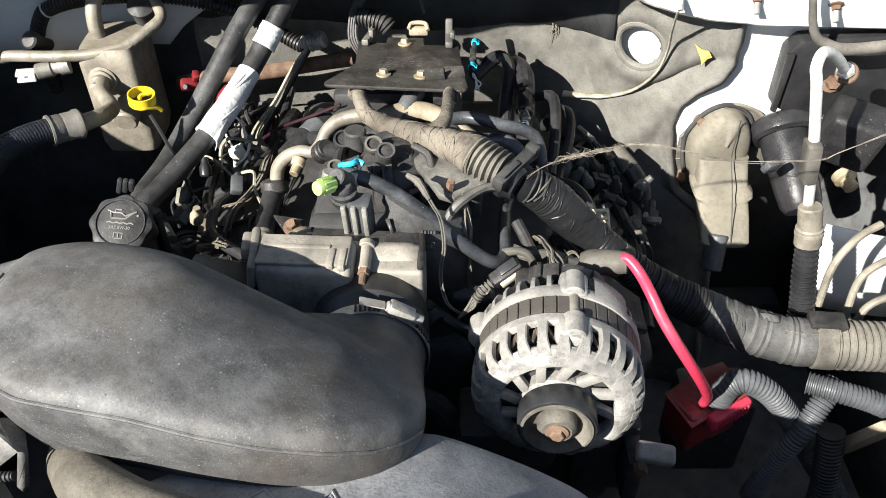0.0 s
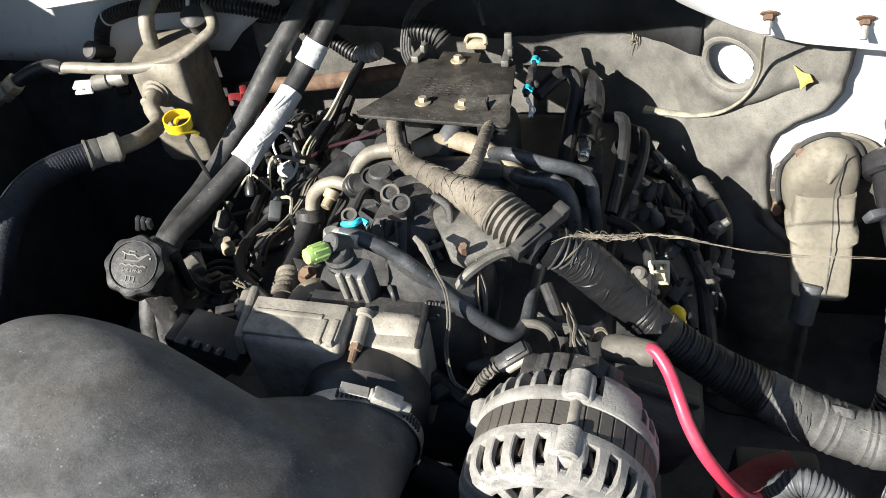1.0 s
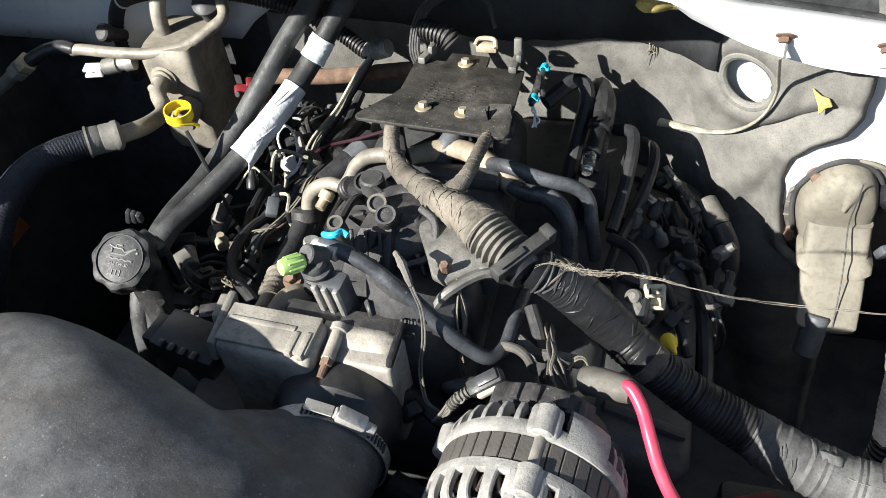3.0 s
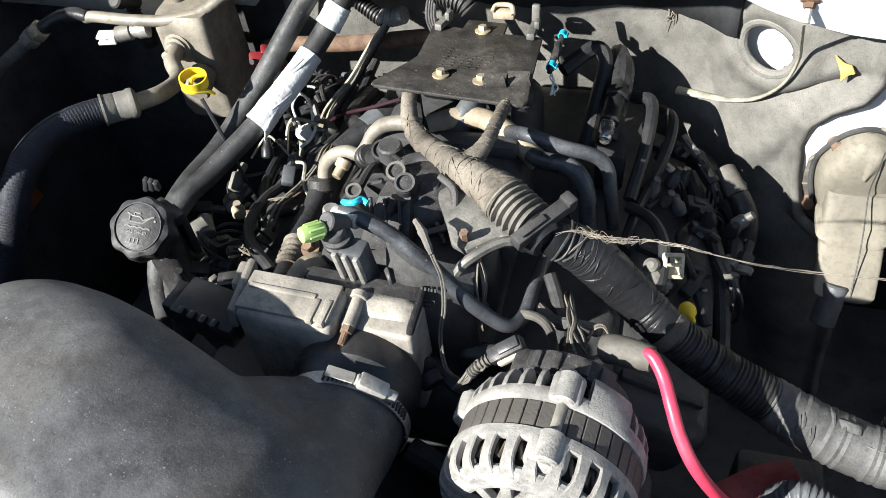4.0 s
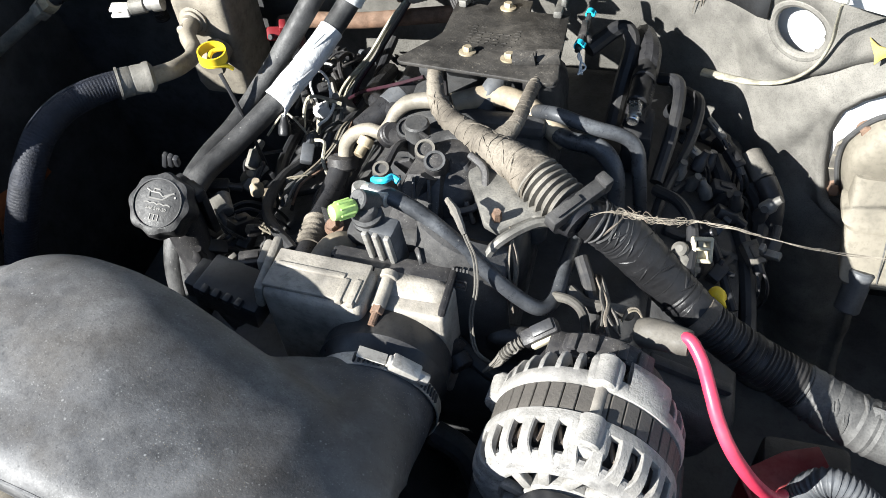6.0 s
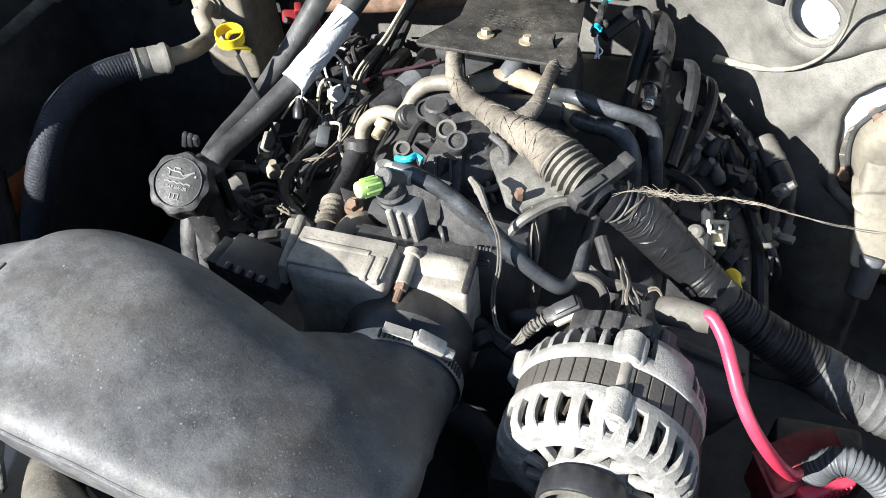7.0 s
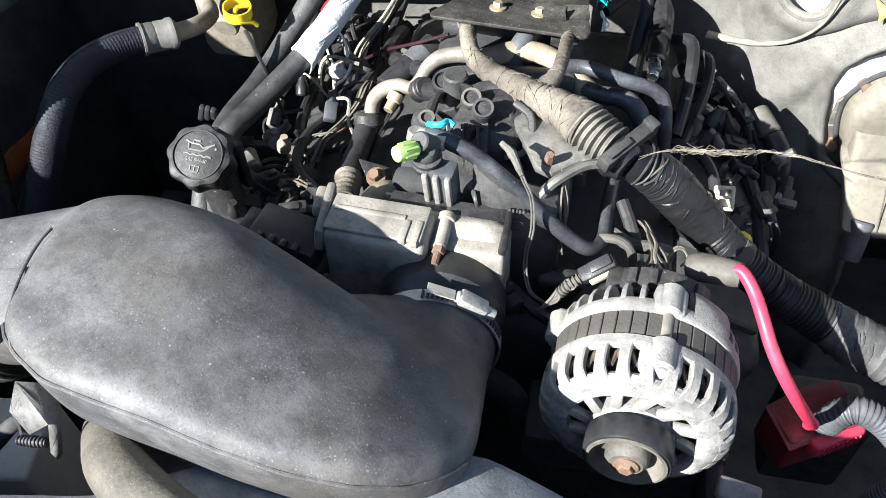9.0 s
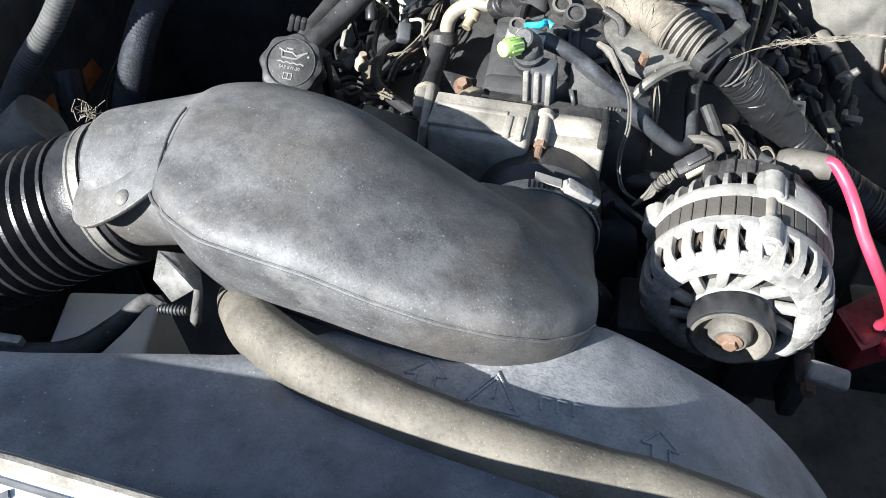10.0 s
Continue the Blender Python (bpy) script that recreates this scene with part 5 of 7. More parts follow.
for dx, dy in ((-0.018, -0.032), (0.0245, -0.034), (-0.006, 0.074)):
    g = B()
    hexbolt(g, TP @ Vector((dx, dy, 0)), TP.to_3x3() @ Vector((0, 0, 1)), 0.0050, 0.007, 0.0085)
    part("gold_bolt", g, "brass", tray, "gold passivated flange bolt")
for dx, dy, a in ((-0.052, 0.080, -6), (0.048, 0.080, 4)):
    g = B()
    mk = TP @ pose(dx, dy, 0.004, 0, 0, a)
    box(g, mk, 0.009, 0.034, 0.008, 0.002)
    box(g, mk @ pose(0, 0.018, 0.010), 0.009, 0.006, 0.024, 0.002)
    box(g, mk @ pose(0.004, 0.004, 0.006), 0.006, 0.012, 0.010, 0.002)
    part("retaining_clip", g, "zinc", tray)
for dx, dy, hgt in ((-0.045, -0.045, 0.10), (0.03, 0.05, 0.09), (-0.045, 0.05, 0.09), (0.045, -0.03, 0.10)):
    p = TP @ Vector((dx, dy, -0.003))
    part("leg", box(B(), Matrix.Translation(p - Vector((0, 0, hgt / 2))), 0.016, 0.006, hgt, 0.0015), "black_dusty", tray)

plugb = thing("module_connector", (-0.065, 0.95, 0.85), "dusty ribbed wire boot looped behind the plate", "connector")
g = sweep(B(), [(-0.105, 0.965, 0.925), (-0.092, 0.960, 0.925), (-0.075, 0.955, 0.922), (-0.066, 0.952, 0.915)], [0.011, 0.0125, 0.0125, 0.0125], n=18, pitch=0.0045, depth=0.0025)
part("boot", g, "black_dusty", plugb)
g = B()
for k in range(4):
    sweep(g, [(-0.092 - 0.003 * k, 0.935, 0.88), (-0.108 - 0.003 * k, 0.952, 0.905), (-0.100 - 0.002 * k, 0.972, 0.940 + 0.002 * k), (-0.07, 0.985, 0.955 + 0.003 * k), (-0.035, 0.985, 0.950 + 0.002 * k), (-0.022, 0.972, 0.925)], 0.0022, n=6)
part("wire_loop", g, "black_dusty", plugb)
g = B()
sweep(g, [(-0.042, 0.955, 0.913), (-0.038, 0.962, 0.917), (-0.022, 0.962, 0.917), (-0.018, 0.953, 0.912)], 0.0026, n=8)
box(g, pose(-0.03, 0.96, 0.908), 0.024, 0.010, 0.010, 0.002)
part("cream_clip", g, "tan_tube", plugb, "cream plastic clip")

# bare pipe from the tape wrap down to the black tube
pipe = thing("coolant_pipe", (-0.17, 0.72, 0.74), "dusty bent metal pipe running into a black tube", "pipe")
g = sweep(B(), [(-0.075, 0.770, 0.902), (-0.088, 0.768, 0.906), (-0.101, 0.770, 0.903), (-0.116, 0.772, 0.896), (-0.128, 0.770, 0.885), (-0.135, 0.765, 0.873), (-0.145, 0.764, 0.861), (-0.160, 0.768, 0.859), (-0.177, 0.770, 0.850), (-0.188, 0.768, 0.837), (-0.192, 0.763, 0.818), (-0.194, 0.758, 0.80)], [0.0078, 0.0080, 0.0080, 0.0078, 0.0072, 0.0068, 0.0070, 0.0074, 0.0078, 0.0080, 0.0080, 0.0080], n=16, per=7)
part("metal_pipe", g, "pipe", pipe)
g = turned(B(), axis((-0.195, 0.764, 0.818), (0.05, -0.55, -0.8)), [(0.0125, -0.003), (0.0165, 0), (0.0165, 0.010), (0.014, 0.013)], 20)
part("collar", g, "black_dusty", pipe)
g = rod(B(), (-0.136, 0.758, 0.862), (-0.129, 0.752, 0.873), 0.0122, 26)
rod(g, (-0.131, 0.753, 0.870), (-0.126, 0.749, 0.877), 0.0106, 26)
sweep(g, [(-0.131, 0.754, 0.866), (-0.117, 0.744, 0.876), (-0.105, 0.736, 0.882)], [0.0100, 0.0095, 0.0105], n=16)
part("flange", g, "black_dusty", pipe, "black cast flange round the pipe")
g = sweep(B(), [(-0.195, 0.766, 0.815), (-0.197, 0.735, 0.805), (-0.198, 0.700, 0.803), (-0.195, 0.665, 0.806), (-0.188, 0.630, 0.815), (-0.178, 0.585, 0.835), (-0.172, 0.560, 0.85)], 0.0120, n=18)
part("black_tube", g, "rubber", pipe)
g = sweep(B(), [(-0.197, 0.682, 0.804), (-0.194, 0.660, 0.807), (-0.190, 0.640, 0.812)], 0.0145, n=20, pitch=0.009, depth=0.0008)
part("printed_band", g, "wrap", pipe, "worn printed label band")
g = B()
rod(g, (-0.163, 0.752, 0.850), (-0.166, 0.742, 0.846), 0.0055, 12)
rod(g, (-0.160, 0.760, 0.855), (-0.163, 0.752, 0.850), 0.008, 12)
part("drain_nipple", g, "brass", pipe)
tube_thing("vent_tube", [(-0.158, 0.568, 0.82), (-0.152, 0.577, 0.848), (-0.145, 0.590, 0.866), (-0.137, 0.604, 0.870), (-0.130, 0.615, 0.855), (-0.128, 0.62, 0.81)], 0.0125, "tan_tube", "short beige plastic vent tube", "tube", n=18)

# hoses to the rear of the intake
tube_thing("rear_hose", [(0.000, 0.80, 0.878), (0.028, 0.775, 0.899), (0.062, 0.766, 0.896), (0.095, 0.772, 0.882), (0.108, 0.770, 0.868), (0.113, 0.760, 0.845), (0.118, 0.76, 0.80)], 0.0070, "hose_gloss", "dusty black rubber hose behind the intake", "hose", n=14)
tube_thing("rear_hose", [(0.020, 0.79, 0.865), (0.045, 0.772, 0.870), (0.072, 0.764, 0.872), (0.090, 0.752, 0.855), (0.095, 0.74, 0.81)], [0.008, 0.0090, 0.0098, 0.009, 0.009], "hose_gloss", "dusty thick rubber hose bent down", "hose", n=14)
tube_thing("beige_hose", [(-0.075, 0.79, 0.885), (-0.04, 0.805, 0.888), (-0.005, 0.800, 0.885), (0.04, 0.78, 0.86)], 0.011, "tan_tube", "dusty beige hose under the module plate", "hose", n=14)
tube_thing("grey_elbow", [(-0.03, 0.86, 0.88), (-0.035, 0.82, 0.895), (-0.045, 0.80, 0.88), (-0.045, 0.80, 0.84)], 0.011, "loom", "grey plastic elbow under the module plate", "hose", n=14)

# alternator charging lead
lead = thing("charging_cable", (0.19, 0.5, 0.80), "thick red battery cable with a grey boot", "cable")
g = sweep(B(), [(0.158, 0.541, 0.899), (0.166, 0.538, 0.904), (0.176, 0.525, 0.898), (0.184, 0.506, 0.890), (0.192, 0.491, 0.878), (0.204, 0.478, 0.862), (0.222, 0.474, 0.834), (0.241, 0.482, 0.798), (0.256, 0.498, 0.763), (0.266, 0.516, 0.735), (0.270, 0.528, 0.71)], 0.0051, n=14, per=8)
part("cable", g, "red", lead)
g = sweep(B(), [(0.130, 0.550, 0.886), (0.1315, 0.5495, 0.887), (0.138, 0.548, 0.891), (0.148, 0.545, 0.894), (0.160, 0.541, 0.897), (0.167, 0.539, 0.898)], [0.0080, 0.0112, 0.0120, 0.0118, 0.0108, 0.0098], n=16, per=5, flat=0.85)
part("boot", g, "boot_grey", lead, "grey shrink boot")

jump = thing("terminal_cover", (0.292, 0.54, 0.66), "red plastic positive terminal cover box", "terminal cover")
mj = pose(0.276, 0.543, 0.678, 0, 0, 28)
# body and lid get the darker red for the shade on them
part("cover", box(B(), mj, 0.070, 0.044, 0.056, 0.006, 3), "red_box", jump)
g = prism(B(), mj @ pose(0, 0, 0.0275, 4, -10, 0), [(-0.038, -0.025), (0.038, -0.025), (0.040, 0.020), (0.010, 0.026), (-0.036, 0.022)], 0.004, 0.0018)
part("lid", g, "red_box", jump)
# flap gets the brighter red for the sun on its edge
mj2 = pose(0.297, 0.524, 0.700, 0, 0, 31)
g = box(B(), mj2, 0.056, 0.014, 0.020, 0.005, 3)
flap = part("flap", g, "red", jump, "ribbed flap edge in brighter, sunlit red")
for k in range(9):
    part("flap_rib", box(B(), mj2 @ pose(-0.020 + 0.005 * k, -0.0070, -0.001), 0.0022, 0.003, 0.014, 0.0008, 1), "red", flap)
g = box(B(), pose(0.300, 0.575, 0.62), 0.08, 0.06, 0.12, 0.008)
tagged(part("terminal_block", g, "grime"), "dark terminal bracket under the red cover", "bracket")

for pts, lab in (([(0.288, 0.538, 0.680), (0.286, 0.532, 0.708), (0.291, 0.532, 0.731), (0.306, 0.532, 0.741), (0.330, 0.527, 0.731), (0.357, 0.523, 0.700), (0.385, 0.520, 0.655), (0.42, 0.515, 0.60), (0.47, 0.51, 0.53), (0.52, 0.51, 0.48)], "grey split loom arching from the red cover"), ([(0.372, 0.535, 0.735), (0.40, 0.520, 0.738), (0.43, 0.512, 0.733), (0.47, 0.50, 0.72), (0.53, 0.49, 0.70)], "grey split loom beside the wide conduit"), ([(0.405, 0.54, 0.73), (0.385, 0.52, 0.715), (0.368, 0.505, 0.69), (0.35, 0.50, 0.64), (0.34, 0.50, 0.58)], "grey split loom running down")):
    tube_thing("split_loom", pts, 0.0132 if "arching" in lab else 0.0118, "loom", lab, "wire loom", n=18, pitch=0.0042, depth=0.0016)
for pts in ([(0.395, 0.50, 0.70), (0.40, 0.49, 0.66), (0.405, 0.48, 0.60), (0.41, 0.48, 0.5)],):
    tube_thing("split_loom", pts, 0.014, "loom_black", "black split loom under the conduit", "wire loom", n=18, pitch=0.0048, depth=0.0018)
g = box(B(), pose(0.428, 0.498, 0.69, 20, 14, 10), 0.022, 0.012, 0.09, 0.003)
tagged(part("support_strip", g, "tan_tube"), "tan metal support strip under the conduit", "bracket")
g = box(B(), pose(0.392, 0.575, 0.782, 0, 0, -6), 0.036, 0.022, 0.010, 0.002)
tagged(part("conduit_clip", g, "black_dusty"), "dark plastic clip on the conduit", "clip")

# ---- far right: air-conditioning pipe and boot ----
ac = thing("ac_pipe", (0.37, 0.66, 0.75), "pale bent aluminium refrigerant pipe with a clamp block", "pipe")
g = sweep(B(), [(0.382, 0.668, 0.850), (0.375, 0.670, 0.890), (0.364, 0.670, 0.940), (0.349, 0.670, 1.000), (0.345, 0.674, 1.018), (0.356, 0.690, 1.024), (0.386, 0.720, 1.000), (0.412, 0.748, 0.970)], 0.0054, n=16)
part("pipe", g, "pipe_white", ac)
g = box(B(), axis((0.3655, 0.666, 0.917), (-0.14, 0.0, 1)), 0.020, 0.014, 0.046, 0.002)
part("clamp_block", g, "conduit", ac)
g = B()
rod(g, (0.381, 0.664, 0.862), (0.388, 0.658, 0.826), 0.0125, 18)
rod(g, (0.3855, 0.660, 0.838), (0.389, 0.657, 0.814), 0.0142, 18)
rod(g, (0.3865, 0.659, 0.832), (0.387, 0.658, 0.828), 0.0150, 18)
part("coupling", g, "pipe", ac)
g = B()
turned(g, axis((0.408, 0.744, 0.975), (0.62, 0.55, -0.55)), [(0.0075, 0), (0.0088, 0.002), (0.0088, 0.011), (0.007, 0.013)], 6)
part("end_nut", g, "pipe_white", ac)
part("end_flange", turned(B(), axis((0.416, 0.752, 0.966), (0.62, 0.55, -0.55)), [(0.011, 0), (0.0120, 0.002), (0.0105, 0.006)], 24), "rust", ac, "rusty end flange")
g = sweep(B(), [(0.388, 0.655, 0.815), (0.391, 0.645, 0.78), (0.394, 0.63, 0.74), (0.39, 0.62, 0.70)], [0.0125, 0.0135, 0.014, 0.014], n=20, pitch=0.0062, depth=0.0022)
part("ribbed_sleeve", g, "rubber", ac)

boot = thing("shaft_boot", (0.44, 0.90, 0.66), "round black dusty rubber boot on the bulkhead", "rubber boot")
mb = axis((0.440, 0.905, 0.797), (0.12, -0.78, -0.52))
g = turned(B(), mb, [(0.034, -0.012), (0.041, -0.008), (0.0435, 0.0), (0.0425, 0.010), (0.037, 0.014), (0.032, 0.013)], 44)
part("rim", g, "rubber", boot)
g = turned(B(), mb, [(0.031, 0.008), (0.031, 0.03), (0.028, 0.085), (0.026, 0.105), (0.021, 0.114), (0.010, 0.117)], 40)
part("cup", g, "rubber", boot)
panel = thing("blower_case", (0.55, 0.90, 0.78), "dark plastic blower case with a rusty bolt", "blower case")
g = prism(B(), axis((0.0, 0.918, 0.0), (0, -1, 0)), [(0.412, 0.838), (0.425, 0.832), (0.66, 0.80), (0.66, 0.945), (0.425, 0.930), (0.412, 0.914)], 0.030, 0.006)
part("case", g, "black_clean", panel)
g = prism(B(), axis((0.0, 0.888, 0.0), (0, -1, 0)), [(0.409, 0.836), (0.416, 0.834), (0.419, 0.915), (0.410, 0.914)], 0.006, 0.001)
part("case_lip", g, "black_dusty", panel)
part("case_bolt", hexbolt(B(), (0.475, 0.889, 0.875), (-0.1, -1, 0.3), 0.009, 0.012, 0.014), "rust", panel)
for pts in ([(0.40, 0.71, 0.86), (0.41, 0.69, 0.82), (0.40, 0.67, 0.78), (0.41, 0.66, 0.72)], [(0.46, 0.66, 0.84), (0.435, 0.65, 0.83), (0.415, 0.64, 0.80), (0.41, 0.63, 0.75)], [(0.52, 0.66, 0.80), (0.48, 0.65, 0.80), (0.45, 0.64, 0.78), (0.445, 0.63, 0.73)], [(0.53, 0.64, 0.76), (0.49, 0.63, 0.765), (0.46, 0.625, 0.75), (0.45, 0.62, 0.70)]):
    tube_thing("brake_line", pts, 0.0042, "pipe", "pale metal line in the corner of the bay", "metal line", n=10)
tube_thing("side_hose", [(0.50, 0.58, 1.0), (0.49, 0.56, 0.9), (0.485, 0.55, 0.8), (0.50, 0.55, 0.65)], 0.016, "rubber", "black hose beside the fender", "hose", n=14)

# ---- heater housing on the firewall ----
hv = thing("heater_housing", (0.37, 0.92, 0.60), "dusty beige heater outlet housing on the firewall", "heater housing")
arch = [(0.336, 0.712), (0.325, 0.752), (0.323, 0.780), (0.330, 0.798), (0.343, 0.815), (0.362, 0.823), (0.381, 0.818), (0.395, 0.803), (0.401, 0.780), (0.400, 0.752), (0.397, 0.712)]
arch = [(p.x, p.z) for p in spline([(x, 0, z) for x, z in arch], 4)]
rows = []
for y, k in ((0.920, 1.04), (0.903, 1.02), (0.895, 0.985), (0.888, 0.93), (0.884, 0.84), (0.881, 0.6), (0.880, 0.2)):
    rows.append([Vector((0.362 + (x - 0.362) * k, y - 0.004 * max(0.0, 1 - abs(x - 0.374) / 0.012) * (k < 0.95), 0.776 + (z - 0.776) * k)) for x, z in arch])
part("dome", skin(B(), rows, closed=True, caps=True), "hvac", hv)
rows = []
for z, y, hx, hy, cx in ((0.766, 0.893, 0.033, 0.018, 0.366), (0.736, 0.876, 0.033, 0.020, 0.367), (0.731, 0.873, 0.0385, 0.0265, 0.367), (0.726, 0.868, 0.0385, 0.0265, 0.367), (0.721, 0.862, 0.0330, 0.022, 0.367), (0.710, 0.840, 0.0322, 0.022, 0.3655), (0.694, 0.812, 0.0310, 0.021, 0.363), (0.690, 0.809, 0.029, 0.018, 0.363)):
    rows.append([Vector((cx + hx * math.copysign(abs(math.cos(a)) ** 0.38, math.cos(a)), y + hy * math.copysign(abs(math.sin(a)) ** 0.38, math.sin(a)), z)) for a in (2 * math.pi * i / 32 for i in range(32))])
part("chute", skin(B(), rows, closed=True, caps=True), "hvac", hv)
g = rod(B(), (0.354, 0.806, 0.700), (0.347, 0.781, 0.660), 0.0135, 20)
part("drain_tube", g, "loom", hv)
base = [(0.317, 0.700), (0.312, 0.730), (0.313, 0.778), (0.335, 0.807), (0.350, 0.818), (0.374, 0.828), (0.400, 0.820), (0.416, 0.808), (0.432, 0.790), (0.436, 0.70), (0.40, 0.688), (0.340, 0.686)]
g = prism(B(), axis((0.0, 0.917, 0.0), (0, -1, 0)), base, 0.005, 0.002)
part("mounting_plate", g, "conduit", hv, "grey mounting plate with a pale rim")
part("plate_rim", sweep(B(), [(x, 0.9105, z) for x, z in base[2:9]], [0.0022, 0.0028, 0.0034, 0.0036, 0.0036, 0.0032, 0.0024], n=10, flat=0.7), "hvac", hv)
part("gasket", sweep(B(), [(0.362 + (x - 0.362) * 1.12, 0.9095, 0.776 + (z - 0.776) * 1.12) for x, z in arch], 0.0030, n=8, per=1), "grime", hv, "dark gasket round the dome")
for x, z in ((0.3155, 0.745), (0.3150, 0.765), (0.3225, 0.785), (0.356, 0.8225), (0.390, 0.8230)):
    part("plate_tick", box(B(), axis((x, 0.9095, z), (0, -1, 0)), 0.006, 0.0016, 0.002, 0.0004, 1), "hvac", hv)
for at in ((0.336, 0.911, 0.803), (0.325, 0.911, 0.716)):
    part("rusty_bolt", hexbolt(B(), at, (-0.1, -1, 0.3), 0.007, 0.009, 0.011), "rust", hv)
g = sweep(B(), [(0.374, 0.8795, 0.825), (0.373, 0.876, 0.80), (0.371, 0.870, 0.775), (0.372, 0.844, 0.745), (0.371, 0.820, 0.720), (0.368, 0.793, 0.696)], 0.0007, n=6)
part("mould_line", g, "grime", hv, "dark split along the moulding")

# bolts of the cowl flange, with the earth strap
for at in ((0.265, 0.868, 1.000), (0.350, 0.868, 0.995), (0.44, 0.868, 0.985)):
    b = thing("cowl_bolt", at, "rusty bolt through the cowl flange", "bolt", "cowl bolts")
    g = B()
    hexbolt(g, at, (-0.05, -0.75, -0.65), 0.0055, 0.007, 0.0085)
    part("head", g, "rust", b)
    p = Vector(at) + Vector((-0.05, -0.75, -0.65)).normalized() * 0.007
    part("thread", rod(B(), p, p + Vector((-0.05, -0.6, -0.8)).normalized() * 0.013, 0.0034, 10), "steel", b)
strap = [(0.2645, 0.858, 0.984), (0.2650, 0.868, 0.974)] + [(x, mat_y(x, z) - o, z) for x, z, o in ((0.272, 0.935, 0.042), (0.277, 0.900, 0.024), (0.270, 0.866, 0.016), (0.250, 0.832, 0.014), (0.222, 0.808, 0.013), (0.190, 0.797, 0.014), (0.166, 0.794, 0.016))]
tube_thing("earth_strap", strap, [0.0022, 0.0022, 0.0024, 0.0026, 0.003, 0.0035, 0.0042, 0.0055, 0.0070], "wire_tan", "pale braided earth strap hanging from a cowl bolt", "earth strap", n=10, flat=0.6)
g = B()
rng = random.Random(8)
mf = axis((0.322, mat_y(0.322, 0.897) - 0.012, 0.897), (-0.45, -0.85, 0.2))
prism(g, mf, [(-0.015, 0.012), (-0.004, 0.007), (0.004, 0.007), (0.010, 0.000), (0.005, -0.003), (-0.001, -0.013), (-0.004, -0.004)], 0.003, 0.0012)
tagged(part("foam_scrap", g, "foam"), "torn scrap of yellow foam in the insulation", "foam")
g = B()
for k in range(16):
    p = Vector((0.150 + rng.gauss(0, 0.003), mat_y(0.150, 0.890) - 0.008, 0.892 + rng.gauss(0, 0.003)))
    d = Vector((rng.gauss(0, 0.004), -abs(rng.gauss(0, 0.003)), rng.gauss(-0.004, 0.003)))
    sweep(g, [p, p + d * 0.5, p + d + Vector((rng.gauss(0, 0.002), 0, -0.006)), p + d + Vector((rng.gauss(0, 0.004), 0.002, -0.010 - abs(rng.gauss(0, 0.006))))], [0.0009, 0.0009, 0.0006, 0.0003], n=4, per=3)
tagged(part("fibre_tuft", g, "fibre"), "tuft of torn pale fibres on the firewall mat", "fibre tuft")

# torn foam pressed under the cowl flange
def foam_lump(at, sx, sy, sz, seed):
    g = B()
    bmesh.ops.create_icosphere(g, subdivisions=3, radius=1.0)
    for v in g.verts:
        k = 1 + 0.35 * noise.noise(v.co * 1.6 + Vector((seed, 0, 0))) + 0.12 * noise.noise(v.co * 5 + Vector((seed, 3, 0)))
        v.co = Vector((at[0] + v.co.x * sx * k, at[1] + v.co.y * sy * k, at[2] + v.co.z * sz * k))
    tagged(part("foam_lump", g, "foam_dull"), "torn yellowish foam pressed under the cowl flange", "foam")


foam_lump((0.155, 0.885, 1.022), 0.026, 0.012, 0.013, 1)
foam_lump((-0.188, 0.890, 1.050), 0.020, 0.012, 0.016, 5)

# dry grass strand caught between harness and heater housing
g = B()
rng = random.Random(2)
base = [Vector(p) for p in ((0.080, 0.622, 0.930), (0.092, 0.606, 0.955), (0.104, 0.589, 0.975), (0.118, 0.568, 0.995), (0.130, 0.553, 1.010), (0.145, 0.547, 1.018), (0.155, 0.545, 1.022), (0.176, 0.543, 1.022), (0.197, 0.544, 1.016), (0.225, 0.550, 1.005), (0.252, 0.559, 0.995), (0.290, 0.56, 0.994), (0.318, 0.56, 0.996), (0.335, 0.56, 1.005), (0.40, 0.57, 1.03))]
for k in range(3):
    sweep(g, [p + Vector([rng.gauss(0, 0.0007) for _ in range(3)]) for p in base], 0.00020, n=5, per=7)
c = spline(base, 8)
for k in range(48):
    i = min(len(c) - 12, int(abs(rng.gauss(0, 26)) + 12))
    spread = 0.0016 if i < 44 else 0.0007
    run = [c[i + o] + Vector([rng.gauss(0, spread) for _ in range(3)]) for o in (0, 3, 6, 9)]
    sweep(g, run, 0.00013, n=4, per=4)
tagged(part("dry_grass_strand", g, "fibre"), "dry grass strand stretched across the engine", "dry grass")

# ---- left: receiver can, its lines and the cooling hoses ----
can = thing("receiver_can", (-0.425, 0.955, 0.66), "dusty square-shouldered aluminium receiver can with fittings", "receiver can")
rows = []
for z, k in ((0.755, 0.90), (0.77, 1.0), (0.885, 1.0), (0.898, 0.97), (0.904, 0.88), (0.906, 0.5)):
    rows.append([Vector((-0.418 + 0.0375 * k * math.copysign(abs(math.cos(a)) ** 0.32, math.cos(a)), 0.958 + 0.044 * k * math.copysign(abs(math.sin(a)) ** 0.32, math.sin(a)), z)) for a in (2 * math.pi * i / 40 for i in range(40))])
part("can_body", skin(B(), rows, closed=True, caps=True), "can", can)
g = B()
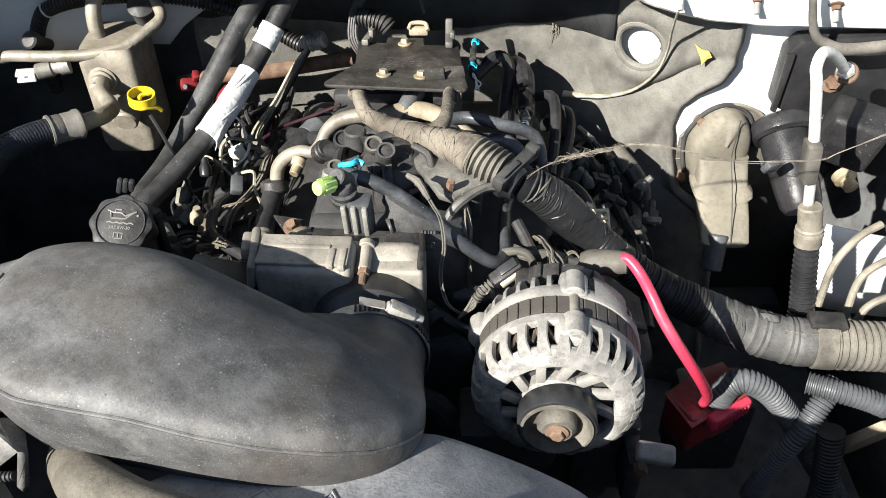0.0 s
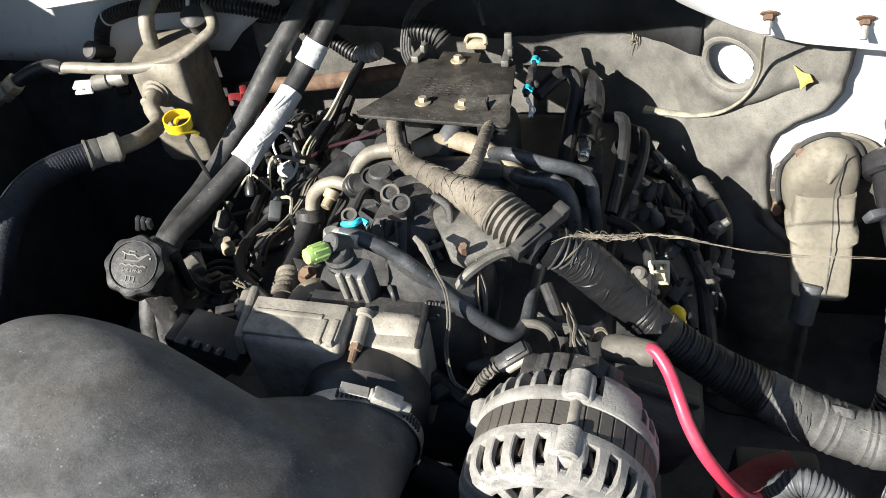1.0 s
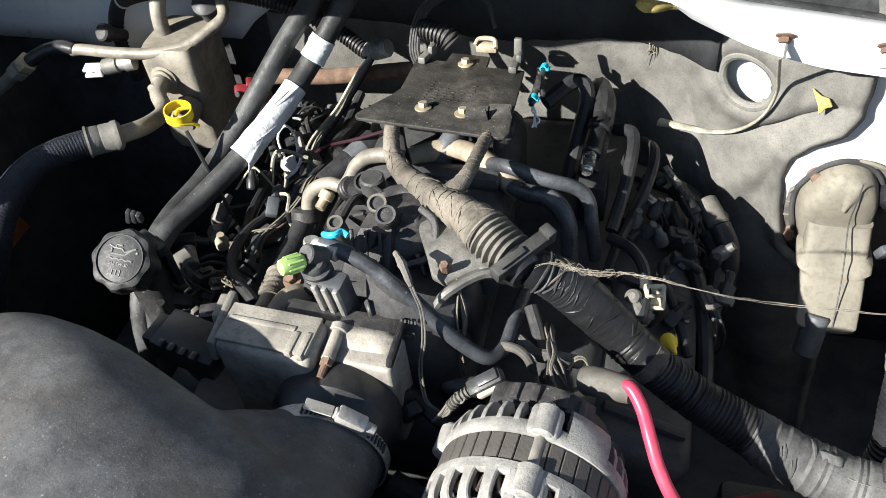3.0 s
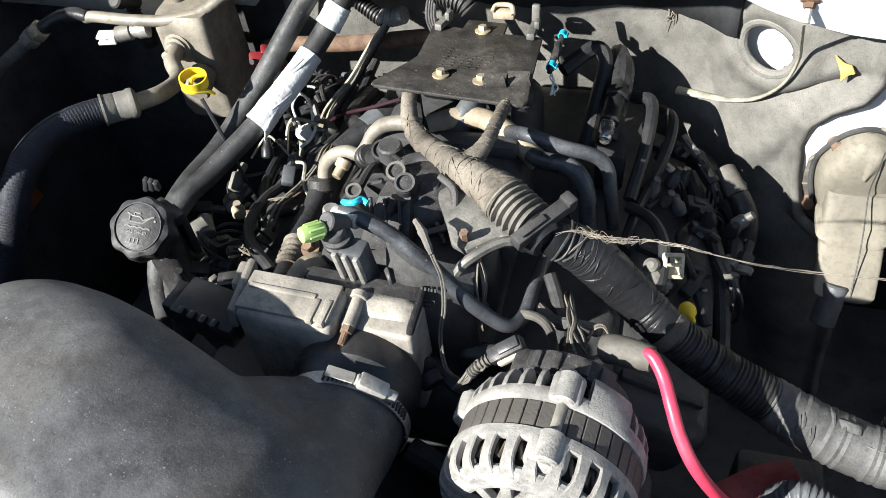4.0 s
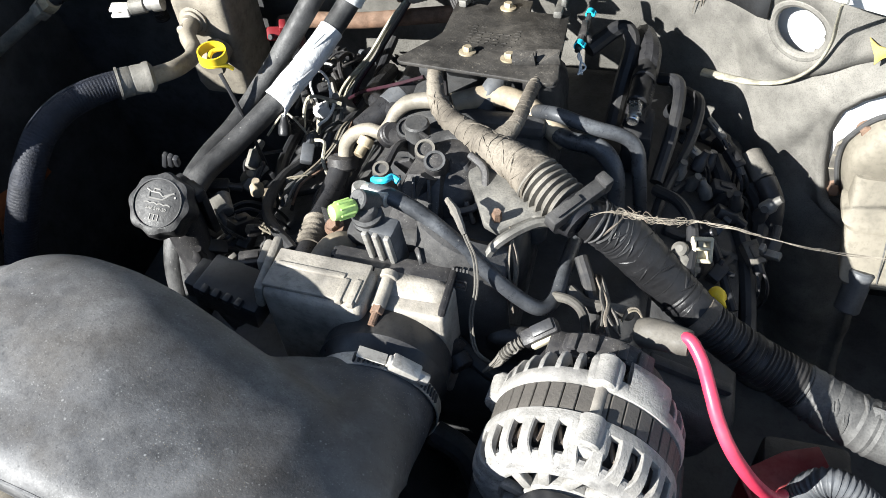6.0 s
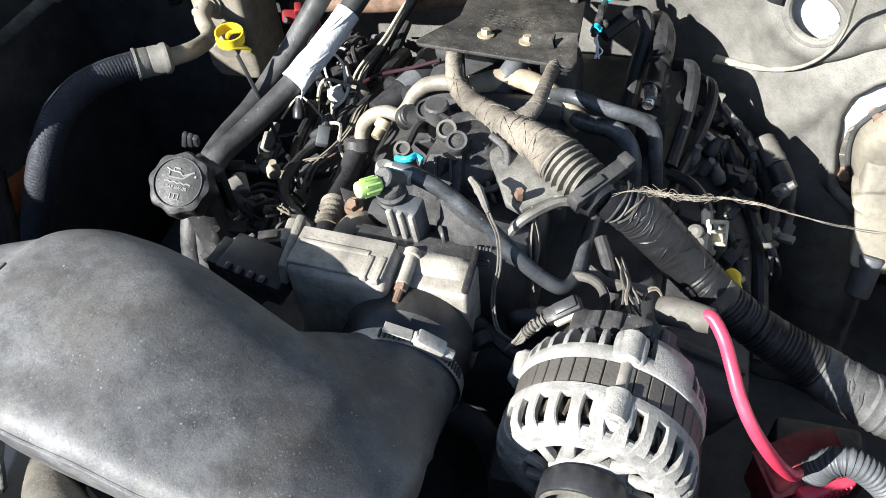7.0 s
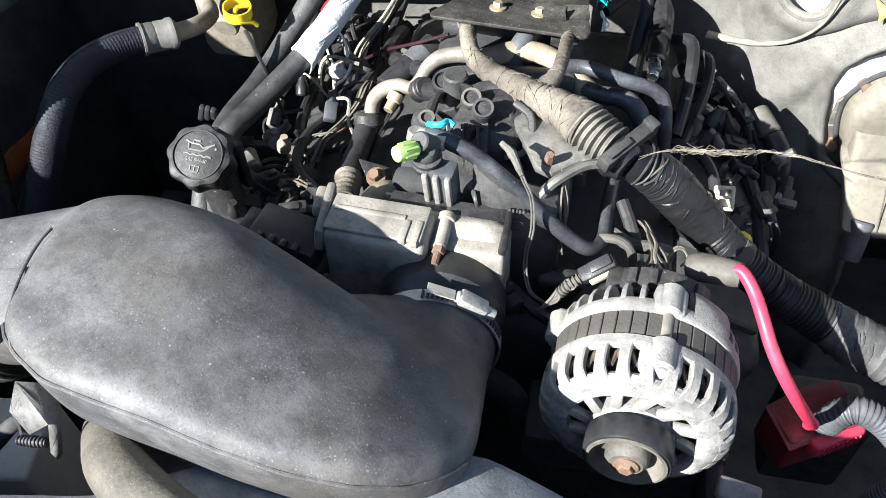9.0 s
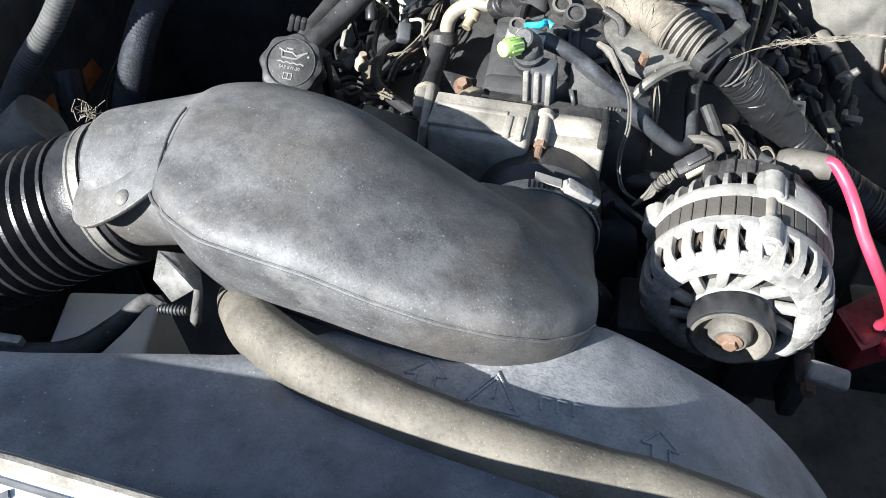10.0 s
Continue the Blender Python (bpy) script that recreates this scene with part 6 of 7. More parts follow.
turned(g, axis((-0.426, 0.914, 0.866), (-0.05, -1, 0.15)), [(0.018, 0), (0.018, 0.003), (0.0145, 0.004), (0.0145, 0.007), (0.011, 0.008), (0.010, 0.014), (0.0065, 0.015), (0.0065, 0.028), (0.0045, 0.029)], 24)
part("service_port", g, "can", can)
g = rod(B(), (-0.40, 0.912, 0.835), (-0.40, 0.88, 0.825), 0.016, 18)
part("outlet", g, "can", can)
g = B()
turned(g, axis((-0.468, 0.925, 0.882), (-1, -0.3, -0.1)), [(0.011, 0), (0.011, 0.012), (0.0085, 0.013), (0.0085, 0.022)], 18)
part("switch_base", g, "steel", can)
g = rod(B(), (-0.487, 0.919, 0.880), (-0.506, 0.913, 0.878), 0.0102, 18)
part("switch_body", g, "zinc", can, "pale grey pressure switch")
g = B()
box(g, pose(-0.518, 0.909, 0.880, 0, 4, 16), 0.022, 0.016, 0.0035, 0.001)
box(g, pose(-0.518, 0.909, 0.872, 0, 4, 16), 0.022, 0.016, 0.0035, 0.001)
box(g, pose(-0.511, 0.911, 0.876, 0, 4, 16), 0.008, 0.016, 0.010, 0.001)
part("switch_plug", g, "white", can)
g = sweep(B(), [(-0.430, 0.955, 0.89), (-0.434, 0.955, 0.915), (-0.432, 0.965, 0.945), (-0.418, 0.985, 0.965), (-0.39, 1.00, 0.967)], 0.0095, n=16)
part("top_pipe", g, "pipe", can)

tube_thing("refrigerant_line", [(-0.552, 0.925, 0.891), (-0.535, 0.925, 0.894), (-0.482, 0.920, 0.896), (-0.430, 0.922, 0.898), (-0.395, 0.935, 0.902), (-0.368, 0.955, 0.914), (-0.355, 0.972, 0.924), (-0.372, 1.0, 0.940)], 0.0072, "pipe", "dusty bent aluminium refrigerant line over the can", "metal line", n=14)
tube_thing("rubber_line", [(-0.548, 0.925, 0.8935), (-0.565, 0.925, 0.8960), (-0.582, 0.918, 0.8945), (-0.600, 0.909, 0.887), (-0.612, 0.905, 0.881)], [0.0075, 0.0088, 0.0090, 0.0090, 0.0086], "rubber", "black rubber elbow joined to the metal line", "hose", n=14)
LN = Vector((-0.089, -0.015, -0.059)).normalized()
fitting = thing("line_fitting", (-0.62, 0.90, 0.86), "worn aluminium line with a brassy hexagon union nut", "fitting")
for at, mat in ((0.000, "brass"), (0.018, "pipe")):
    nut = turned(B(), axis(Vector((-0.606, 0.906, 0.885)) + LN * at, LN), [(0.0095, -0.001), (0.0125, 0), (0.0130, 0.002), (0.0130, 0.012), (0.0118, 0.014), (0.0095, 0.015)], 6)
    part("hexagon_nut", nut, mat, fitting)
part("metal_line", sweep(B(), [Vector((-0.606, 0.906, 0.885)) + LN * d for d in (0.0, 0.03, 0.06, 0.12, 0.20)], 0.0085, n=16), "pipe", fitting, "scuffed pale aluminium line")
cap = thing("service_cap", (-0.522, 0.96, 0.87), "small round black service cap", "cap")
g = turned(B(), axis((-0.520, 0.968, 0.890), (-0.25, -0.75, 0.6)), [(0.008, -0.02), (0.009, 0.004), (0.0115, 0.005), (0.0115, 0.016), (0.009, 0.018), (0.003, 0.0182)], 22)
part("cap", g, "black_dusty", cap)
g = turned(B(), axis((-0.382, 0.985, 0.928), (0.1, -0.5, 0.85)), [(0.014, -0.03), (0.014, 0), (0.017, 0.002), (0.017, 0.006), (0.008, 0.012)], 20)
tagged(part("can_fitting", g, "grime"), "metal hose fitting beside the can", "fitting")
g = B()
box(g, pose(-0.44, 0.985, 0.74), 0.06, 0.05, 0.12, 0.006)
tagged(part("can_bracket", g, "grime"), "dark bracket holding the receiver can", "bracket")

LOOM = [(-0.535, 1.0, 0.80), (-0.537, 1.0, 0.871), (-0.522, 1.0, 0.908), (-0.504, 1.0, 0.922), (-0.463, 1.0, 0.933), (-0.403, 1.0, 0.938), (-0.352, 1.0, 0.937), (-0.303, 1.0, 0.928), (-0.262, 1.0, 0.913), (-0.222, 1.0, 0.890), (-0.187, 0.985, 0.876), (-0.178, 0.980, 0.878)]
loom = thing("wire_loom", (-0.38, 0.99, 0.80), "black corrugated wire loom with white bands across the firewall", "wire loom")
part("loom_body", sweep(B(), LOOM, 0.0100, n=16, pitch=0.005, depth=0.002), "loom_black", loom)
lc = spline(LOOM, 20)
for k in (52, 104):
    part("band", rod(B(), lc[k], lc[k + 2], 0.0106, 18), "tape", loom, "white plastic band")
g = sweep(B(), [(-0.182, 0.981, 0.880), (-0.170, 0.978, 0.882), (-0.152, 0.975, 0.890)], [0.0095, 0.0115, 0.0115], n=16, pitch=0.0055, depth=0.002)
part("loom_end", g, "steel", loom, "grey ribbed loom end")
rng = random.Random(5)
bundle = thing("wire_bundle", (-0.2, 0.94, 0.78), "bundle of coloured wires leaving the loom", "wires")
for k, mat in enumerate(("wire_tan", "maroon", "wire_tan", "yellow_wire", "conduit", "loom_black", "wire_tan")):
    j = Vector((rng.uniform(-0.006, 0.006), rng.uniform(-0.004, 0.004), rng.uniform(-0.003, 0.003)))
    part("wire", sweep(B(), [Vector((-0.172, 0.974, 0.878)) + j * 0.5, Vector((-0.192, 0.962, 0.850)) + j, Vector((-0.216, 0.942, 0.815)) + j, Vector((-0.238, 0.905, 0.79)) + j * 1.6, Vector((-0.235, 0.86, 0.775)) + j * 2], 0.0020, n=6), mat, bundle)
tube_thing("rusty_pipe", [(-0.36, 1.0, 0.81), (-0.313, 0.985, 0.829), (-0.241, 0.98, 0.838), (-0.164, 0.98, 0.851), (-0.12, 0.985, 0.855)], 0.010, "rust", "rusty brown heater pipe behind the hoses", "pipe", n=14)

hoses = (([(-0.190, 1.03, 1.005), (-0.198, 0.965, 1.000), (-0.212, 0.935, 0.978), (-0.244, 0.895, 0.938), (-0.290, 0.840, 0.872), (-0.318, 0.780, 0.838), (-0.335, 0.720, 0.830), (-0.342, 0.675, 0.815), (-0.345, 0.63, 0.77), (-0.34, 0.60, 0.68)], 0.0118),
         ([(-0.160, 1.03, 0.995), (-0.168, 0.965, 0.990), (-0.182, 0.935, 0.968), (-0.226, 0.880, 0.905), (-0.262, 0.800, 0.872), (-0.308, 0.738, 0.840), (-0.328, 0.702, 0.830), (-0.335, 0.665, 0.812), (-0.33, 0.63, 0.76), (-0.32, 0.60, 0.68)], 0.0122))
for pts, r in hoses:
    tube_thing("heater_hose", pts, r, "rubber_dusty", "dusty black heater hose running to the firewall", "hose", n=20)
for a, b, name in (((-0.204, 0.908, 0.943), (-0.216, 0.893, 0.924), "short"), ((-0.228, 0.872, 0.901), (-0.274, 0.782, 0.864), "long")):
    c = spline(hoses[1][0], 30)
    i0 = min(range(len(c)), key=lambda i: (c[i] - Vector(a)).length)
    i1 = min(range(len(c)), key=lambda i: (c[i] - Vector(b)).length)
    run = [c[i] for i in range(i0, i1 + 1, 2 if name == "short" else 4)]
    foil = thing("foil_tape", run[0], "crumpled white foil tape wrapped round the hose", "tape")
    part("foil", sweep(B(), run, [0.0136 + 0.0012 * k / len(run) for k in range(len(run))], n=28, per=5, wob=0.022, seed=i0), "tape", foil)
    rng = random.Random(i0)
    for k in range(3 if name == "short" else 7):
        i = rng.randrange(max(1, len(run) - 3))
        a0 = rng.uniform(0, 6.3)
        line = []
        for d in range(4):
            m = axis(run[min(i + d, len(run) - 1)], run[min(i + d + 1, len(run) - 1)] - run[min(i + d, len(run) - 2)])
            line.append(m @ Vector((0.0140 * math.cos(a0 + 0.2 * d), 0.0140 * math.sin(a0 + 0.2 * d), 0)))
        part("crease", sweep(B(), line, [0.0003, 0.0011, 0.0010, 0.0003], n=5, per=3), "tape", foil)
    if name == "long":
        m = axis(run[-1], run[-2] - run[-1], up=(0, -0.4, 1))
        g = skin(B(), [[m @ Vector((r * math.cos(a), r * math.sin(a), h + 0.004 * math.sin(3 * a))) for a in np.linspace(radians(150), radians(262), 9)] for r, h in ((0.0146, 0.022), (0.0156, 0.008), (0.0172, -0.004))])
        part("loose_flap", g, "tape", foil, solid=0.0009)
tp = thing("red_cap", (-0.31, 0.905, 0.80), "red plastic cap behind the hoses", "cap")
g = B()
box(g, pose(-0.315, 0.903, 0.866, 30, 10, 24), 0.022, 0.014, 0.012, 0.003)
box(g, pose(-0.306, 0.905, 0.876, 30, 10, 24), 0.008, 0.012, 0.012, 0.002)
part("cap", g, "red_box", tp)
part("cap_tail", box(B(), pose(-0.280, 0.910, 0.846, 20, 40, 30), 0.010, 0.008, 0.034, 0.003), "red_box", tp)
part("cap_eye", rod(B(), (-0.316, 0.894, 0.868), (-0.317, 0.890, 0.870), 0.0035, 12), "black", tp)
g = rod(B(), (-0.295, 0.92, 0.80), (-0.298, 0.91, 0.86), 0.012)
part("neck", g, "black", tp)

lh = thing("woven_hose", (-0.50, 0.76, 0.60), "thick woven black hose with a crimped ferrule", "hose")
g = sweep(B(), [(-0.405, 0.773, 0.892), (-0.424, 0.760, 0.895), (-0.447, 0.737, 0.898), (-0.466, 0.710, 0.897), (-0.478, 0.680, 0.888), (-0.485, 0.655, 0.870), (-0.492, 0.635, 0.845), (-0.503, 0.612, 0.805), (-0.515, 0.590, 0.750), (-0.525, 0.570, 0.660), (-0.525, 0.56, 0.55)], [0.0138, 0.0142, 0.0150, 0.0156, 0.0160, 0.0162, 0.0164, 0.0166, 0.0168, 0.0168, 0.0168], n=36, per=8, pitch=0.0034, depth=0.0003)
part("hose_body", g, "blue_black", lh)
for k in range(14):
    a = 2 * math.pi * k / 14
    g = sweep(B(), [Vector(p) + Vector((math.sin(a) * 0.6, math.sin(a) * 0.5, math.cos(a))).normalized() * r for p, r in (((-0.428, 0.757, 0.8955), 0.0140), ((-0.447, 0.737, 0.898), 0.0148), ((-0.466, 0.710, 0.897), 0.0154), ((-0.478, 0.680, 0.888), 0.0158), ((-0.485, 0.655, 0.870), 0.0160))], 0.0010, n=5, per=5)
    part("rib", g, "blue_black", lh)
g = turned(B(), axis(Vector((-0.4285, 0.7565, 0.8955)), Vector((0.76, 0.62, -0.12)).normalized()), [(0.0150, -0.001), (0.0172, -0.001), (0.0174, 0.0015), (0.0160, 0.0022), (0.0157, 0.012), (0.0150, 0.014), (0.0158, 0.016), (0.0155, 0.026), (0.0168, 0.028), (0.0168, 0.033), (0.0120, 0.037)], 36)
part("ferrule", g, "sleeve", lh, "dusty crimped metal ferrule with a lip")
g = sweep(B(), [(-0.402, 0.778, 0.891), (-0.388, 0.802, 0.885), (-0.391, 0.838, 0.872), (-0.405, 0.866, 0.862), (-0.420, 0.884, 0.866), (-0.424, 0.905, 0.868)], [0.0098, 0.0095, 0.0092, 0.0095, 0.0098, 0.0098], n=18)
part("metal_end", g, "can", lh)
rg = thing("dipstick_ring", (-0.32, 0.79, 0.80), "bright yellow dipstick ring handle", "dipstick")
mr = axis((-0.337, 0.802, 0.908), (0.12, -0.06, 1.0))
g = lathe(B(), mr, [(0.0135, -0.0055), (0.0150, -0.0055), (0.0150, 0.0065), (0.0135, 0.0065), (0.0135, -0.0055)], 36)
sweep(g, [mr @ Vector((0.0145, -0.002, 0.001)), mr @ Vector((0.002, 0.004, 0.000)), mr @ Vector((-0.010, -0.008, -0.002)), mr @ Vector((0.004, -0.016, -0.008)), mr @ Vector((0.009, -0.018, -0.014))], 0.0024, n=8)
part("ring", g, "yellow", rg)
g = sweep(B(), [(-0.329, 0.793, 0.892), (-0.318, 0.785, 0.870), (-0.302, 0.775, 0.82), (-0.28, 0.76, 0.72)], 0.0022, n=6)
part("rod", g, "black", rg)
for pts, r in (([(-0.52, 0.735, 0.84), (-0.56, 0.70, 0.79), (-0.59, 0.68, 0.74), (-0.62, 0.66, 0.68)], 0.0012), ([(-0.515, 0.735, 0.84), (-0.552, 0.705, 0.79), (-0.586, 0.69, 0.74), (-0.60, 0.67, 0.66)], 0.0010)):
    tube_thing("thin_wire", pts, r * 0.7, "conduit", "thin tan wire beside the woven hose", "wire", n=6)

oil = thing("oil_filler", (-0.31, 0.60, 0.72), "ribbed black oil filler cap on a bent neck", "oil filler")
mo = axis((-0.311, 0.612, 0.883), (0.10, -0.52, 0.85), up=(0, 1, 0))
g = B()
rows = []
for h, r, wv in ((-0.022, 0.027, 1), (-0.018, 0.0295, 1), (0.0, 0.030, 1), (0.004, 0.0285, 0.7), (0.0065, 0.0245, 0.1)):
    rows.append([mo @ Vector(((r + 0.0016 * wv * math.cos(8 * a)) * math.cos(a), (r + 0.0016 * wv * math.cos(8 * a)) * math.sin(a), h)) for a in (2 * math.pi * i / 96 for i in range(96))])
skin(g, rows, closed=True, caps=True)
capo = part("cap", g, "rubber_dusty", oil, "scalloped dark grey filler cap")
g = lathe(B(), mo, [(0.0235, 0.0064), (0.0235, 0.0078), (0.0225, 0.0078), (0.0225, 0.0064)], 48)
part("cap_ring", g, "rubber_dusty", capo)
g = B()
h = 0.0068
can_shape = [(-0.011, 0.008), (-0.009, 0.004), (0.003, 0.004), (0.011, 0.009)]
sweep(g, [mo @ Vector((x, y, h)) for x, y in ((-0.013, 0.012), (-0.008, 0.010), (0.000, 0.010), (0.004, 0.007), (0.014, 0.012))], 0.0009, n=5, straight=True)
sweep(g, [mo @ Vector((x, y, h)) for x, y in ((-0.010, 0.010), (-0.009, 0.004), (0.004, 0.004), (0.012, 0.011))], 0.0009, n=5, straight=True)
sweep(g, [mo @ Vector((x, y, h)) for x, y in ((-0.006, 0.010), (-0.006, 0.013), (0.0, 0.013))], 0.0008, n=5, straight=True)
sweep(g, [mo @ Vector((-0.013 + 0.026 * i / 16, -0.001 + 0.0012 * abs(math.sin(i * math.pi / 4)), h)) for i in range(17)], 0.0008, n=5, straight=True)
rod(g, mo @ Vector((0.0155, 0.008, h - 0.001)), mo @ Vector((0.0155, 0.008, h + 0.0006)), 0.0012, 8)
part("oil_symbol", g, "print", capo, "pale printed oil can symbol")
for text, size, y, bold in (("SAE 5W-30", 0.0042, -0.0065, 0.0001),):
    cu = bpy.data.curves.new("cap_text", "FONT")
    cu.body, cu.size, cu.extrude, cu.offset, cu.align_x = text, size, 0.0003, bold, "CENTER"
    tx = new("cap_text", cu)
    tx.matrix_world = mo @ pose(0, y, h)
    dg = bpy.context.evaluated_depsgraph_get()
    me = bpy.data.meshes.new_from_object(tx.evaluated_get(dg))
    bpy.data.objects.remove(tx)
    me.transform(mo @ pose(0, y, h))
    me.materials.clear()
    me.materials.append(M["print"])
    tob = new("printed_grade", me)
    tob.parent = capo
g = B()
for a, b in (((-0.004, -0.016), (0.004, -0.016)), ((0.004, -0.016), (0.004, -0.0105)), ((0.004, -0.0105), (-0.004, -0.0105)), ((-0.004, -0.0105), (-0.004, -0.016)), ((0, -0.016), (0, -0.0105))):
    sweep(g, [mo @ Vector((*a, h)), mo @ Vector((*b, h))], 0.0005, n=4, straight=True)
part("book_symbol", g, "print", capo)
g = sweep(B(), [mo @ Vector((0, 0, -0.020)), mo @ Vector((0.0, 0.0, -0.045)), (-0.300, 0.618, 0.80), (-0.276, 0.600, 0.775), (-0.25, 0.590, 0.745), (-0.22, 0.60, 0.70)], [0.022, 0.021, 0.0165, 0.0155, 0.016, 0.018], n=22)
part("neck", g, "black_dusty", oil)
g = B()
box(g, pose(-0.300, 0.645, 0.874, 0, 0, -28), 0.04, 0.012, 0.012, 0.003)
for k in range(3):
    box(g, pose(-0.322 + 0.006 * k, 0.655, 0.898, 10 * k, 20, 0), 0.005, 0.006, 0.018, 0.0015)
box(g, pose(-0.295, 0.648, 0.845, 0, 0, -28), 0.02, 0.008, 0.06, 0.002)
part("hose_clip", g, "black", oil)

# front details beside the radiator
tube_thing("upper_radiator_hose", [(-0.262, 0.350, 0.885), (-0.256, 0.330, 0.906), (-0.243, 0.311, 0.921), (-0.224, 0.290, 0.932), (-0.180, 0.264, 0.940), (-0.124, 0.245, 0.943), (-0.061, 0.230, 0.944), (-0.002, 0.221, 0.944), (0.035, 0.217, 0.944), (0.10, 0.200, 0.942), (0.13, 0.165, 0.94)], [0.0185, 0.0188, 0.019, 0.019, 0.0195, 0.0198, 0.020, 0.020, 0.020, 0.020, 0.020], "tan_hose", "dust-covered tan upper radiator hose", "hose", n=32, per=8)
g = lathe(B(), axis((-0.2605, 0.345, 0.890), (-0.3, 0.7, -0.7)), [(0.0188, 0), (0.0200, 0), (0.0200, 0.008), (0.0188, 0.008)], 36)
tagged(part("spring_clamp", g, "steel"), "steel spring clamp on the radiator hose", "hose clamp")
db = thing("duct_bracket", (-0.295, 0.32, 0.86), "bent pale galvanised bracket under the intake duct", "bracket")
web = [(-0.304, 0.326, 0.957), (-0.304, 0.311, 0.946), (-0.291, 0.303, 0.934), (-0.272, 0.304, 0.951)]
g = B()
va = [g.verts.new(p) for p in web]
vb = [g.verts.new(p) for p in ((-0.283, 0.335, 0.944), (-0.270, 0.309, 0.943))]
vc = [g.verts.new(p) for p in ((-0.273, 0.300, 0.920), (-0.278, 0.298, 0.914), (-0.282, 0.300, 0.919))]
g.faces.new(va)
g.faces.new((va[0], va[3], vb[1], vb[0]))
g.faces.new((va[3], vc[2], vc[1], vc[0], vb[1]))
part("bracket_plate", g, "bracket", db, solid=0.0028)
g = sweep(B(), [(-0.303, 0.301, 0.925), (-0.292, 0.3015, 0.926), (-0.282, 0.302, 0.927)], [0.0030, 0.0042, 0.0034], n=14, pitch=0.0026, depth=0.0008)
part("bracket_grommet", g, "rubber_dusty", db)
g = sweep(B(), [(-0.268, 0.328, 0.918), (-0.245, 0.340, 0.922), (-0.225, 0.350, 0.925)], 0.006, n=10)
part("bracket_rod", g, "steel", db)
rt = thing("coolant_bottle", (-0.42, 0.35, 0.6), "white plastic bottle corner with dirt specks", "bottle")
g = box(B(), pose(-0.412, 0.350, 0.715, 0, 0, 8), 0.084, 0.074, 0.170, 0.004, 3)
part("bottle", g, "white", rt)
tube_thing("seal_strip", [(-0.52, 0.285, 0.845), (-0.44, 0.292, 0.842), (-0.395, 0.300, 0.846), (-0.365, 0.318, 0.862), (-0.335, 0.328, 0.890), (-0.300, 0.304, 0.924)], [0.010, 0.010, 0.011, 0.008, 0.005, 0.004], "rubber_dusty", "dusty rubber strap below the bracket", "strap", n=14, flat=0.6)
g = B()
box(g, pose(-0.452, 0.297, 0.852), 0.036, 0.008, 0.012, 0.002)
box(g, pose(-0.462, 0.270, 0.83, 20, 0, 0), 0.022, 0.02, 0.04, 0.003)
tagged(part("strap_clip", g, "steel"), "steel clip at the end of the strap", "clip")
tube_thing("braided_hose", [(-0.550, 0.66, 0.975), (-0.526, 0.640, 0.966), (-0.519, 0.628, 0.953), (-0.530, 0.615, 0.930), (-0.548, 0.600, 0.903), (-0.580, 0.585, 0.866), (-0.63, 0.58, 0.80)], 0.012, "woven", "dark woven-sleeved hose by the fender", "hose", n=18, pitch=0.004, depth=0.0008)
tube_thing("grey_hose", [(-0.56, 0.555, 0.83), (-0.60, 0.53, 0.80), (-0.65, 0.50, 0.77), (-0.70, 0.47, 0.74)], 0.030, "sleeve", "grey hose end in the bay corner", "hose", n=20)
tube_thing("ribbed_hose", [(-0.70, 0.80, 0.95), (-0.69, 0.72, 0.90), (-0.70, 0.66, 0.84), (-0.72, 0.6, 0.78)], 0.026, "loom_black", "black ribbed hose by the fender", "hose", n=20, pitch=0.008, depth=0.003)
tube_thing("dark_hose", [(-0.60, 0.66, 0.80), (-0.585, 0.62, 0.74), (-0.57, 0.58, 0.70), (-0.55, 0.54, 0.62), (-0.53, 0.51, 0.48), (-0.52, 0.50, 0.335)], 0.017, "rubber", "black hose in the shadow beside the engine", "hose", n=16)

# details down the left bank
lt = thing("labelled_tube", (-0.165, 0.83, 0.80), "black tube with a printed grey label band", "tube")
part("tube", rod(B(), (-0.140, 0.862, 0.845), (-0.185, 0.800, 0.825), 0.0145, 22), "rubber", lt)
part("label_band", rod(B(), (-0.149, 0.850, 0.8412), (-0.163, 0.831, 0.8350), 0.0149, 22), "loom", lt, "grey printed label")
tc = thing("breather_cap", (-0.31, 0.685, 0.77), "pale grey breather elbow on a black stem", "breather")
part("elbow", sweep(B(), [(-0.324, 0.668, 0.800), (-0.312, 0.680, 0.806), (-0.304, 0.690, 0.808)], [0.0105, 0.0115, 0.0095], n=14), "sleeve", tc)
part("cross_pipe", rod(B(), (-0.312, 0.700, 0.806), (-0.299, 0.680, 0.802), 0.0085, 14), "sleeve", tc)
part("stem", rod(B(), (-0.306, 0.688, 0.80), (-0.302, 0.690, 0.74), 0.0075, 12), "black", tc)
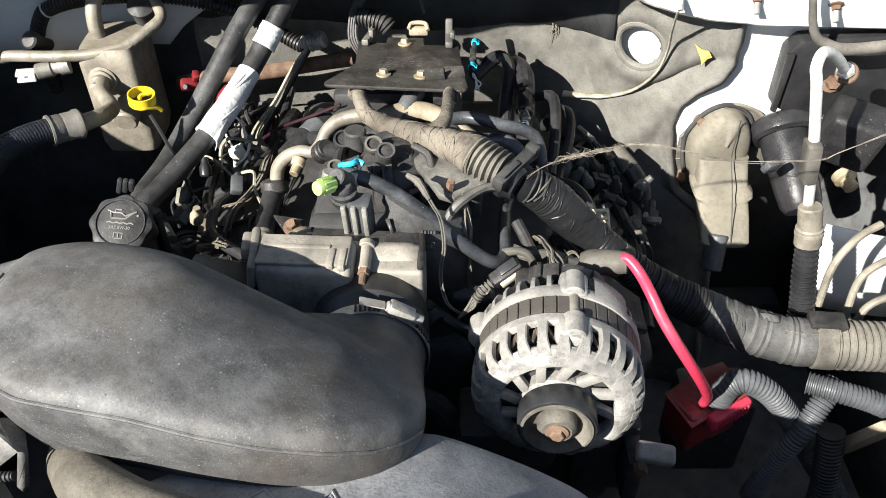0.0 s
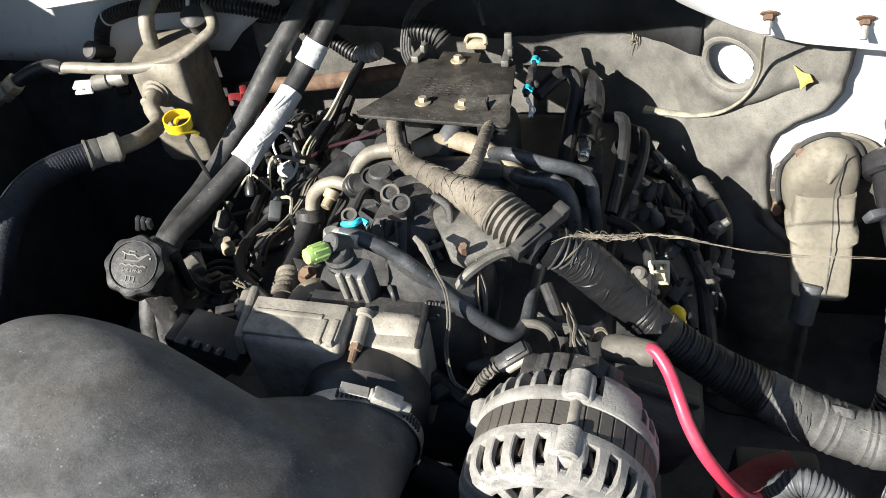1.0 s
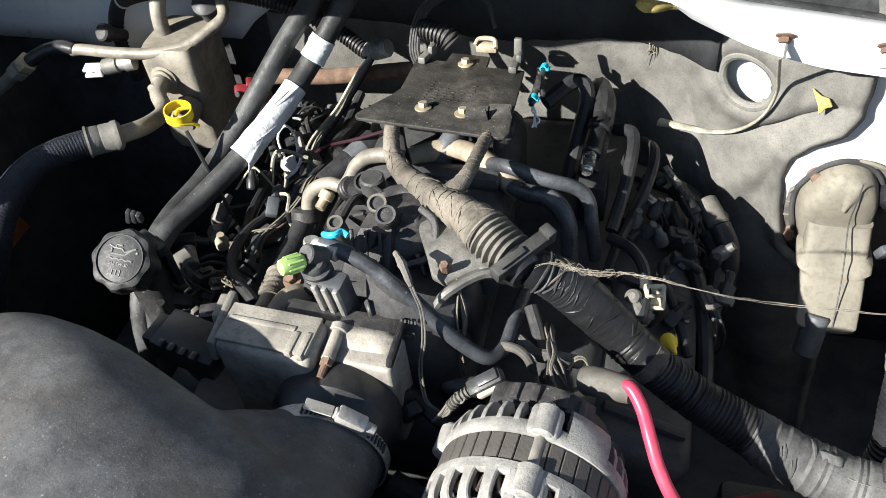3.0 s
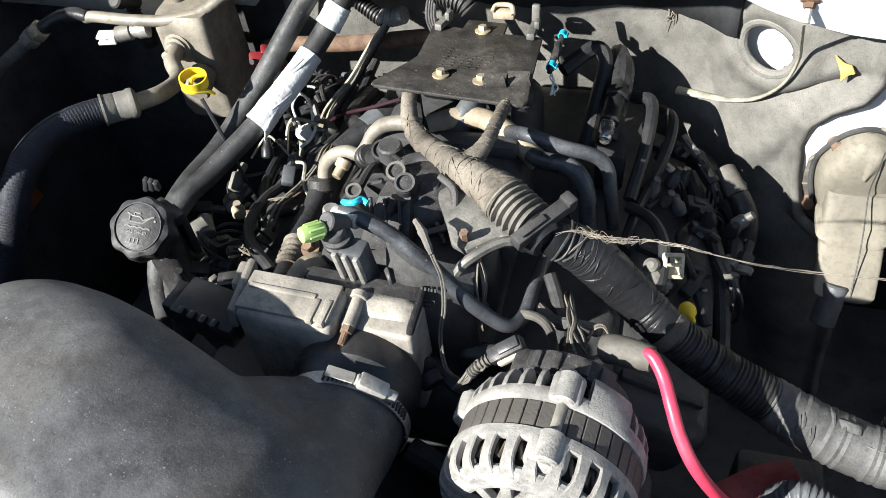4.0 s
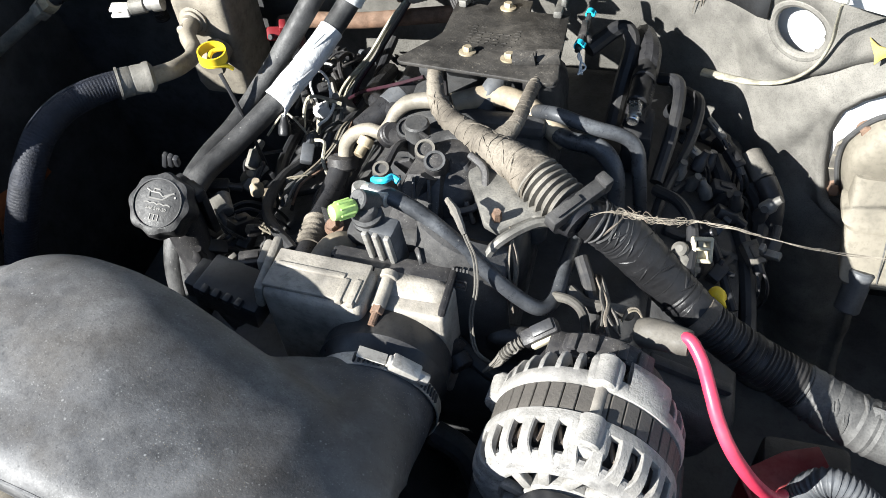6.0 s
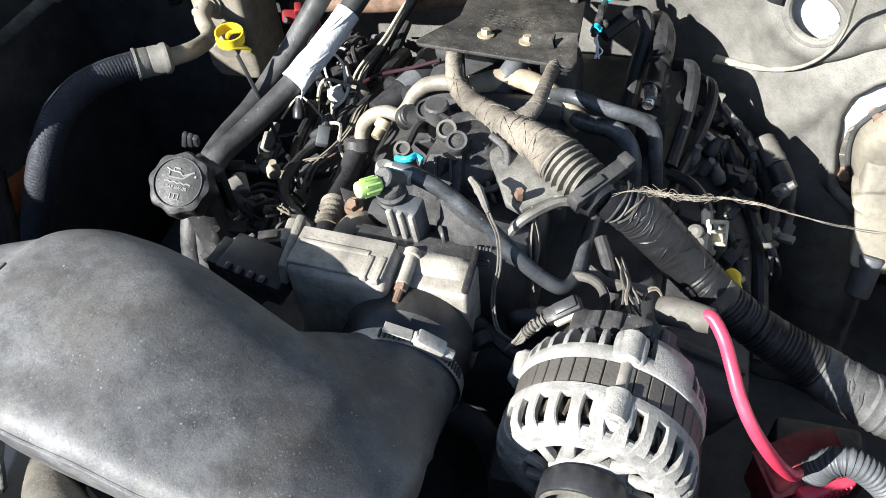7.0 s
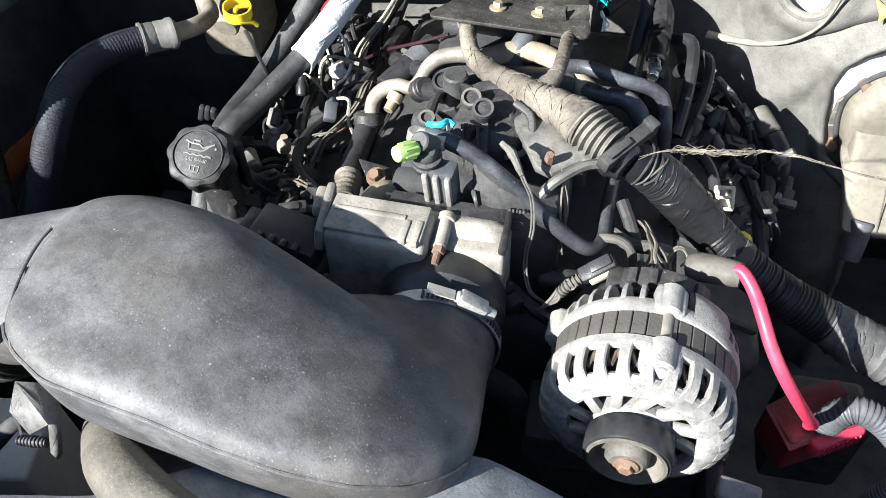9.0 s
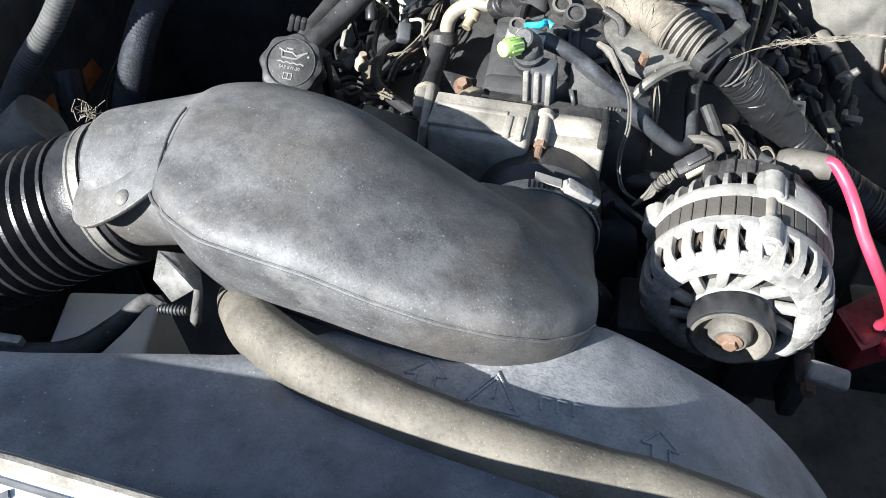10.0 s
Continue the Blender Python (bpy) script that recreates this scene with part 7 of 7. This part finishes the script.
for k, (pts, mat, lab) in enumerate((([(-0.215, 0.817, 0.812), (-0.218, 0.795, 0.806), (-0.228, 0.768, 0.802), (-0.244, 0.740, 0.798), (-0.262, 0.725, 0.782)], "wire_dull", "tan wire"), ([(-0.212, 0.820, 0.810), (-0.214, 0.793, 0.808), (-0.224, 0.764, 0.803), (-0.241, 0.736, 0.800), (-0.250, 0.715, 0.785)], "conduit", "brown wire"), ([(-0.209, 0.822, 0.808), (-0.213, 0.790, 0.804), (-0.222, 0.760, 0.800), (-0.237, 0.738, 0.798), (-0.246, 0.722, 0.780)], "rust", "rust-brown wire"), ([(-0.218, 0.814, 0.809), (-0.221, 0.790, 0.803), (-0.230, 0.764, 0.800), (-0.246, 0.744, 0.794)], "loom_black", "black wire"))):
    tube_thing("harness_wire", [(-0.212, 0.86, 0.79), (-0.210, 0.84, 0.806)] + pts, 0.0017, mat, "thin " + lab + " running along the valve cover", "wire", n=6)

# corner by the blower case
tube_thing("tan_cable", [(0.393, 0.832, 1.02), (0.402, 0.83, 0.984), (0.411, 0.83, 0.966), (0.424, 0.83, 0.957), (0.449, 0.83, 0.950), (0.50, 0.83, 0.955), (0.56, 0.83, 0.965)], [0.004, 0.0045, 0.005, 0.006, 0.007, 0.007, 0.007], "conduit", "tan taped cable under the cowl flange", "cable", n=12)
eb = thing("expansion_block", (0.47, 0.80, 0.82), "dark dusty expansion block with a brass port", "valve block")
part("block", box(B(), pose(0.475, 0.805, 0.855, 12, 10, -20), 0.065, 0.05, 0.07, 0.008, 3), "black_dusty", eb)
part("port", turned(B(), axis((0.500, 0.835, 0.775), (0.2, -0.8, -0.2)), [(0.014, 0), (0.014, 0.010), (0.009, 0.012), (0.009, 0.024), (0.006, 0.026)], 20), "brass", eb)
part("clip", box(B(), pose(0.392, 0.80, 0.812, 20, 10, 30), 0.022, 0.010, 0.016, 0.003), "loom", eb)
g = skin(B(), [[(x, 0.80 + 0.02 * math.sin(9 * x), z - 0.25 * (x - 0.48)) for z in np.linspace(0.60, 0.735, 6)] for x in np.linspace(0.475, 0.66, 10)])
tagged(part("trim_inner_panel", g, "paint", solid=0.004), "white painted inner panel low in the corner", "panel", kind="structure")
# ---- small connectors, clips and leads between the large parts ----
def connector(at, turn, size, mat, label, pins=2):
    sx, sy, sz = (v * 0.78 for v in size)
    ob = thing("connector", (at[0], at[1], at[2] - sz), label, "connector", "engine connectors")
    m = pose(*at, *turn)
    g = box(B(), m, sx, sy, sz, 0.0018)
    box(g, m @ pose(0, 0, sz * 0.5), sx * 0.5, sy * 0.45, sz * 0.35, 0.001)
    part("shell", g, mat, ob)
    g = B()
    rod(g, m @ Vector((sx * 0.4, 0, 0)), m @ Vector((sx * 0.8, 0, -0.004)), sy * 0.36, 10)
    part("seal", g, "black", ob)
    g = B()
    for k in range(pins):
        o = (k - (pins - 1) / 2) * sy * 0.4
        sweep(g, [m @ Vector((sx * 0.7, o, 0)), m @ Vector((sx * 1.4, o * 1.5, -0.012)), m @ Vector((sx * 1.7, o * 2.5, -0.05)), m @ Vector((sx * 1.4, o * 2, -0.09))], 0.0018, n=5)
    part("lead", g, "black_dusty" if mat != "white" else "wire_tan", ob)
    return ob


for at, turn, size, mat, label in (
    ((-0.252, 0.980, 0.778), (0, 20, 60), (0.030, 0.018, 0.016), "black_dusty", "small black wire connector on the valve cover"),
    ((-0.268, 0.905, 0.790), (10, 0, 40), (0.032, 0.018, 0.018), "black", "small black wire connector on the valve cover"),
    ((-0.262, 0.870, 0.786), (0, -20, 20), (0.026, 0.018, 0.018), "white", "white connector with a wire loop"),
    ((-0.275, 0.930, 0.782), (0, 20, -30), (0.036, 0.020, 0.018), "black_dusty", "dusty black connector on the engine top"),
    ((-0.290, 0.845, 0.780), (0, 10, 70), (0.026, 0.016, 0.018), "black_dusty", "dusty black connector on the engine top"),
    ((-0.315, 0.680, 0.785), (0, -30, 35), (0.034, 0.026, 0.026), "sleeve", "pale grey boot connector"),
    ((-0.278, 0.668, 0.800), (0, 20, 60), (0.030, 0.022, 0.022), "black_clean", "glossy black sensor connector"),
    ((-0.250, 0.655, 0.812), (0, 30, 45), (0.030, 0.014, 0.012), "black_dusty", "dusty black connector on the engine top"),
    ((-0.225, 0.60, 0.835), (0, 0, 20), (0.034, 0.022, 0.018), "black_dusty", "dusty black connector beside the throttle"),
    ((0.187, 0.909, 0.785), (0, 10, -52), (0.040, 0.010, 0.010), "zinc", "metallic sensor barrel on the rail"),
    ((0.200, 0.905, 0.765), (0, 30, -40), (0.036, 0.018, 0.018), "black_dusty", "dusty black coil connector"),
    ((0.164, 0.866, 0.788), (0, 10, -40), (0.024, 0.012, 0.012), "steel", "metallic sensor barrel on the rail"),
    ((0.208, 0.872, 0.778), (0, 25, -50), (0.030, 0.018, 0.016), "black_clean", "dusty grey plug wire boot"),
    ((0.236, 0.774, 0.740), (0, 20, -60), (0.034, 0.022, 0.016), "conduit", "dusty black connector on the valve cover"),
    ((0.150, 0.820, 0.775), (0, 10, 60), (0.030, 0.018, 0.016), "black", "black connector in the shadow"),
    ((0.200, 0.840, 0.760), (0, 20, 10), (0.034, 0.022, 0.020), "black_dusty", "dusty black connector in the shadow"),
    ((0.130, 0.690, 0.800), (0, 15, 80), (0.034, 0.020, 0.018), "black", "black connector in the shadow"),
):
    connector(at, turn, size, mat, label)

ij = thing("injector_connector", (0.165, 0.71, 0.78), "pale plastic injector connector with an open clip", "connector")
mi = axis((0.161, 0.706, 0.786), (-0.45, -0.55, 0.70))
g = turned(B(), mi, [(0.0150, -0.014), (0.0155, -0.004), (0.0140, -0.001), (0.0140, 0.006), (0.0110, 0.010), (0.0060, 0.012)], 24)
for k in range(4):
    box(g, mi @ pose(0, 0, 0, 0, 0, 25 + 90 * k) @ pose(0.0155, 0, -0.004), 0.004, 0.006, 0.018, 0.001)
part("body", g, "sleeve", ij, "dusty grey round body")
g = turned(B(), axis((0.160, 0.714, 0.800), (-0.2, -0.5, 0.85)), [(0.0085, -0.010), (0.0085, 0.0), (0.0070, 0.005), (0.0035, 0.0075)], 18)
part("dome", g, "sleeve", ij)
mi = pose(0.180, 0.720, 0.797, 48, 12, 18)
for x, y, sx, sy in ((-0.0085, 0, 0.004, 0.024), (0.0085, 0, 0.004, 0.024), (0, 0.0105, 0.020, 0.004), (0, -0.0105, 0.020, 0.004), (0, 0.001, 0.016, 0.003)):
    part("clip_bar", box(B(), mi @ pose(x, y, 0), sx, sy, 0.007, 0.001, 1), "cream", ij)
part("clip_base", box(B(), mi @ pose(0, 0, -0.006), 0.018, 0.022, 0.005, 0.001, 1), "cream", ij, "cream open clip base")

pb = thing("plug_wire_boot", (0.245, 0.865, 0.70), "dusty grey plug wire boot on a black lead", "wire boot")
part("boot", rod(B(), (0.226, 0.892, 0.770), (0.243, 0.862, 0.762), 0.0120, 18), "conduit", pb)
part("lead", sweep(B(), [(0.243, 0.862, 0.762), (0.254, 0.842, 0.748), (0.258, 0.835, 0.71), (0.255, 0.835, 0.65)], [0.0118, 0.012, 0.011, 0.010], n=14), "black", pb)
g = turned(B(), axis((0.197, 0.668, 0.796), (0.3, -0.8, 0.3)), [(0.0070, -0.006), (0.0080, 0.0), (0.0072, 0.004), (0.0036, 0.009), (0.0014, 0.019)], 18)
part("cap", g, "yellow", ij, "yellow plastic cap")
g = B()
sweep(g, [(-0.268, 0.872, 0.790), (-0.278, 0.885, 0.812), (-0.268, 0.893, 0.826), (-0.254, 0.885, 0.818), (-0.250, 0.872, 0.798)], 0.0016, n=8)
sweep(g, [(-0.252, 0.880, 0.812), (-0.245, 0.870, 0.80), (-0.250, 0.858, 0.788), (-0.262, 0.850, 0.780)], 0.0020, n=8)
tagged(part("white_wire_loop", g, "white"), "loop of white wire by the valve cover", "wires")

# frayed strands
rng = random.Random(11)
for a, b, k, mat in (((-0.235, 0.745, 0.803), (-0.262, 0.735, 0.792), 8, "wire_dull"), ((-0.243, 0.652, 0.822), (-0.228, 0.635, 0.83), 6, "wire_dull"), ((0.022, 0.600, 0.925), (0.028, 0.575, 0.86), 5, "wrap")):
    strands = thing("frayed_wires", a, "frayed bundle of thin wires", "wires")
    for _ in range(k):
        j = [Vector([rng.gauss(0, 0.004) for _ in range(3)]) for _ in range(3)]
        p, q = Vector(a), Vector(b)
        part("strand", sweep(B(), [p + j[0] * 0.3, p.lerp(q, 0.5) + j[1] * 0.6 + Vector((0, 0, 0.004)), q + j[2]], 0.0010, n=5, per=4), mat, strands)

# tan wires that fan out behind the alternator
fan = thing("wire_fan", (0.10, 0.58, 0.86), "fan of dusty tan wires behind the alternator", "wires")
rng = random.Random(52)
for k in range(8):
    a = Vector((0.096 + rng.gauss(0, 0.002), 0.606, 0.868 + rng.gauss(0, 0.002)))
    b = Vector((0.104 + rng.gauss(0, 0.008), 0.568 + rng.gauss(0, 0.005), 0.878 + rng.gauss(0, 0.003)))
    mid = a.lerp(b, 0.6) + Vector((rng.gauss(0, 0.002), 0, 0.004))
    end = b + Vector((rng.gauss(-0.002, 0.007), rng.gauss(-0.006, 0.003), -0.009))
    part("wire", sweep(B(), [a + Vector((-0.004, 0.03, -0.03)), a, mid, b, end], [0.0012, 0.0013, 0.0015, 0.0013, 0.0008], n=6, per=5, flat=1.5), rng.choice(["wire_dull", "wrap", "conduit"]), fan)
for k in range(2):
    part("loop", sweep(B(), [(0.116, 0.571, 0.868), (0.120, 0.577 + 0.003 * k, 0.873), (0.127, 0.580 + 0.002 * k, 0.873), (0.132, 0.574, 0.869), (0.127, 0.568, 0.865)], 0.0015, n=6, flat=0.6), "wrap" if k else "wire_dull", fan)

# twin lead clipped along the plenum
g = B()
for o in (0.0, 0.0022):
    sweep(g, [(-0.020 + o, 0.592, 0.948), (-0.010 + o, 0.577, 0.938), (-0.001 + o, 0.566, 0.926), (0.002 + o, 0.553, 0.906), (-0.001 + o, 0.545, 0.886), (0.000 + o, 0.538, 0.868), (0.006 + o, 0.528, 0.856), (0.018 + o, 0.526, 0.846)], 0.0009, n=6)
sweep(g, [(-0.030, 0.606, 0.946), (-0.020, 0.592, 0.949), (-0.010, 0.578, 0.940)], [0.0024, 0.0040, 0.0022], n=8, wob=0.15)
tagged(part("twin_lead", g, "conduit"), "thin twin lead hanging over the plenum", "wire")

# bypass leads, plug wires and pipes down in the shadow
leads = (
    ([(-0.20, 0.63, 0.82), (-0.25, 0.68, 0.81), (-0.26, 0.74, 0.80), (-0.245, 0.80, 0.785), (-0.22, 0.90, 0.78), (-0.21, 1.0, 0.80)], 0.006, "black"),
    ([(-0.33, 0.62, 0.76), (-0.29, 0.66, 0.775), (-0.27, 0.72, 0.775), (-0.29, 0.80, 0.765), (-0.30, 0.90, 0.75)], 0.007, "black"),
    ([(-0.23, 0.57, 0.80), (-0.27, 0.60, 0.79), (-0.30, 0.64, 0.77), (-0.33, 0.70, 0.74)], 0.006, "black"),
    ([(-0.13, 0.80, 0.85), (-0.17, 0.84, 0.83), (-0.20, 0.88, 0.81), (-0.20, 0.95, 0.79)], 0.010, "rubber"),
    # leads on the right are mostly black to put their shade into the colour
    ([(0.10, 1.0, 0.82), (0.096, 0.985, 0.845), (0.105, 0.945, 0.853), (0.104, 0.905, 0.842), (0.10, 0.85, 0.83)], 0.0125, "rubber"),
    ([(0.04, 0.93, 0.86), (0.07, 0.96, 0.87), (0.085, 0.95, 0.86), (0.08, 0.91, 0.83), (0.075, 0.86, 0.80)], 0.009, "black"),
    ([(0.12, 0.93, 0.83), (0.14, 0.91, 0.84), (0.14, 0.86, 0.825), (0.13, 0.80, 0.80)], 0.007, "black"),
    ([(0.15, 0.95, 0.80), (0.165, 0.92, 0.81), (0.16, 0.87, 0.80), (0.14, 0.80, 0.79), (0.13, 0.74, 0.79)], 0.006, "black"),
    ([(0.13, 0.79, 0.80), (0.155, 0.77, 0.805), (0.17, 0.74, 0.80), (0.17, 0.69, 0.79)], 0.006, "black"),
    ([(0.23, 0.87, 0.745), (0.245, 0.85, 0.73), (0.245, 0.80, 0.71), (0.24, 0.75, 0.69)], 0.010, "black"),
    ([(0.19, 0.89, 0.76), (0.21, 0.84, 0.745), (0.23, 0.79, 0.725), (0.24, 0.72, 0.70), (0.24, 0.66, 0.68)], 0.009, "black"),
    ([(0.20, 0.82, 0.755), (0.185, 0.79, 0.76), (0.20, 0.75, 0.755), (0.22, 0.70, 0.735)], 0.005, "black"),
    ([(0.07, 0.60, 0.86), (0.085, 0.585, 0.865), (0.10, 0.58, 0.87), (0.115, 0.585, 0.862), (0.12, 0.60, 0.84)], 0.006, "conduit"),
    ([(0.06, 0.585, 0.87), (0.075, 0.575, 0.880), (0.085, 0.568, 0.876), (0.09, 0.565, 0.85)], 0.004, "conduit"),
    ([(0.075, 0.63, 0.87), (0.085, 0.61, 0.86), (0.092, 0.59, 0.85), (0.095, 0.575, 0.82)], 0.006, "black"),
    ([(-0.02, 0.55, 0.84), (0.01, 0.53, 0.83), (0.03, 0.53, 0.81), (0.04, 0.54, 0.76)], 0.006, "black"),
    ([(-0.03, 0.50, 0.76), (0.0, 0.49, 0.75), (0.02, 0.47, 0.72)], 0.012, "grime"),
)
for pts, r, mat in leads:
    tube_thing("engine_lead", pts, r, mat, "dark rubber lead between the engine parts", "wire lead", n=10)

rail = thing("fuel_rail", (0.105, 0.86, 0.80), "dark hose coupling with a bright steel sensor", "hose coupling")
g = B()
rod(g, (0.104, 0.925, 0.850), (0.100, 0.862, 0.848), 0.0105, 18)
rod(g, (0.1035, 0.912, 0.850), (0.103, 0.898, 0.850), 0.0125, 18)
part("coupling", g, "loom_black", rail)
g = B()
rod(g, (0.100, 0.862, 0.848), (0.098, 0.836, 0.846), 0.0065, 14)
box(g, pose(0.099, 0.850, 0.852, 0, 0, 10), 0.012, 0.020, 0.008, 0.002)
part("sensor", g, "steel_bright", rail)
g = box(B(), pose(0.105, 0.85, 0.81), 0.03, 0.05, 0.05, 0.004)
part("holder", g, "black", rail)

vac = thing("vacuum_clip", (0.04, 0.88, 0.84), "black vacuum connector with cyan collars by the module plate", "connector")
for c, r in (((0.040, 0.926, 0.909), 0.0042), ((0.0355, 0.880, 0.902), 0.0048)):
    m = axis(c, (-0.1, -0.95, 0.1))
    g = lathe(B(), m, [(r - 0.0014, -0.004), (r, -0.004), (r, 0.004), (r - 0.0014, 0.004), (r - 0.0014, -0.004)], 18)
    box(g, m @ pose(r, 0, 0), 0.004, 0.003, 0.009, 0.0008, 1)
    part("cyan_collar", g, "cyan", vac, "cyan plastic collar")
g = sweep(B(), [(0.0405, 0.930, 0.909), (0.039, 0.915, 0.906), (0.0365, 0.895, 0.904), (0.035, 0.872, 0.900)], [0.0026, 0.0036, 0.0040, 0.0030], n=10)
box(g, pose(0.0375, 0.902, 0.9065, 5, 0, 4), 0.006, 0.022, 0.005, 0.001)
part("stem", g, "black_dusty", vac)
part("side_latch", box(B(), pose(0.043, 0.893, 0.902, 0, 20, 24), 0.004, 0.013, 0.006, 0.001), "black_dusty", vac)
rng = random.Random(77)
for k in range(4):
    part("frayed_end", sweep(B(), [(0.0365, 0.874, 0.898), (0.039 + rng.gauss(0, 0.001), 0.866, 0.896 + rng.gauss(0, 0.001)), (0.041 + rng.gauss(0, 0.002), 0.858, 0.892), (0.038 + rng.gauss(0, 0.003), 0.850 + rng.gauss(0, 0.002), 0.887)], 0.0009, n=5), "white", vac)
tube_thing("maroon_lead", [(-0.12, 0.84, 0.875), (-0.16, 0.845, 0.855), (-0.20, 0.86, 0.83), (-0.23, 0.88, 0.80)], 0.002, "maroon", "thin maroon lead beside the module plate", "wire", n=8)

g = B()
hexbolt(g, (-0.150, 0.632, 0.862), (-0.1, -0.4, 0.9), 0.006, 0.009, 0.0095)
rod(g, (-0.150, 0.633, 0.82), (-0.150, 0.632, 0.864), 0.006)
tagged(part("flange_bolt", g, "rust"), "rusty flange bolt beside the valve", "bolt")
g = prism(B(), pose(0, 0, 0.852, 0, 0, 0), [(-0.175, 0.660), (-0.140, 0.652), (-0.138, 0.625), (-0.150, 0.618)], 0.004, 0.001)
box(g, pose(-0.150, 0.645, 0.80), 0.02, 0.012, 0.11, 0.003)
tagged(part("bolt_tab", g, "black_dusty"), "dusty flat bracket tab under the bolt", "bracket")

# small clips, seals and wire ends scattered between hoses and covers
rng = random.Random(21)
spots_at = [((-0.300, -0.215), (0.80, 1.00), (0.775, 0.800), 26), ((-0.330, -0.215), (0.58, 0.78), (0.775, 0.815), 26), ((0.125, 0.250), (0.68, 0.94), (0.745, 0.790), 34)]
for (x0, x1), (y0, y1), (z0, z1), count in spots_at:
    for k in range(count):
        at = (rng.uniform(x0, x1), rng.uniform(y0, y1), rng.uniform(z0, z1))
        mk = pose(*at, rng.uniform(-40, 40), rng.uniform(-40, 40), rng.uniform(0, 180))
        kind = rng.choice(["clip", "seal", "plug", "wire", "wire"] if x0 < 0 else ["clip", "seal", "plug"])
        shade = rng.choice(["black", "black", "black_dusty", "black_dusty", "loom", "sleeve", "tan_tube" if rng.random() < 0.3 else "black"])
        # right bank: shade is put into the colour, so most parts are black
        if x0 > 0:
            shade = "black" if rng.random() < 0.85 else "zinc"
        g = B()
        if kind == "clip":
            box(g, mk, 0.020, 0.008, 0.006, 0.001)
            box(g, mk @ pose(0.007, 0, 0.006), 0.005, 0.008, 0.010, 0.001)
            name, lab = "cable_clip", "small plastic cable clip between the hoses"
        elif kind == "seal":
            turned(g, mk, [(0.006, 0), (0.0075, 0.002), (0.0075, 0.012), (0.005, 0.016), (0.004, 0.024)], 14)
            name, lab = "rubber_grommet", "small rubber grommet on a lead end"
        elif kind == "plug":
            box(g, mk, 0.022, 0.014, 0.012, 0.002)
            rod(g, mk @ Vector((0.008, 0, 0)), mk @ Vector((0.024, 0, -0.004)), 0.0045, 10)
            name, lab = "sensor_plug", "small sensor plug among the wiring"
        else:
            sweep(g, [mk @ Vector((-0.03, 0, -0.02)), mk @ Vector((-0.012, 0.004, 0.004)), mk @ Vector((0.01, -0.004, 0.006)), mk @ Vector((0.03, 0.006, -0.018))], rng.uniform(0.0012, 0.003), n=6)
            name, lab = "loose_wire", "short loose wire among the connectors"
            shade = rng.choice(["black", "black_dusty", "conduit", "wire_tan", "black"]) if x0 < 0 else "black"
        tagged(part(name, g, shade), lab, name.replace("_", " "), "engine bay small parts")
